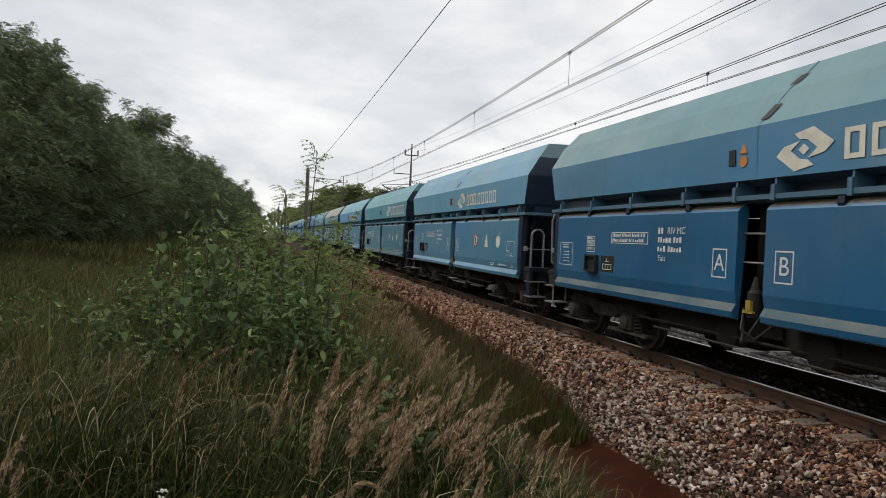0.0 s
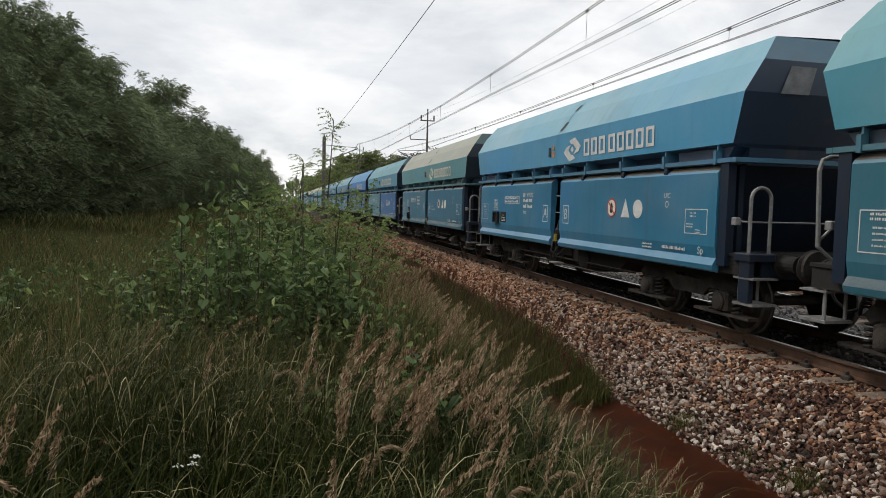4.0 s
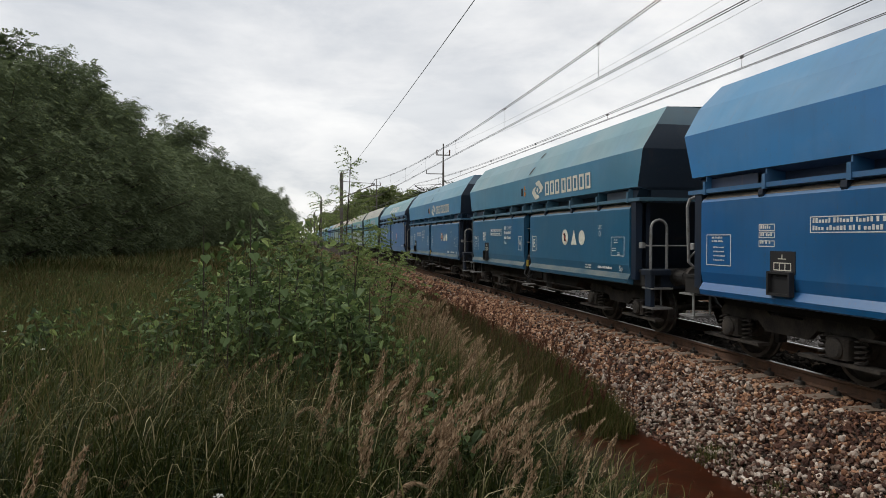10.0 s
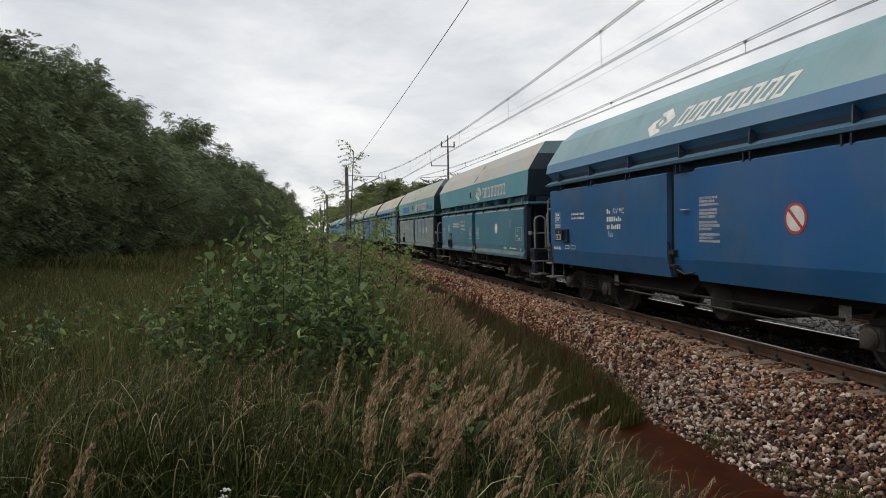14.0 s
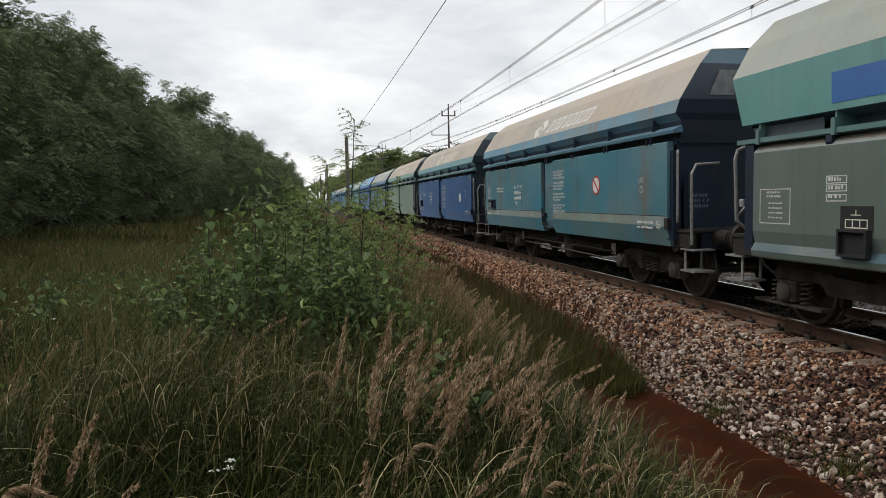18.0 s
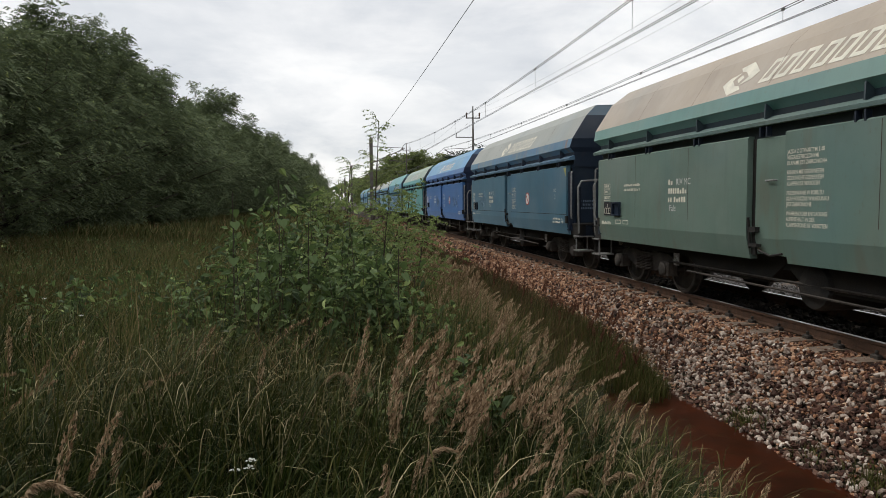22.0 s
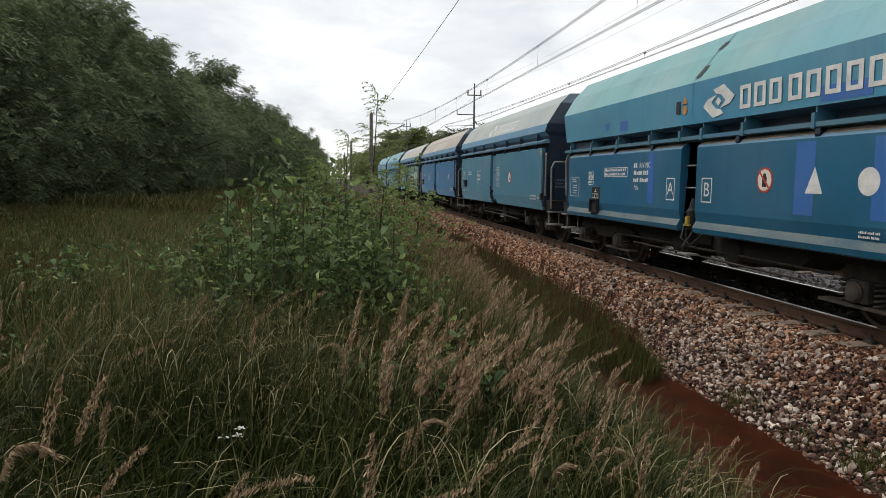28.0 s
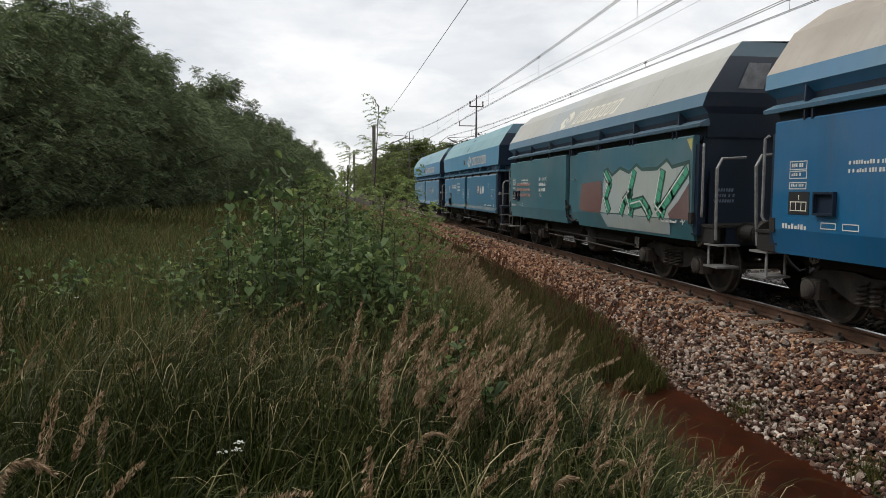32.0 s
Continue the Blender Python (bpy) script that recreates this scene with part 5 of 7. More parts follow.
        part("repaint_patch", Shape().prism([(1.62, 1.47), (1.66, 1.47), (1.645, 1.75)], X + 0.0002, X + 0.003, "x"), paint((0.035, 0.17, 0.30), 0.3, 0.3, 0.3), w, "bluer boat-shaped patch")
    if seed == 16:
        for n, (cy, cz, ry, rz, a0, a1) in enumerate(((5.25, 1.90, 0.20, 0.13, 0.0, 6.3), (5.30, 1.90, 0.06, 0.09, 1.6, 6.0), (5.12, 1.92, 0.05, 0.09, 0.0, 4.4), (5.20, 1.72, 0.17, 0.04, 0.3, 5.8))):
            part("scribble", Shape().tube([(X - 0.002, cy + ry * math.cos(a), cz + rz * math.sin(a)) for a in np.linspace(a0, a1, 18)], 0.012, 4), WHITE, w, "bold white sprayed scribble")
    if seed in (21, 12):
        part("notice_plate", shared("noticeB", lambda: Shape().add([(-0.98, -6.030, 3.30), (-0.55, -6.030, 3.30), (-0.42, -6.018, 3.70), (-0.80, -6.018, 3.70)], [(0, 1, 2, 3)]), PLATEGREY), None, w, "pale grey notice painted on the hopper end")
    for cy, cz, size, n in {15: ((3.95, 1.78, 0.15, 3), (3.45, 1.74, 0.22, 4)), 17: ((3.9, 1.75, 0.16, 3), (-3.9, 1.6, 0.14, 2)), 16: ((1.45, 1.75, 0.22, 4), (0.95, 1.70, 0.15, 3), (-3.6, 1.72, 0.2, 4), (-4.2, 1.70, 0.18, 3))}.get(seed, ()):
        for k in range(n):
            ph, wob, ry, rz = r.uniform(0, 6.3), r.uniform(2.2, 4.6), size * r.uniform(0.5, 1.1), size * r.uniform(0.7, 1.2)
            oy, oz = cy + r.uniform(-1, 1) * size, cz + r.uniform(-0.5, 0.5) * size
            part("scribble", Shape().tube([(X - 0.001, oy + ry * math.cos(a + ph) * (1 + 0.25 * math.sin(wob * a)), oz + rz * math.sin(a + ph) * (1 + 0.2 * math.cos(wob * a))) for a in np.linspace(0, 5.6, 30)], 0.005, 4), PATCHPALE, w, "thin pale chalk scribble")
    return w


def add_graffiti(w, X):
    grey = paint((0.30, 0.34, 0.32), 0.4, 0.3)
    green = paint((0.02, 0.28, 0.15), 0.3, 0.2)
    dark = paint((0.012, 0.05, 0.04), 0.1, 0.2)
    rust = paint((0.105, 0.045, 0.038), 0.5, 0.5)
    white = WHITE
    fill = [(-2.09, 2.08), (-2.29, 2.13), (-2.51, 1.99), (-2.92, 2.13), (-3.34, 2.03), (-3.66, 2.17), (-3.89, 2.07), (-4.51, 2.07), (-4.86, 2.21), (-5.05, 2.08), (-5.60, 2.14), (-5.64, 1.84),
            (-5.30, 1.52), (-5.02, 1.24), (-3.97, 1.24), (-3.26, 1.24), (-2.92, 1.26), (-2.38, 1.24), (-1.94, 1.26), (-2.05, 1.60)]
    part("spray_field", Shape().prism([(y + (0.03 if y > -2.2 else -0.03 if y < -5.5 else 0), z + (0.07 if z > 1.7 else 0)) for y, z in fill], X - 0.001, X + 0.002, "x"), dark, w, "dark green sprayed outline")
    part("spray_field", Shape().prism(fill, X - 0.004, X + 0.001, "x"), grey, w, "silver-grey sprayed field")
    skirt = lambda z: X + (1.22 - z) * 0.234 - 0.006
    part("spray_field", Shape().add([(skirt(1.23), -1.94, 1.23), (skirt(1.23), -5.02, 1.23), (skirt(0.95), -4.95, 0.95), (skirt(0.95), -2.2, 0.95)], [(0, 1, 2, 3)]), grey, w, "silver-grey sprayed field")
    part("spray_field", Shape().prism([(-0.78, 1.87), (-1.94, 1.92), (-2.03, 1.45), (-1.96, 1.24), (-0.90, 1.24), (-0.64, 1.30)], X - 0.003, X + 0.001, "x"), rust, w, "faded rust-red sprayed field")
    part("spray_field", Shape().prism([(-5.64, 1.84), (-5.68, 1.24), (-5.02, 1.24), (-4.96, 1.32), (-5.32, 1.55)], X - 0.006, X - 0.002, "x"), rust, w, "rust-red sprayed field")

    def stroke(pts, wd, material, x):
        s = Shape()
        for (y0, z0), (y1, z1) in zip(pts, pts[1:]):
            d = Vector((y1 - y0, z1 - z0)).normalized() * wd / 2
            s.add([(x, y0 - d.y - d.x * 0.4, z0 + d.x - d.y * 0.4), (x, y0 + d.y - d.x * 0.4, z0 - d.x - d.y * 0.4), (x, y1 + d.y + d.x * 0.4, z1 - d.x + d.y * 0.4), (x, y1 - d.y + d.x * 0.4, z1 + d.x + d.y * 0.4)], [(0, 1, 2, 3)])
        part("spray_stroke", s, material, w, "green sprayed stroke")

    for pts in ([(-2.19, 2.08), (-2.44, 1.87), (-2.21, 1.55), (-2.40, 1.30)], [(-3.58, 2.07), (-3.36, 1.59), (-3.50, 1.36), (-3.47, 1.26)], [(-3.02, 1.28), (-3.16, 1.50), (-3.47, 1.70)],
                [(-3.54, 1.45), (-3.97, 1.51), (-4.20, 1.35), (-4.28, 1.26)], [(-4.73, 2.04), (-4.55, 1.46), (-4.81, 1.31)], [(-5.55, 2.04), (-5.08, 1.67), (-4.61, 1.31)]):
        stroke(pts, 0.23, dark, X - 0.008)
        stroke(pts, 0.15, green, X - 0.011)
        stroke([(y + 0.09, z + 0.01) for y, z in pts], 0.028, white, X - 0.013)
        for (y0, z0), (y1, z1) in zip(pts, pts[1:]):
            for u in (0.2, 0.55, 0.9):
                cy, cz = y0 + (y1 - y0) * u, z0 + (z1 - z0) * u
                stroke([(cy - 0.06, cz - 0.04), (cy + 0.06, cz + 0.04)], 0.016, dark, X - 0.0125)
    part("tag", bars(3, 4.9, 1.95, X - 0.003, 1.5, 0.10, 0.16, 31), paint((0.42, 0.2, 0.16), 0.3, 0.2), w, "faded red sprayed tag")


TAN, GREY, OLIVE = (0.29, 0.235, 0.175), (0.30, 0.30, 0.27), (0.23, 0.235, 0.185)
TRAIN = [
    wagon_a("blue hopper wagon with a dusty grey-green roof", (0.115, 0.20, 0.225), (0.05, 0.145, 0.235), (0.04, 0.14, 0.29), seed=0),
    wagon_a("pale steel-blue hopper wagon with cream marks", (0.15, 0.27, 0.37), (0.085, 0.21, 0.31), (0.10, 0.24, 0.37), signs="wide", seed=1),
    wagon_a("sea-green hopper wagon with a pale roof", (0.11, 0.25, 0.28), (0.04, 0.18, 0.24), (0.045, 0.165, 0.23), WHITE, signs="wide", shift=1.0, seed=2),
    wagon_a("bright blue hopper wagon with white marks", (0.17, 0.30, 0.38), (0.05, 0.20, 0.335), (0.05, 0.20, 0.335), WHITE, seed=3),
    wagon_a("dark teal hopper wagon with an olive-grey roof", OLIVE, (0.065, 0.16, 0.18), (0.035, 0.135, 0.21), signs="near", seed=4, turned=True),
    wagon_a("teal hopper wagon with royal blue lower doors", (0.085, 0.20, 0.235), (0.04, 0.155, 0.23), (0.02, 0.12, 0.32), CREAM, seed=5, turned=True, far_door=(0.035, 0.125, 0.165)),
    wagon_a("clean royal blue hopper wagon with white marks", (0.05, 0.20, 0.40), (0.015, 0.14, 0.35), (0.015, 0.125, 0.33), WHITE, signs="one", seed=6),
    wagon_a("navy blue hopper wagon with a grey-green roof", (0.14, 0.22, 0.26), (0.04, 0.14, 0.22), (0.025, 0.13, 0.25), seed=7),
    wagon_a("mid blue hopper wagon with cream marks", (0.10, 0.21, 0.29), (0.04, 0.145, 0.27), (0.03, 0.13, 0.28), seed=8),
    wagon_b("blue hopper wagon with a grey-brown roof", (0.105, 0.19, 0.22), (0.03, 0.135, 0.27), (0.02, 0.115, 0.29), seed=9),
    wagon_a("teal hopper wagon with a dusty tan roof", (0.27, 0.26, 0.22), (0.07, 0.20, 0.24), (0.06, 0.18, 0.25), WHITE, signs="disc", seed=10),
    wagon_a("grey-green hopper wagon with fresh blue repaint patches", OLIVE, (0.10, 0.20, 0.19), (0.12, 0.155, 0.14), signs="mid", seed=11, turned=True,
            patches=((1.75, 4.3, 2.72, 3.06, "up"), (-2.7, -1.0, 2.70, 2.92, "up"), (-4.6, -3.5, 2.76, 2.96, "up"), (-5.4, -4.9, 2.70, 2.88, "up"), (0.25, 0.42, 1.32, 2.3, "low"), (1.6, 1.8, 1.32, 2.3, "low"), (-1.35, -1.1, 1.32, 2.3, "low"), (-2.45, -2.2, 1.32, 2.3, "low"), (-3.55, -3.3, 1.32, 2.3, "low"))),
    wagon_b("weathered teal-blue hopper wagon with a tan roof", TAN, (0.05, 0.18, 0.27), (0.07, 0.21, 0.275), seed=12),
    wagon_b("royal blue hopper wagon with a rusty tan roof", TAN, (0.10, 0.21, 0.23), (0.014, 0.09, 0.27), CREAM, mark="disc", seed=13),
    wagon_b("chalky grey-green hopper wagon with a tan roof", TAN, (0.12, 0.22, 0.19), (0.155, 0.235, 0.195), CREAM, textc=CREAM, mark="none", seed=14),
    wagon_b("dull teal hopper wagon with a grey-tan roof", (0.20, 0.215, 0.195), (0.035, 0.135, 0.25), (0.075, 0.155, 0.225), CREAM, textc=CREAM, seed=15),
    # roof colour paled to carry the sky's reflection
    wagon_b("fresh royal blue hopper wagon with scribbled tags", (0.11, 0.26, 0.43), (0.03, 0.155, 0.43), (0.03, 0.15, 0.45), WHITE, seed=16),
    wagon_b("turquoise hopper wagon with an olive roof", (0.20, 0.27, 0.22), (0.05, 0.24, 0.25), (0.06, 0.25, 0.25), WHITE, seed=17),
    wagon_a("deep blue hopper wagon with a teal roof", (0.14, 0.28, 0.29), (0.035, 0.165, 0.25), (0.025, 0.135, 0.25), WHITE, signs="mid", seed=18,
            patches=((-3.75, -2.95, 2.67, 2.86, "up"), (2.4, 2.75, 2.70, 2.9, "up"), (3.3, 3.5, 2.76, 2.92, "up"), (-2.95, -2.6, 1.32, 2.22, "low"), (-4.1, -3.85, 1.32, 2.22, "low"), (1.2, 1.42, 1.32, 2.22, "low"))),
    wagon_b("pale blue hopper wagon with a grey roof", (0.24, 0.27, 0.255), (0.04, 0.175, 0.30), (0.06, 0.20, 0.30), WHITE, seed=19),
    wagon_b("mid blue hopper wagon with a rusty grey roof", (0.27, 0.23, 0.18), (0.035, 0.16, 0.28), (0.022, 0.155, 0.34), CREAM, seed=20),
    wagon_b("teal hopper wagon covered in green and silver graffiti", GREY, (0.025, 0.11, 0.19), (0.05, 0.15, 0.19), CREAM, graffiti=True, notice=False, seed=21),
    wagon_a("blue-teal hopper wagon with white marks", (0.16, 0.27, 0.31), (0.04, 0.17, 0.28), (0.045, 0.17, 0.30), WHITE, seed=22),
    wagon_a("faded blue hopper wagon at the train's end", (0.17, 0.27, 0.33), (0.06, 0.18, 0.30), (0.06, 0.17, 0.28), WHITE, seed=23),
]


def train_way(t):
    return 8.42 * t + 0.005 * t * t


for k, w in enumerate(TRAIN):
    w.matrix_basis = pose(NEAR_X, 20.59 + 13.5 * (k - 1), 0)


# ---- overhead line ----
def mast_left(y, x, top):
    m = thing("catenary_mast", "slim dark steel overhead line mast with a bracket arm", "mast", "overhead line masts", at=pose(x, y, 0))
    z0 = float(ground_height(x, y)) - 0.2
    part("post", Shape().prism([(-0.16, -0.10), (0.16, -0.10), (0.16, -0.08), (0.02, -0.08), (0.02, 0.08), (0.16, 0.08), (0.16, 0.10), (-0.16, 0.10), (-0.16, 0.08), (-0.02, 0.08), (-0.02, -0.08), (-0.16, -0.08)], z0, top, "z"), MASTMAT, m)
    part("footing", Shape().bevel_box(-0.35, -0.35, z0 - 0.3, 0.35, 0.35, z0 + 0.45, 0.05), CONCRETE, m, "concrete mast footing")
    dx = NEAR_X - x
    part("bracket_arm", Shape().tube([(0.1, 0, 5.6), (dx, 0, 7.0)], 0.045, 8), MASTMAT, m)
    part("stay_rod", Shape().tube([(0.1, 0, 7.2), (dx, 0, 7.05)], 0.025, 6), MASTMAT, m)
    part("registration_arm", Shape().tube([(0.1, 0, 5.75), (dx + 0.9, 0, 5.95)], 0.03, 6).tube([(dx + 0.8, 0, 5.95), (dx, 0, 5.72)], 0.02, 6), MASTMAT, m)
    part("insulator", Shape().lathe((0.35, 0, 5.7), (dx, 0, 1.4), [(0.03, 0), (0.07, 0.04), (0.03, 0.08), (0.07, 0.12), (0.03, 0.16), (0.07, 0.20), (0.03, 0.26)], 10), INSUL, m)
    part("wire_clamp", Shape().box(-0.06, -0.06, top, 0.06, 0.06, top + 0.12).lathe((0.22, 0, top - 0.02), (0, 0, 1), [(0.03, 0), (0.07, 0.05), (0.03, 0.1), (0.06, 0.15), (0.02, 0.2)], 10), INSUL, m)
    return m


def mast_right(y, x, top):
    m = thing("catenary_mast", "tall steel overhead line mast with a cross arm", "mast", "overhead line masts", at=pose(x, y, 0))
    z0 = float(ground_height(x, y)) - 0.2
    part("post", Shape().tube([(0, 0, z0), (0, 0, 7.4), (0, 0, top)], 0.16, 10, 0.06), MASTMAT, m)
    part("footing", Shape().bevel_box(-0.35, -0.35, z0 - 0.3, 0.35, 0.35, z0 + 0.45, 0.05), CONCRETE, m, "concrete mast footing")
    part("cross_arm", Shape().box(-0.72, -0.05, top - 1.20, 0.72, 0.05, top - 1.10), MASTMAT, m)
    for q in (-1, 1):
        part("insulator", Shape().lathe((q * 0.65, 0, top - 1.10), (0, 0, 1), [(0.04, 0), (0.09, 0.06), (0.05, 0.14), (0.09, 0.22), (0.05, 0.30), (0.09, 0.38), (0.03, 0.5)], 10), INSUL, m)
    part("line_arm", Shape().box(-1.75, -0.04, top - 3.10, -0.05, 0.04, top - 3.02).box(-1.75, -0.04, top - 3.02, -1.68, 0.04, top - 2.65), MASTMAT, m)
    dx = FAR_X - x
    part("bracket_arm", Shape().tube([(-0.1, 0, 5.5), (dx, 0, 6.9)], 0.045, 8), MASTMAT, m)
    part("stay_rod", Shape().tube([(-0.1, 0, 7.1), (dx, 0, 6.95)], 0.025, 6), MASTMAT, m)
    part("registration_arm", Shape().tube([(-0.1, 0, 5.8), (dx - 0.9, 0, 5.9)], 0.03, 6).tube([(dx - 0.8, 0, 5.9), (dx - 0.8, 0, 6.6)], 0.03, 6), MASTMAT, m)
    return m


MAST_Y = (-4.0, 67.5, 119.0, 175.0, 235.0, 300.0)
for y in MAST_Y:
    mast_left(y, 3.97 if y < 100 else 3.55, 8.0)
    mast_right(y, 14.15 if y < 100 else 13.1, 11.2 if y < 100 else 11.9)


def span_wire(x0, x1, z, sag, y0, y1, r, n=14):
    return [(x0 + (x1 - x0) * k / n, y0 + (y1 - y0) * k / n, z - 4 * sag * (k / n) * (1 - k / n)) for k in range(n + 1)], r


def wire(name, label, pieces, r):
    w = thing(name, label, "overhead wire", "overhead line wires")
    for pts in pieces:
        part("strand", Shape().tube(pts, r, 5, caps=False), WIRE, w)
    return w


spans = list(zip(MAST_Y[:-1], MAST_Y[1:]))
for cx, zc, zt, sg, name in ((NEAR_X, 5.70, 7.45, 1.09, "near"), (FAR_X, 6.165, 7.10, 0.78, "far")):
    cw = wire("contact_wire", "taut copper contact wire over the %s track" % name, [[(cx - 0.04, -60, zc), (cx - 0.04, 300, zc)], [(cx + 0.04, -60, zc), (cx + 0.04, 300, zc)]], 0.010)
    mw = wire("messenger_wire", "sagging carrier wire over the %s track" % name, [span_wire(cx, cx, zt + o, sg, a, b, 0)[0] for a, b in spans for o in (-0.028, 0.028)] + [[(cx, -4, zt), (cx, -35, zt - sg), (cx, -66, zt)]], 0.011)
    for a, b in spans[:3]:
        n = 9 if b - a > 60 else 7
        for k in range(n):
            y = a + (b - a) * (k + 0.5) / n
            u = (y - a) / (b - a)
            part("dropper", Shape().tube([(cx, y, zt - 4 * sg * u * (1 - u)), (cx, y, zc)], 0.006, 4), WIRE, mw)
            part("dropper_clip", Shape().box(cx - 0.02, y - 0.05, zt - 4 * sg * u * (1 - u) - 0.05, cx + 0.02, y + 0.05, zt - 4 * sg * u * (1 - u) + 0.02), WIRE, mw)
wire("feeder_wire", "single thin feeder wire along the mast tops", [[(3.93 - 0.42 * (b > 100) * k / 14, a + (b - a) * k / 14, 7.5 - 1.4 * (k / 14) * (1 - k / 14)) for k in range(15)] for a, b in spans] + [[(3.93, -4, 7.5), (3.93, -66, 7.5)]], 0.011)
for q in (-1, 1):
    wire("line_wire", "thin power line wire on the cross arms", [span_wire(14.15 + q * 0.65, (14.15 if b < 100 else 13.1) + q * 0.65, 10.5, 1.1, a, b, 0)[0] for a, b in spans] + [[(14.15 + q * 0.65, -4, 10.5), (14.15 + q * 0.65, -66, 10.5)]], 0.006)


# ---- trees ----
def leaf_cards(centers, size, rng2, flat=0.0, long=1.0, rounded=False):
    """Small folded leaves: a centre rib and two wings."""
    n = len(centers)
    d = rng2.normal(size=(n, 3))
    d[:, 2] = d[:, 2] * (1 - flat) - 0.25
    d /= np.linalg.norm(d, axis=1)[:, None]
    up = rng2.normal(size=(n, 3)) * 0.55 + np.array([0, 0, 1.0])
    side = np.cross(d, up)
    side /= np.linalg.norm(side, axis=1)[:, None] + 1e-9
    nrm = np.cross(side, d)
    s = size * np.exp(rng2.normal(0, 0.3, n))
    c = np.asarray(centers)
    L, W = (s * long)[:, None], (s * 0.42)[:, None]
    lift = nrm * W * 0.35
    if not rounded:
        return np.stack([c - d * L * 0.5, c + side * W + lift - d * L * 0.05, c + d * L * 0.5, c - side * W + lift - d * L * 0.05], 1)
    return np.stack([c - d * L * 0.5, c + side * W + lift - d * L * 0.22, c + side * W * 0.8 + lift * 0.8 + d * L * 0.15, c + d * L * 0.55 - nrm * L * 0.1,
                     c - side * W * 0.8 + lift * 0.8 + d * L * 0.15, c - side * W + lift - d * L * 0.22], 1)


LEAF_F = [(0, 1, 2), (0, 2, 3)]
ROUND_F = [(0, 1, 2, 3), (0, 3, 4, 5)]


def fronds(points, out, size, r, pairs=4):
    """Feathery compound leaves: pairs of leaflets along a drooping rib; one diamond a leaflet."""
    n = len(points)
    d = out + r.normal(0, 0.55, (n, 3)) + np.array([0, 0, 0.1])
    d /= np.linalg.norm(d, axis=1)[:, None]
    side = np.cross(d, np.array([0, 0, 1.0]) + r.normal(0, 0.35, (n, 3)))
    side /= np.linalg.norm(side, axis=1)[:, None] + 1e-9
    L = (size * np.exp(r.normal(0, 0.22, n)))[:, None]
    down = np.array([0, 0, -1.0])
    leaflets = []
    for k in range(pairs):
        u = 0.22 + 0.70 * k / (pairs - 1)
        c = points + d * L * u + down * L * u * u * 0.45
        for q in (-1, 1):
            ld = side * q * 0.85 + d * 0.42 + down * 0.22
            ll, lw = L * (0.40 - 0.12 * u), d * L * 0.085
            leaflets.append(np.stack([c, c + ld * ll * 0.5 + lw, c + ld * ll, c + ld * ll * 0.5 - lw], 1))
    c = points + d * L * 0.92 + down * L * 0.38
    ld = d * 0.8 + down * 0.6
    leaflets.append(np.stack([c, c + ld * L * 0.16 + side * L * 0.08, c + ld * L * 0.32, c + ld * L * 0.16 - side * L * 0.08], 1))
    return np.concatenate(leaflets)


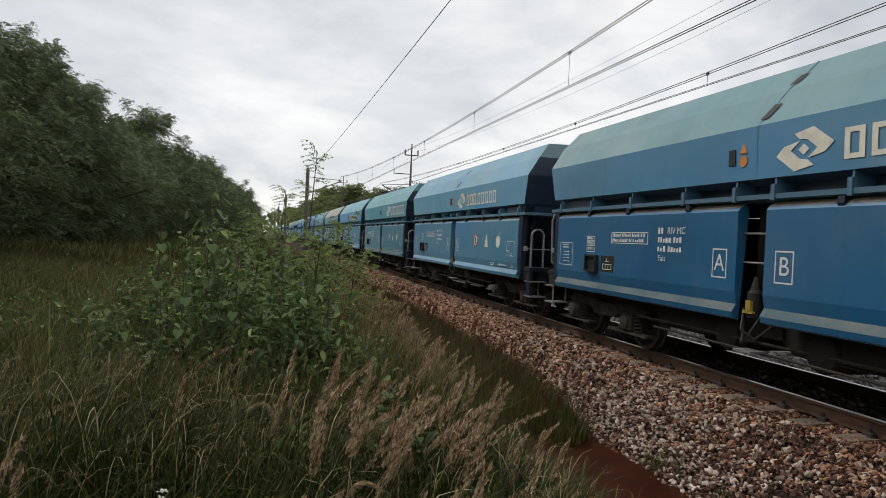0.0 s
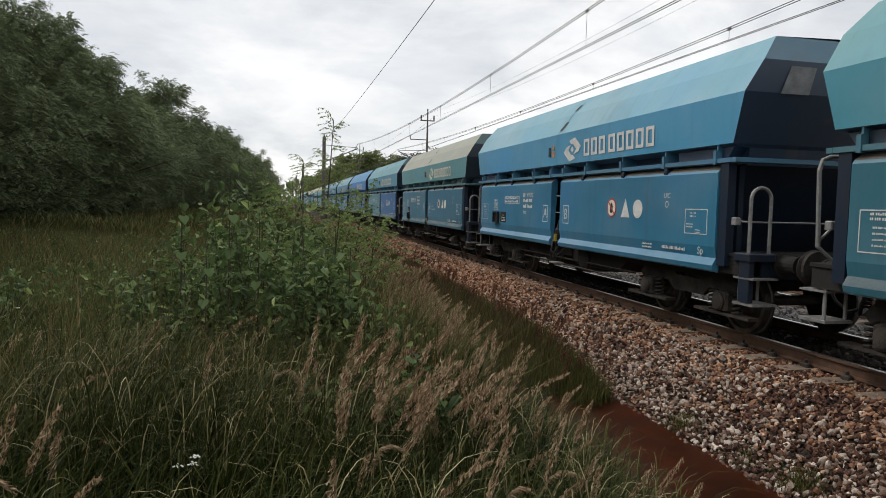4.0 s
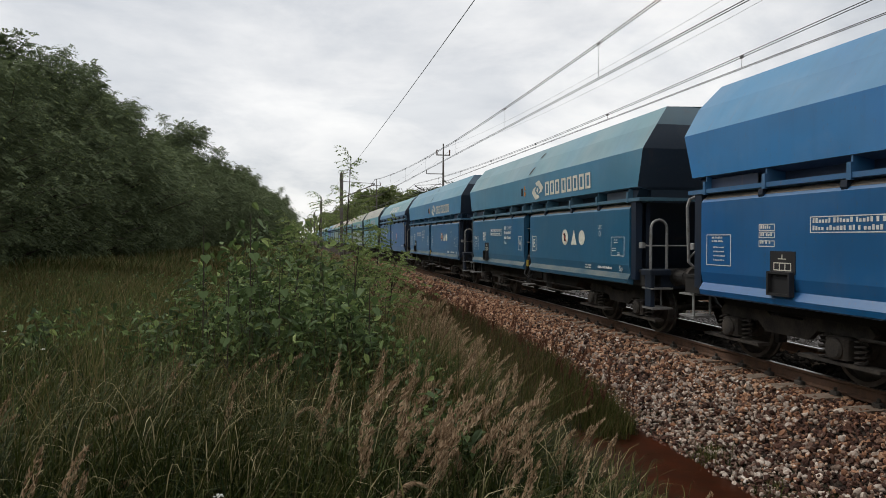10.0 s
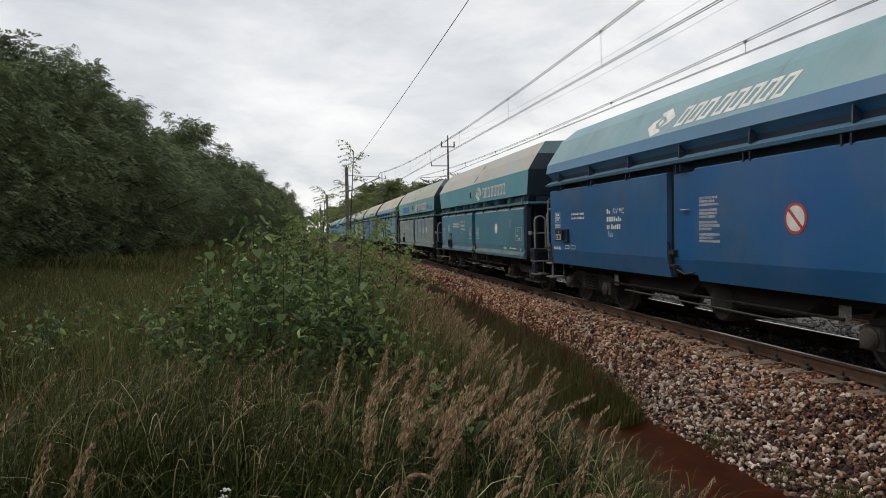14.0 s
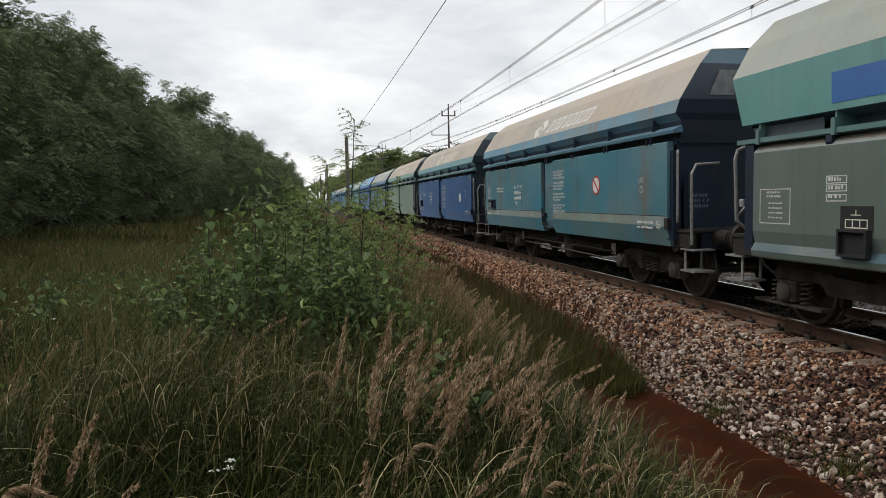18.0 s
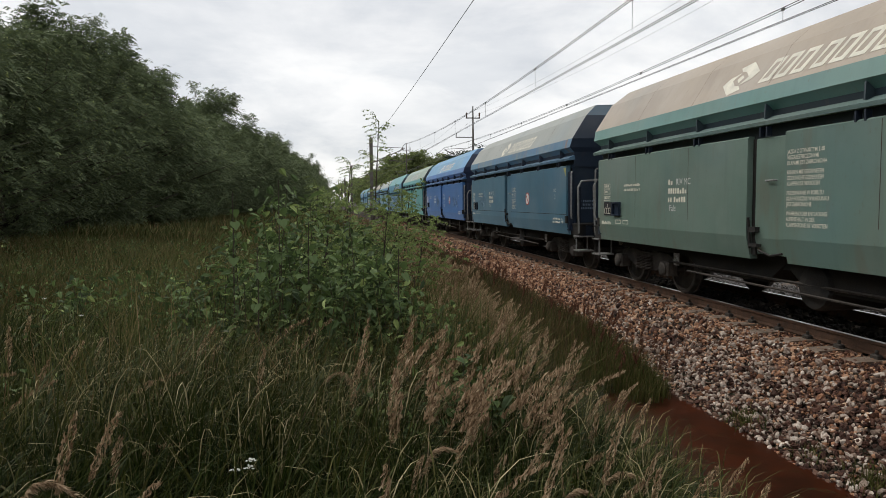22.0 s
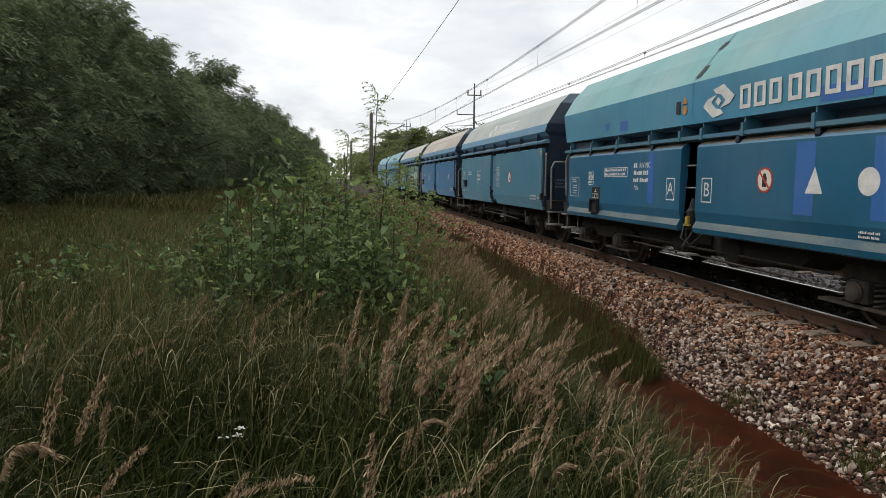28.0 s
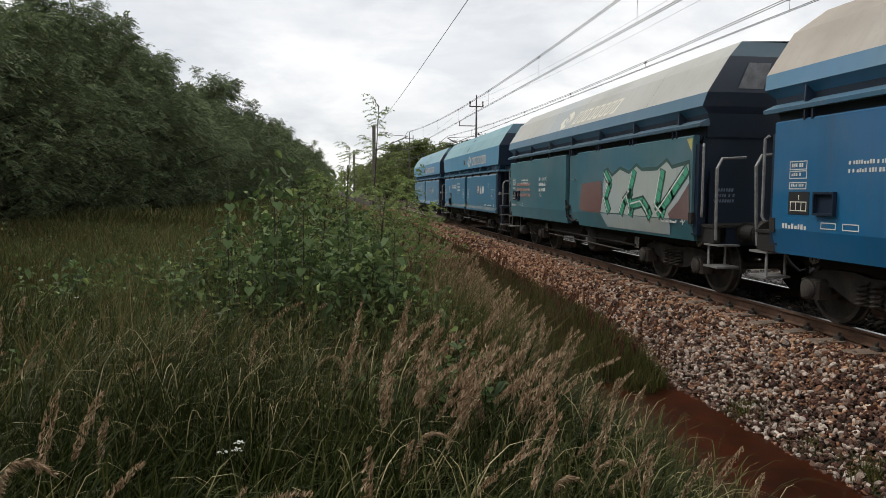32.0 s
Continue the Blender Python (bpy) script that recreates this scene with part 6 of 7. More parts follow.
def make_tree(seed, height, spread, leaf, count, material, low=0.08, long=2.2, feathery=False):
    """Trunk with limbs, and a crown of leaf sprays hung along the limbs with gaps between."""
    r = np.random.default_rng(seed)
    s = Shape()
    lean = r.normal(0, 0.04, 2)
    top = Vector((lean[0] * height, lean[1] * height, height * 0.86))
    s.tube([Vector((0, 0, -0.3)), top * 0.35 + Vector((r.normal(0, 0.1), r.normal(0, 0.1), 0)), top * 0.7, top], 0.02 * height, 8, 0.03)
    clumps = []
    for k in range(34):
        u = low + (1 - low) * (k + r.uniform(0, 1)) / 34
        a = k * 2.4 + r.uniform(-0.5, 0.5)
        reach = spread * (0.55 + 0.75 * math.sin(math.pi * min(1, 0.15 + u * 0.8)) ** 0.8) * r.uniform(0.6, 1.12) * (1.0 if u < 0.8 else 0.8)
        if feathery:
            reach *= float(np.interp(u, [0.08, 0.4, 0.6, 1.0], [0.55, 1.0, 1.05, 0.85])) * (1.18 if k % 5 == 0 else 0.96)
        p0 = top * (u * 0.95)
        p1 = p0 + Vector((math.cos(a) * reach * 0.55, math.sin(a) * reach * 0.55, reach * 0.18))
        p2 = p0 + Vector((math.cos(a) * reach, math.sin(a) * reach, reach * 0.32 + r.uniform(-0.3, 0.5)))
        s.tube([p0, p1, p2], 0.012 * height * (1.1 - u), 5, 0.012)
        for j in range(7):
            v = 0.30 + 0.78 * j / 6
            q = p0.lerp(p1, min(1, v * 2)) if v < 0.5 else p1.lerp(p2, v * 2 - 1)
            clumps.append((q.x + r.normal(0, 0.28), q.y + r.normal(0, 0.28), q.z + r.normal(0, 0.28), r.uniform(0.22, 0.46) * spread / 3.0))
    for k in range(9):
        clumps.append((top.x + r.normal(0, 0.5), top.y + r.normal(0, 0.5), top.z + r.uniform(-0.4, height * 0.08), 0.4))
    if feathery:
        for k in range(22):
            a, d = k * 2.4, spread * r.uniform(0.1, 0.85)
            p0 = Vector((top.x + math.cos(a) * d, top.y + math.sin(a) * d, height * r.uniform(0.70, 0.86) - 0.25 * d))
            p1 = p0 + Vector((math.cos(a) * 0.35, math.sin(a) * 0.35, r.uniform(0.8, 1.9)))
            s.tube([p0, p0.lerp(p1, 0.5), p1], 0.02, 4, 0.006)
            clumps += [(*p0.lerp(p1, v), 0.20) for v in (0.4, 0.7, 0.9, 1.0)]
    c = np.array(clumps)
    if feathery:
        pick = r.integers(0, len(c), count)
        pts = c[pick, :3] + r.normal(size=(count, 3)) * c[pick, 3:4] * np.array([1, 1, 0.6])
        pts[:, 2] = np.maximum(pts[:, 2], 0.25)
        out = pts - np.array([0, 0, 1.0]) * pts[:, 2:3] - np.array([lean[0], lean[1], 0]) * pts[:, 2:3]
        out /= np.linalg.norm(out, axis=1)[:, None] + 0.3
        leaves = fronds(pts, out, leaf, r)
        return s.mesh("trunk", BARK, True), bulk_mesh("crown", leaves, len(leaves), [(0, 1, 2, 3)], material)
    pick = r.integers(0, len(c), count)
    off = r.normal(size=(count, 3)) * c[pick, 3:4] * np.array([1, 1, 0.34])
    pts = c[pick, :3] + off
    pts[:, 2] = np.maximum(pts[:, 2], 0.15)
    return s.mesh("trunk", BARK, True), bulk_mesh("crown", leaf_cards(pts, leaf, r, 0.55, long), count, LEAF_F, material)


TREE_H = (9.4, 8.4, 10.6, 7.8, 8.9)
TREES = [make_tree(40 + k, h, sp, 0.34, 9000, LEAFTREE, feathery=True) for k, (h, sp) in enumerate(zip(TREE_H, (3.0, 3.2, 2.9, 2.8, 3.4)))]
FARTREES = [make_tree(60 + k, h, sp, 0.20, 11000, LEAFFAR) for k, (h, sp) in enumerate([(9.5, 3.6), (7.8, 3.8), (11.0, 3.4)])]
PINES = [make_tree(80 + k, h, sp, 0.16, 9000, LEAFPINE, 0.5) for k, (h, sp) in enumerate([(13.0, 3.2), (11.5, 3.0)])]


def plant(kind, meshes, x, y, label, group, scale=1.0, turn=0.0):
    t = thing(kind, label, "tree", group)
    t.matrix_basis = Matrix.Translation((x, y, float(ground_height(x, y)))) @ pose(0, 0, 0, 0, 0, turn) @ Matrix.Diagonal((scale, scale, scale * 1.0, 1))
    part("trunk", meshes[0], None, t)
    part("crown", meshes[1], None, t)
    return t


tr = random.Random(5)
y = 12.0
k = 0
EDGE_Y = [10, 26, 31, 38, 45, 53, 62, 74, 90, 120, 170, 235]
EDGE_TOP = [7.1, 7.3, 8.05, 8.45, 7.85, 8.25, 8.8, 9.3, 10.4, 10.8, 10.7, 10.6]
while y < 235:
    front = float(np.interp(y, [0, 60, 95, 120, 150, 235], [-10.3, -10.3, -9.6, -8.4, -6.6, -4.6]))
    top = float(np.interp(y, EDGE_Y, EDGE_TOP))
    for row, x in ((0, front), (1, front - 4.2)):
        pick = (k * 3 + row * 2) % 5
        sc = top * tr.uniform(0.80, 1.06) * (1.0 if row == 0 else 1.12) / TREE_H[pick]
        plant("acacia_tree", TREES[pick], x + tr.uniform(-0.8, 0.6), y + tr.uniform(-0.7, 0.7) + row * 1.5, "dark green acacia tree in a dense wood edge", "trees of the wood edge", sc, tr.uniform(0, 360))
    y += 2.6 if y < 80 else 3.8
    k += 1
for y, h, x in ((30.5, 9.6, -11.0), (37.5, 10.2, -11.2), (66.5, 12.4, -10.4)):
    plant("acacia_tree", TREES[2], x, y, "slender acacia rising over the wood edge", "trees of the wood edge", h / TREE_H[2], 15 * y)
for k in range(96):
    y = 74 + k * 3.2 + tr.uniform(-1.5, 1.5)
    plant("birch_tree", FARTREES[k % 3], 16.0 + abs(tr.gauss(0, 1)) * 6 + max(0, 130 - y) * 0.10, y, "light green broadleaf tree in the distance", "trees beyond the tracks", tr.uniform(0.62, 1.0) * float(np.interp(y, [74, 105, 135, 200], [0.55, 0.75, 1.25, 1.55])), tr.uniform(0, 360))
for x, y, sc, k in ((18.2, 98, 0.80, 0), (20.2, 100, 0.90, 1), (22.4, 101, 0.98, 1), (21.5, 62, 0.78, 1)):
    plant("pine_tree", PINES[k], x, y, "dark pine with a ragged flat crown", "pines beyond the tracks", sc, 40 * x)
for k in range(6):
    plant("acacia_tree", TREES[k % 5], -11.0 - 2.5 * (k % 2), -16 + 4.2 * k, "dark green acacia tree in a dense wood edge", "trees of the wood edge", 0.85, 70 * k)
wr = np.random.default_rng(12)
n = 5200
wx, wy2 = wr.uniform(-160, 190, n), wr.uniform(330, 520, n)
wz = wr.uniform(0, 1, n) ** 0.7 * (9 + 3.5 * np.sin(wx / 13) + 2 * np.sin(wx / 5.1))
far_wood = bulk_mesh("far_wood", leaf_cards(np.stack([wx, wy2, wz + 0.5], -1), 2.6, wr), n, LEAF_F, LEAFFAR)
tagged(new("far_wood", far_wood), "hazy line of distant woodland", "wood", kind="stuff")


# ---- grasses ----
def blades(x, y, height, width, bend, r, base=None, wind=(0.35, -0.1)):
    """Bent grass blades: two at the foot, two at the middle, one tip."""
    n = len(x)
    z = ground_height(x, y) if base is None else base
    a = r.uniform(0, 2 * math.pi, n)
    lean = np.stack([np.cos(a) * bend + wind[0] * bend, np.sin(a) * bend + wind[1] * bend], -1)
    sa = a + r.normal(0, 0.6, n) + math.pi / 2
    sx, sy = np.cos(sa) * width / 2, np.sin(sa) * width / 2
    h = height
    f = np.stack([x, y, z - 0.03], -1)
    m = np.stack([x + lean[:, 0] * h * 0.28, y + lean[:, 1] * h * 0.28, z + h * 0.58], -1)
    t = np.stack([x + lean[:, 0] * h, y + lean[:, 1] * h, z + h * np.sqrt(np.maximum(0.08, 1 - 0.55 * (lean ** 2).sum(-1)))], -1)
    s = np.stack([sx, sy, np.zeros(n)], -1)
    return np.stack([f - s, f + s, m + s * 0.8, m - s * 0.8, t], 1)


BLADE_F = [(0, 1, 2, 3), (3, 2, 4)]


def field(n, x0, x1, y0, y1, power, r):
    """Places thinning out with distance along y."""
    y = y0 + (y1 - y0) * r.uniform(0, 1, n) ** power
    return r.uniform(x0, x1, n), y


gr = np.random.default_rng(21)
def stuff(name, mesh, label, category):
    return tagged(new(name, mesh), label, category, kind="stuff")


def clumped(x, y, r, k=0.5):
    """Pull places towards tussocks."""
    cx, cy = np.round(x / 0.32), np.round(y / 0.32)
    jx = np.sin(cx * 12.9898 + cy * 78.233) * 0.12
    jy = np.cos(cx * 39.3 + cy * 11.7) * 0.12
    return x + (cx * 0.32 + jx - x) * k, y + (cy * 0.32 + jy - y) * k


# meadow, near, middle and far
x, y = field(5000, -1.9, 1.2, 4.0, 8.0, 1.0, gr)
h = gr.uniform(0.6, 1.3, 5000)
stuff("tall_grass", bulk_mesh("tall_grass", blades(x, y, h, gr.uniform(0.005, 0.010, 5000), gr.uniform(0.1, 0.5, 5000), gr), 5000, BLADE_F, ROUGHGRASS), "tall grass grown up through the thicket", "grass")
x, y = gr.uniform(-9, 0.8, 2600), 4.2 + 18 * gr.uniform(0, 1, 2600) ** 1.3
h = gr.uniform(0.2, 0.6, 2600)
herb = np.stack([x, y, ground_height(x, y) + h], -1)
herb = np.concatenate([herb + gr.normal(0, 0.07, herb.shape) * np.array([1, 1, 0.8]) for k in range(6)])
x, y = field(60000, -4.6, 1.75, 1.25, 7.5, 1.2, gr)
x, y = clumped(x, y, gr, 0.62)
h = np.interp(y, [1.2, 2.4, 3.6, 7], [0.40, 0.48, 0.60, 0.55]) + 0.08 * wave(x, y, 0.8) + gr.uniform(-0.2, 0.24, len(x))
h = h * np.interp(x, [1.2, 1.75], [1.0, 0.6])
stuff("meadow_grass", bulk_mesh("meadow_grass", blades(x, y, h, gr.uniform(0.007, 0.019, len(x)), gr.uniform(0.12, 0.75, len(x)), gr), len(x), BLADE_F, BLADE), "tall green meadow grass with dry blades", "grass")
x, y = field(80000, -11.5, 2.2, 7.2, 30, 1.4, gr)
x, y = clumped(x, y, gr, 0.4)
h = 0.50 + 0.12 * wave(x, y, 1.4) + gr.uniform(-0.16, 0.25, len(x))
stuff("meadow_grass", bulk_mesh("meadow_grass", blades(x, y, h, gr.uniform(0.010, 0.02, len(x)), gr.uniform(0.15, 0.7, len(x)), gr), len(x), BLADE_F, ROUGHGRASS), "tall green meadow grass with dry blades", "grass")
x, y = field(42000, -14, 3.2, 25, 110, 1.5, gr)
h = 0.55 + 0.15 * wave(x, y, 2.4) + gr.uniform(-0.2, 0.35, len(x))
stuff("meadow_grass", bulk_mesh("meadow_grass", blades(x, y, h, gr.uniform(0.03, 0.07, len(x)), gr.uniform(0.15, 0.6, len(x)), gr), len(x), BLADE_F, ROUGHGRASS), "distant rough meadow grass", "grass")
x, y = np.concatenate([gr.uniform(-11, 2.4, 17000), gr.uniform(-11, -4.5, 9000)]), np.concatenate([gr.uniform(-16, 1.3, 17000), gr.uniform(1.2, 7.4, 9000)])
n = len(x)
stuff("meadow_grass", bulk_mesh("meadow_grass", blades(x, y, gr.uniform(0.3, 0.6, n), gr.uniform(0.014, 0.03, n), gr.uniform(0.2, 0.8, n), gr), n, BLADE_F, BLADE), "tall green meadow grass round the standpoint", "grass")
gs = np.random.default_rng(77)
x, y = clumped(np.append(gs.uniform(-5.5, 2.25, 42000), gs.uniform(2.2, 3.25, 6500)), np.append(gs.uniform(-5.0, 1.45, 42000), gs.uniform(-5.0, 1.8, 6500)), gs, 0.5)
n = len(x)
h = gs.uniform(0.3, 0.62, n) * np.interp(x, [1.2, 2.2], [1.0, 0.5])
stuff("meadow_grass", bulk_mesh("meadow_grass", blades(x, y, h, gs.uniform(0.009, 0.02, n), gs.uniform(0.15, 0.75, n), gs), n, BLADE_F, BLADE), "tall green meadow grass beside the ditch", "grass")
x, y = gr.uniform(13.6, 34, 9000), gr.uniform(30, 160, 9000)
stuff("verge_grass", bulk_mesh("verge_grass", blades(x, y, gr.uniform(0.3, 0.8, 9000), gr.uniform(0.05, 0.1, 9000), gr.uniform(0.1, 0.5, 9000), gr), 9000, BLADE_F, LEAFFAR), "rough green verge beyond the tracks", "grass")


def arcs(x, y, height, reach, width, r, base=None):
    """Long blades that rise, arch over and hang: four steps each."""
    n = len(x)
    z = ground_height(x, y) if base is None else base
    a = r.normal(0.1, 1.1, n)
    d = np.stack([np.cos(a), np.sin(a)], -1)
    w = np.stack([-np.sin(a), np.cos(a), 0 * a], -1) * width[:, None] / 2
    steps = 7
    rows = []
    for k in range(steps + 1):
        s = k / steps
        u, v, t = s ** 2.0, math.sin(s * 1.95) / 1.0, (1 - s ** 3)
        p = np.concatenate([np.stack([x, y], -1) + d * (reach * u)[:, None], (z + height * v)[:, None]], 1)
        rows += [p - w * t, p + w * t] if k < steps else [p]
    return np.stack(rows, 1)


ARC_F = [(2 * k, 2 * k + 1, 2 * k + 3, 2 * k + 2) for k in range(6)] + [(12, 13, 14)]
x, y = field(6800, -4.2, 1.6, 1.4, 8.0, 1.0, gr)
n = len(x)
stuff("arching_grass", bulk_mesh("arching_grass", arcs(x, y, gr.uniform(0.35, 0.72, n), gr.uniform(0.15, 0.5, n), gr.uniform(0.004, 0.0085, n), gr), n, ARC_F, DRYBLADE), "long arching half-dry grass blades", "grass")
x, y = gr.uniform(-1.7, 0.45, 1900), gr.uniform(3.3, 4.9, 1900)
n = len(x)
stuff("arching_grass", bulk_mesh("arching_grass", arcs(x, y, gr.uniform(0.6, 1.0, n) * np.interp(x, [-1.7, -1.0, 0.45], [0.75, 1.0, 0.85]), gr.uniform(0.2, 0.65, n), gr.uniform(0.004, 0.0085, n), gr), n, ARC_F, DRYBLADE), "tall arching grass before the thicket", "grass")
x, y = gr.uniform(0.2, 2.15, 2200), gr.uniform(1.9, 4.6, 2200)
n = len(x)
stuff("arching_grass", bulk_mesh("arching_grass", arcs(x, y, gr.uniform(0.25, 0.62, n), gr.uniform(0.12, 0.45, n), gr.uniform(0.004, 0.008, n), gr), n, ARC_F, DRYBLADE), "arching yellow-green grass among the reeds", "grass")
x, y = gr.uniform(1.5, 3.15, 9000), 2.0 + 14 * gr.uniform(0, 1, 9000) ** 1.3
stuff("bank_grass", bulk_mesh("bank_grass", blades(x, y, gr.uniform(0.10, 0.32, 9000), gr.uniform(0.005, 0.010, 9000), gr.uniform(0.2, 0.8, 9000), gr), 9000, BLADE_F, DITCHGRASS), "short dull grass on the ditch bank", "grass")
# ditch grass, fine and dense
x, y = field(42000, 3.15, 4.85, 8.3, 42, 1.7, gr)
edge = 4.55 + 0.12 * np.sin(y * 1.1) - 0.10 * np.exp(-((y - 8.5) / 0.7) ** 2)
x = np.minimum(x, edge - np.abs(gr.normal(0, 0.06, len(x))))
keep = y > 8.15 + 0.55 * np.abs(x - 4.25) + 0.2 * np.sin(x * 9) + 0.3 * np.abs(gr.normal(0, 1, len(x)))
x, y = x[keep], y[keep]
h = gr.uniform(0.25, 0.62, len(x)) * np.interp(x, [3.2, 4.3, 4.6], [1, 1, 0.7]) * np.interp(y, [8.2, 8.6, 9.6], [0.55, 0.8, 1.0]) * gr.uniform(0.75, 1.1, len(x))
wide = np.interp(y, [8, 16, 42], [0.006, 0.012, 0.03]) * gr.uniform(0.7, 1.3, len(x))
green = gr.uniform(0, 1, len(x)) < np.interp(y + 1.2 * (4.4 - x), [9.2, 11.5, 16], [0.95, 0.35, 0.12])
for some, material, label in ((green, DITCHGREEN, "dense green grass choking the ditch"), (~green, DITCHGRASS, "dense brownish grass choking the ditch")):
    b = blades(x[some], y[some], h[some], wide[some], gr.uniform(0.08, 0.45, some.sum()), gr)
    stuff("ditch_grass", bulk_mesh("ditch_grass", b, len(b), BLADE_F, material), label, "grass")


def reed(x, y, height, r, lean=0.35, full=1.0):
    """Stalks and feathery brown plumes of bush grass; returns stalk blades and plume flecks."""
    n = len(x)
    z = ground_height(x, y)
    a = r.normal(0.35, 0.8, n)
    ln = np.stack([np.cos(a), np.sin(a) * 0.6], -1) * (lean * r.uniform(0.1, 1.0, n))[:, None]
    base = np.stack([x, y, z], -1)

    def along(u):
        return base + np.concatenate([ln * (height * u ** 2.6)[:, None], (height * (u - 0.55 * (ln ** 2).sum(-1) * u ** 4))[:, None]], 1)

    wdt = np.stack([np.cos(a + 1.57), np.sin(a + 1.57), np.zeros(n)], -1) * 0.0022
    p0, p1, p2 = along(np.zeros(n)), along(np.full(n, 0.55)), along(np.full(n, 0.98))
    stalk = np.stack([p0 - wdt, p0 + wdt, p1 + wdt, p1 - wdt, p2], 1)
    per = 150
    u = r.uniform(0.74, 1.05, (per, n))
    c = np.concatenate([along(u[k]) for k in range(per)])
    uu = u.ravel()
    wide = 0.018 * full * np.sin(np.pi * np.clip((uu - 0.73) / 0.33, 0.05, 1)) ** 0.7
    d = r.normal(size=(len(c), 3)) * 0.30 + np.array([0.35, 0, 0.9])
    d /= np.linalg.norm(d, axis=1)[:, None]
    q = r.normal(size=(len(c), 3))
    q[:, 2] *= 0.5
    q /= np.linalg.norm(q, axis=1)[:, None]
    c = c + q * (wide * r.uniform(0.3, 1.0, len(c)))[:, None]
    ln2 = (r.uniform(0.012, 0.026, len(c)))[:, None]
    fleck = np.stack([c - d * ln2 * 0.5, c + q * 0.0078 * full, c + d * ln2 * full], 1)
    return stalk, fleck


x, y = field(320, 0.0, 1.0, 2.2, 9.5, 0.66, gr)
x = np.interp(y, [2.2, 3.5, 6, 9.5], [0.10, 0.30, 0.65, 0.95]) + x ** 0.8 * np.interp(y, [2.2, 3.5, 6, 9.5], [1.75, 1.45, 1.10, 1.0])
x, y = clumped(x, y, gr, 0.35)
h = gr.uniform(0.52, 0.98, len(x)) * np.interp(x - np.interp(y, [2.2, 6, 9.5], [1.5, 1.7, 1.95]), [-0.5, 0.0, 0.2], [1.0, 0.85, 0.75])
st, fl = reed(x, y, h, gr, 0.48, 0.95)
stuff("reed_stalks", bulk_mesh("reed_stalks", st, len(st), BLADE_F, STRAW), "dry straw-coloured stalks of tall bush grass", "reed")
stuff("reed_plumes", bulk_mesh("reed_plumes", fl, len(fl), [(0, 1, 2)], STRAW), "feathery brown seed plumes of tall bush grass", "reed")
x, y = gr.uniform(0.22, 1.0, 30), gr.uniform(3.0, 4.5, 30)
st, fl = reed(x, y, gr.uniform(0.72, 1.02, 30), gr, 0.55, 1.45)
stuff("reed_stalks", bulk_mesh("reed_stalks", st, len(st), BLADE_F, STRAW), "tall dry stalks beside the thicket", "reed")
stuff("reed_plumes", bulk_mesh("reed_plumes", fl, len(fl), [(0, 1, 2)], STRAW), "full pinkish brown plumes beside the thicket", "reed")
x, y = field(420, 0.0, 1.0, 8.9, 26, 1.4, gr)
x = 3.7 + 1.0 * x ** 0.6
st, fl = reed(x, y, gr.uniform(0.35, 0.72, len(x)), gr, 0.25)
fl = fl[::3, :1] + (fl[::3] - fl[::3, :1]) * 1.3
stuff("rusty_seed_grass", bulk_mesh("rusty_seed_grass", st, len(st), BLADE_F, RUSTSEED), "thin rusty stalks over the ditch grass", "grass")
stuff("rusty_seed_heads", bulk_mesh("rusty_seed_heads", fl, len(fl), [(0, 1, 2)], RUSTSEED), "fine rust-brown seed heads over the ditch grass", "grass")
x, y = field(900, 0.0, 1.0, 8.5, 60, 1.6, gr)
x = 0.95 + x * np.interp(y, [8.5, 16, 40], [1.05, 1.5, 2.2])
h = gr.uniform(0.6, 0.95, len(x))
st, fl = reed(x, y, h, gr)
fl = fl[::3, :1] + (fl[::3] - fl[::3, :1]) * 2.4
stuff("reed_plumes", bulk_mesh("reed_plumes", fl, len(fl), [(0, 1, 2)], STRAW), "distant feathery brown plumes", "reed")
x, y = np.concatenate([gr.uniform(-3.4, 0.7, 62), gr.uniform(-1.2, 0.55, 12)]), np.concatenate([gr.uniform(1.9, 6.5, 62), gr.uniform(3.7, 5.0, 12)])
st, fl = reed(x, y, np.concatenate([gr.uniform(0.55, 0.9, 62), gr.uniform(0.7, 1.05, 12)]), gr, 0.8)
stuff("reed_stalks", bulk_mesh("reed_stalks", st, len(st), BLADE_F, STRAW), "scattered dry stalks in the meadow", "reed")
stuff("reed_plumes", bulk_mesh("reed_plumes", fl, len(fl), [(0, 1, 2)], STRAW), "scattered brown plumes in the meadow", "reed")


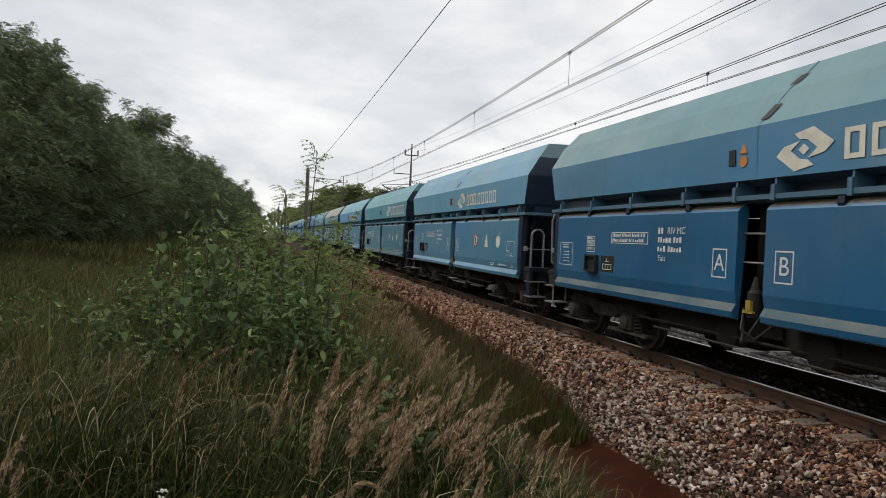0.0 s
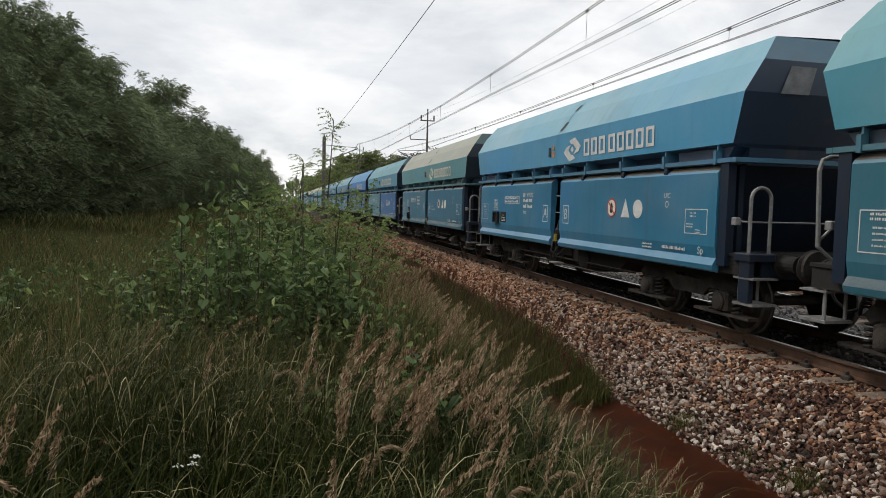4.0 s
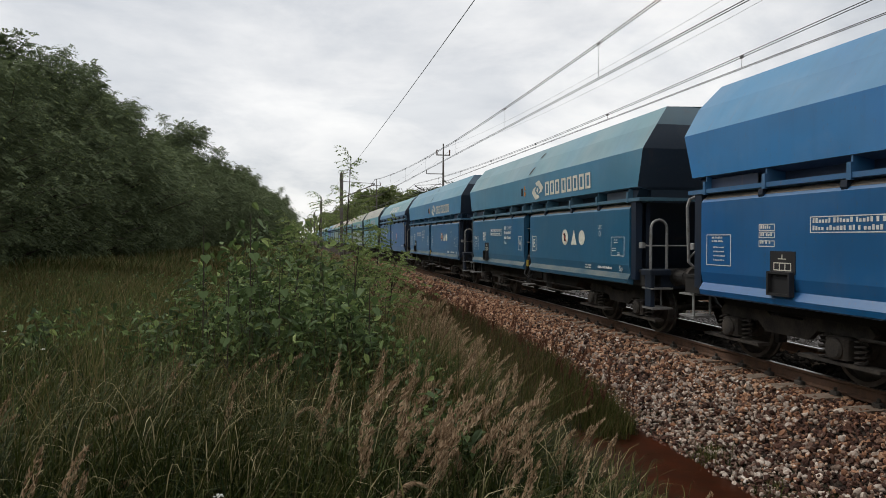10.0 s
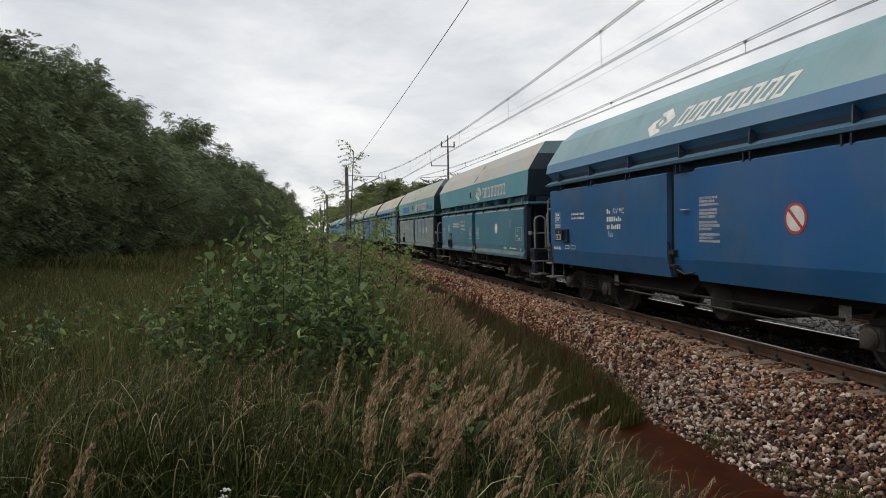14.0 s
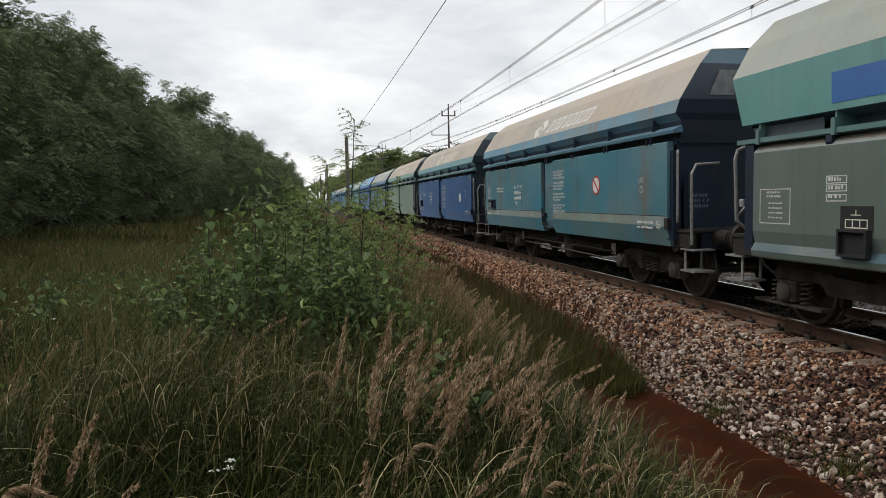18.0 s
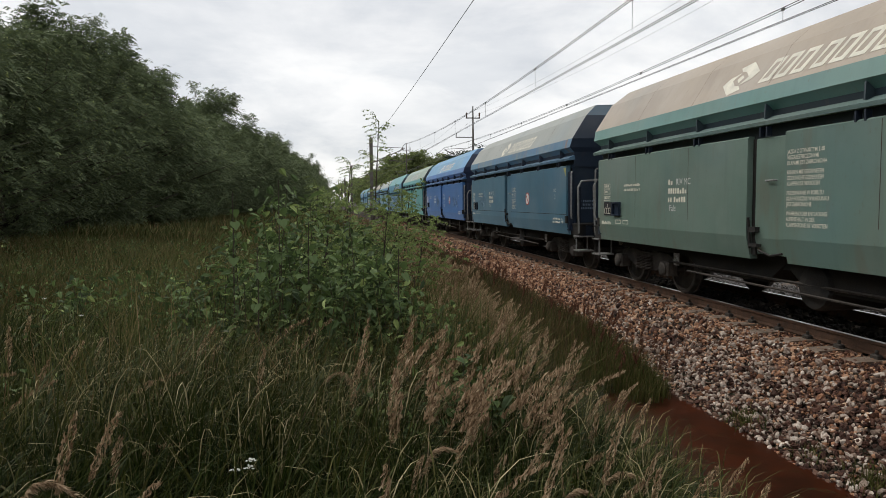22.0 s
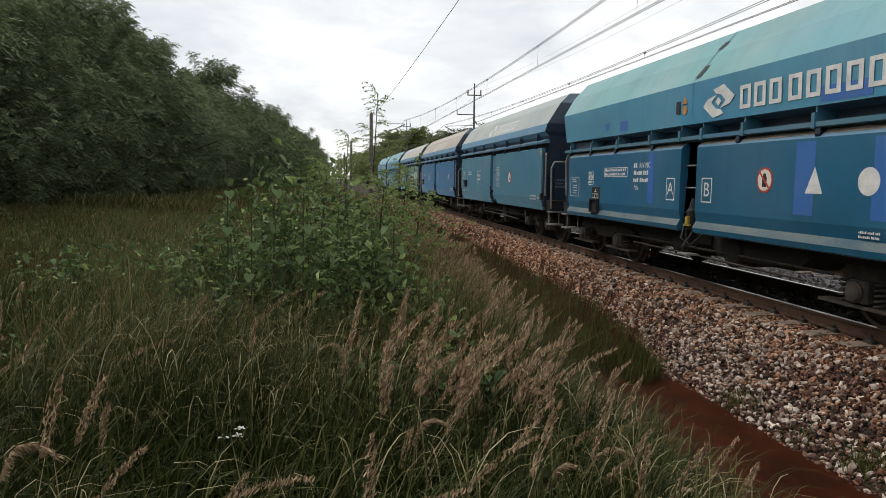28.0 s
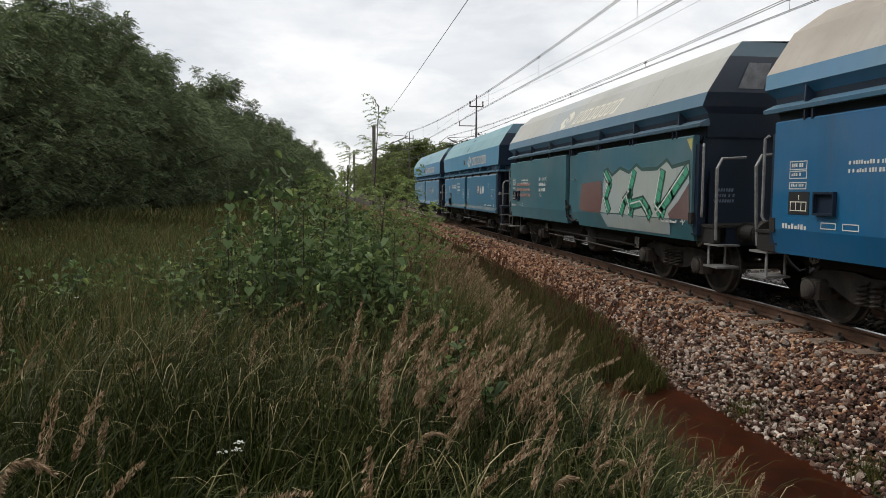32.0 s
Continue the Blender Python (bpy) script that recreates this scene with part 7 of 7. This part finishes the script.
def drooping_reed(x, y, h, reach, turn, seed):
    """One tall grass stalk whose heavy seed head bends over."""
    r = np.random.default_rng(seed)
    b = thing("drooping_reed", "tall dry grass stalk with a heavy drooping seed head", "reed", "drooping reeds", at=pose(x, y, float(ground_height(x, y)), 0, 0, turn))
    line = [Vector((reach * 0.25 * u ** 2 + reach * 0.75 * max(0, u - 0.55) ** 1.5 / 0.30, 0, h * (u - 0.9 * max(0, u - 0.72) ** 1.6 / 0.13 * 0.3))) for u in np.linspace(0, 1, 15)]
    part("stalk", Shape().tube(line[:12], 0.003, 5, 0.0016), STRAW, b)
    n = 420
    u = r.uniform(0.0, 1.0, n)
    k = 9 + u * 4.99
    c = np.array([line[int(v)].lerp(line[min(14, int(v) + 1)], v - int(v)) for v in k])
    q = r.normal(size=(n, 3))
    q /= np.linalg.norm(q, axis=1)[:, None]
    c = c + q * (0.013 * np.sin(np.pi * (0.12 + 0.8 * u)) ** 0.7 * r.uniform(0.3, 1, n))[:, None]
    d = np.array([0.8, 0, -0.35]) + q * 0.5
    fl = np.stack([c - d * 0.008, c + np.cross(q, d) * 0.006, c + d * 0.020], 1)
    part("seed_head", bulk_mesh("seed_head", fl, n, [(0, 1, 2)], STRAW), None, b, "feathery pale brown seed head")
    return b


for k, (x, y, h, reach, turn) in enumerate(((-1.10, 2.45, 0.98, 0.26, -15), (0.85, 2.6, 0.72, 0.2, 20), (1.15, 2.9, 0.70, 0.22, -25), (0.35, 3.0, 0.82, 0.2, 10), (0.60, 3.6, 0.95, 0.2, -10),
                                           (1.40, 2.65, 0.60, 0.2, 15), (0.15, 4.0, 1.02, 0.2, 190), (0.95, 3.4, 0.85, 0.2, 0))):
    drooping_reed(x, y, h, reach, turn, 300 + k)

# ---- bushes and saplings ----
stuff("meadow_herbs", bulk_mesh("meadow_herbs", leaf_cards(herb, 0.034, gr, 0.4, 1.5), len(herb), LEAF_F, LEAFBUSH), "small leafy herbs between the meadow grass", "plant")
def bush(name, cx, cy, rx, ry, height, stems, leaf, count, seed, label):
    r = np.random.default_rng(seed)
    b = thing(name, label, "bush", at=pose(cx, cy, float(ground_height(cx, cy))))
    s = Shape()
    pts, ups = [], []
    for k in range(stems):
        a, d = r.uniform(0, 2 * math.pi), math.sqrt(r.uniform(0, 1))
        fx, fy = math.cos(a) * d * rx, math.sin(a) * d * ry
        h = height * (1 - 0.45 * d * d) * r.uniform(0.5, 1.08)
        p = [Vector((fx * 0.75, fy * 0.75, -0.05)), Vector((fx * 0.9, fy * 0.9, h * 0.5)), Vector((fx + r.normal(0, 0.1), fy + r.normal(0, 0.1), h))]
        s.tube(p, 0.007, 4, 0.002)
        for j in range(max(3, count // stems)):
            u = r.uniform(0.08, 1.02)
            q = p[0].lerp(p[1], u * 2) if u < 0.5 else p[1].lerp(p[2], u * 2 - 1)
            pts.append((q.x + r.normal(0, 0.07), q.y + r.normal(0, 0.07), max(0.05, q.z + r.normal(0, 0.05))))
    part("branching", s, BARK, b)
    part("foliage", bulk_mesh("foliage", leaf_cards(np.array(pts), leaf, r, 0.3, 1.6, True), len(pts), ROUND_F, LEAFBUSH), None, b)
    return b


bush("poplar_bush", -0.32, 5.75, 1.02, 0.70, 1.86, 88, 0.038, 8000, 1, "leafy green poplar thicket rising out of the grass")
bush("poplar_bush", -1.0, 6.2, 0.60, 0.6, 1.38, 40, 0.038, 2600, 6, "leafy green poplar thicket rising out of the grass")
bush("poplar_bush", 0.42, 5.25, 0.60, 0.5, 1.46, 60, 0.038, 7000, 2, "leafy green poplar thicket rising out of the grass")
bush("poplar_bush", 0.62, 4.0, 0.42, 0.45, 0.92, 50, 0.036, 3900, 7, "leafy green poplar thicket rising out of the grass")
bush("hazel_bush", -0.3, 8.6, 1.2, 1.2, 1.70, 60, 0.050, 4800, 3, "bright green bush behind the thicket")
bush("hazel_bush", 0.4, 11.5, 0.9, 1.2, 1.50, 46, 0.052, 3400, 4, "bright green bush beside the reed strip")
bush("hazel_bush", -2.3, 8.0, 1.0, 1.0, 0.95, 40, 0.05, 2400, 8, "low green bush in the meadow")


def shoot(x, y, h, leaves, seed, size=0.11):
    """A single tall shoot with large heart-shaped leaves near its top."""
    r = np.random.default_rng(seed)
    b = thing("poplar_shoot", "upright young poplar shoot with large pale leaves", "plant", "poplar shoots", at=pose(x, y, float(ground_height(x, y))))
    part("stem", Shape().tube([(0, 0, -0.05), (0.02, 0.01, h * 0.6), (0.03, 0.0, h)], 0.008, 6, 0.003), BARK, b)
    n = 8
    for k in range(leaves):
        a, z = k * 2.3 + r.uniform(-0.3, 0.3), h * (0.62 + 0.40 * k / leaves)
        out = Vector((math.cos(a), math.sin(a), 0.1))
        c = Vector((0.02, 0, z)) + out * size * 0.75
        side = Vector((-math.sin(a), math.cos(a), 0))
        drop = Vector((out.x * 0.55, out.y * 0.55, -0.8))
        heart = [(0, 0.0), (0.32, -0.12), (0.50, 0.10), (0.42, 0.42), (0.0, 1.0), (-0.42, 0.42), (-0.50, 0.10), (-0.32, -0.12)]
        sh = Shape().add([c + side * u * size + drop * v * size + out * (abs(u) * 0.15 * size) for u, v in heart], [(0, 1, 2, 3, 4), (0, 4, 5, 6, 7)])
        sh.tube([(0.02, 0, z - 0.02), c], 0.002, 4)
        part("leaf", sh, LEAFBUSH, b)


shoot(-0.42, 5.35, 1.93, 9, 3, 0.085)
shoot(-0.78, 5.5, 1.84, 8, 4, 0.08)
shoot(-0.55, 5.0, 1.45, 8, 5, 0.075)
shoot(-0.20, 5.2, 1.62, 9, 6, 0.075)
shoot(0.45, 5.0, 1.42, 8, 7, 0.08)


def sapling(x, y, h, seed, label, spread=0.55):
    """Young acacia: thin trunk, arching twigs and feathery pinnate leaves."""
    r = np.random.default_rng(seed)
    b = thing("acacia_sapling", label, "sapling", "acacia saplings", at=pose(x, y, float(ground_height(x, y))))
    s = Shape()
    s.tube([(0, 0, -0.05), (0.03, 0, h * 0.4), (0.10, 0.02, h * 0.75), (0.14, 0, h)], 0.016, 6, 0.004)
    pts = []
    for k in range(23):
        u = 0.25 + 0.75 * k / 22
        a = k * 2.4
        reach = spread * (0.75 - 0.6 * u) * r.uniform(0.35, 1.2) + 0.04
        p0 = Vector((0.14 * u, 0, h * u))
        p1 = p0 + Vector((math.cos(a) * reach, math.sin(a) * reach * 0.8, reach * r.uniform(0.6, 1.6)))
        s.tube([p0, p0.lerp(p1, 0.5) + Vector((0, 0, 0.02)), p1], 0.004, 4, 0.001)
        for j in range(6):
            q = p0.lerp(p1, 0.25 + 0.8 * j / 5)
            la = a + (1 if j % 2 else -1) * 1.1 + r.normal(0, 0.2)
            for m in range(7):
                o = 0.020 * (m + 1)
                for sgn in (-1, 1):
                    pts.append((q.x + math.cos(la) * o - math.sin(la) * sgn * 0.014, q.y + math.sin(la) * o + math.cos(la) * sgn * 0.014, q.z - 1.5 * o * o + r.normal(0, 0.005)))
    part("trunk", s, BARK, b)
    part("foliage", bulk_mesh("foliage", leaf_cards(np.array(pts), 0.021 if h > 1.85 else 0.026, r, 0.5, 1.2), len(pts), LEAF_F, LEAFSHOOT), None, b)
    return b


sapling(0.50, 9.1, 2.75, 1, "slender young acacia with feathery leaves")
sapling(0.15, 10.2, 2.25, 2, "slender young acacia with feathery leaves", 0.45)
sapling(-0.35, 11.5, 1.9, 3, "small young acacia with feathery leaves", 0.45)
sapling(0.40, 6.7, 1.60, 4, "bushy young acacia with feathery leaves", 0.9)
sapling(0.85, 7.4, 1.45, 5, "bushy young acacia with feathery leaves", 0.9)
sapling(-0.15, 7.0, 1.70, 6, "bushy young acacia with feathery leaves", 0.8)
sapling(0.95, 9.6, 1.8, 7, "bushy young acacia with feathery leaves", 0.9)


def flower(x, y, h, seed):
    r = random.Random(seed)
    b = thing("yarrow_flower", "small flat white wildflower head in the grass", "flower", "white wildflowers", at=pose(x, y, float(ground_height(x, y))))
    part("stem", Shape().tube([(0, 0, -0.02), (0.01, 0, h)], 0.0025, 5), BLADE, b)
    for k in range(7):
        a, d = k * 2.4, 0.008 * math.sqrt(k) * 1.2
        c = Vector((0.01 + math.cos(a) * d, math.sin(a) * d, h + r.uniform(0, 0.006)))
        part("floret", Shape().lathe(c, (r.uniform(-0.3, 0.3), r.uniform(-0.3, 0.3), 1), [(0.002, 0), (0.008, 0.004), (0.006, 0.006)], 6), PETAL, b)


for k, (fx, fy, fh) in enumerate(((-0.405, 3.17, 0.51), (-0.465, 3.17, 0.50), (-0.40, 3.21, 0.53), (-1.75, 4.6, 0.45), (-1.9, 3.2, 0.4), (-3.3, 8.5, 0.6), (-2.4, 7.0, 0.62))):
    flower(fx, fy, fh, k)

# weeds at the ballast foot
for wx0, wy0, n in ((4.74, 7.25, 260), (4.80, 5.35, 320), (4.72, 6.1, 70)):
    x, y = gr.normal(wx0, 0.08, n), gr.normal(wy0, 0.13, n)
    stuff("ballast_weed", bulk_mesh("ballast_weed", blades(x, y, gr.uniform(0.05, 0.19, n), gr.uniform(0.006, 0.012, n), gr.uniform(0.3, 0.9, n), gr, bed_height(x)), n, BLADE_F, DITCHGREEN), "small weed at the foot of the ballast", "weed")

# ---- ballast stones, the nearest as pieces of their own ----
for y0, y1, n, size in ((-18, 2.5, 9000, 0.05), (2.5, 10, 16500, 0.0255), (10, 24, 16500, 0.031), (24, 75, 13000, 0.048)):
    c = scatter(4.42, 6.48, y0, y1, n)
    c[:, 2] += rng.uniform(-0.012, 0.018, n)
    pick = rng.uniform(0, 1, n)
    soaked = pick > 0.93 - 0.75 * np.clip(wave(c[:, 0] * 1.5, c[:, 1], 0.55, 0.8) * 0.5, 0.0, 0.8) * np.interp(c[:, 1], [9, 14], [1, 0.3]) - np.interp(c[:, 1], [2, 6.0, 8.5], [0.38, 0.30, 0.0]) - 0.8 * np.interp(c[:, 0], [4.5, 4.75], [1, 0])
    dusty = ~soaked & (pick < np.maximum(np.interp(c[:, 0], [4.9, 5.6, 6.3], [0.08, 0.35, 0.80]), np.interp(c[:, 1], [7, 11, 18], [0, 0.40, 0.85])))
    for some, material, label in ((c[~dusty & ~soaked], STONE, "loose pinkish grey crushed stone ballast"), (c[dusty], BROWNSTONE, "crushed stone ballast stained brown by brake dust"), (c[soaked], DARKSTONE, "dark rust-soaked patches of crushed stone ballast")):
        stuff("ballast_stones", bulk_mesh("ballast_stones", stones(some, size), len(some), ICO_F, material), label, "ballast")
for c4, material, label in ((scatter(6.6, 7.9, 2.5, 34, 7500, 0.045), SHADESTONE, "crushed stone between the rails, darkened as shade under the train"),
                            (np.concatenate([scatter(8.05, 10.4, 3, 30, 6000), scatter(10.6, 12.6, 5, 40, 3500)]), GREYSTONE, "grimy grey crushed stone between the tracks")):
    stuff("ballast_stones", bulk_mesh("ballast_stones", stones(c4, 0.045), len(c4), ICO_F, material), label, "ballast")
base = stones(np.zeros((8, 3)), 0.034)
KINDS = []
for k in range(8):
    mesh8 = Shape().add(base[k], ICO_F).mesh("stone", STONEONE)
    KINDS.append(mesh8)
near = scatter(4.6, 5.9, 4.6, 9.5, 300, 0.03)
for k, p in enumerate(near):
    s = new("stone", KINDS[k % 8])
    s.parent = track_bed
    s.matrix_basis = pose(p[0], p[1], p[2], rng.uniform(0, 360), rng.uniform(0, 360), rng.uniform(0, 360))


# ---- what moves ----
def motions():
    times = [k * 0.25 for k in range(129)]
    for k, w in enumerate(TRAIN):
        y0 = 20.59 + 13.5 * (k - 1)
        walk(w, [(t, pose(NEAR_X, y0 - train_way(t), 0)) for t in times])
    turning = {}
    spin = [k / 15 for k in range(481)]
    for w in TRAIN:
        for o in w.children_recursive:
            if not o.name.startswith("wheelset"):
                continue
            side = round(o.location.y, 2)
            if side not in turning:
                walk(o, [(t, pose(0, side, WHEEL_R, math.degrees(train_way(t) / WHEEL_R), 0, 0)) for t in spin])
                turning[side] = o
            else:
                first = turning[side].animation_data
                o.rotation_mode = "QUATERNION"
                o.animation_data_create()
                o.animation_data.action = first.action
                o.animation_data.action_slot = first.action_slot


motions()
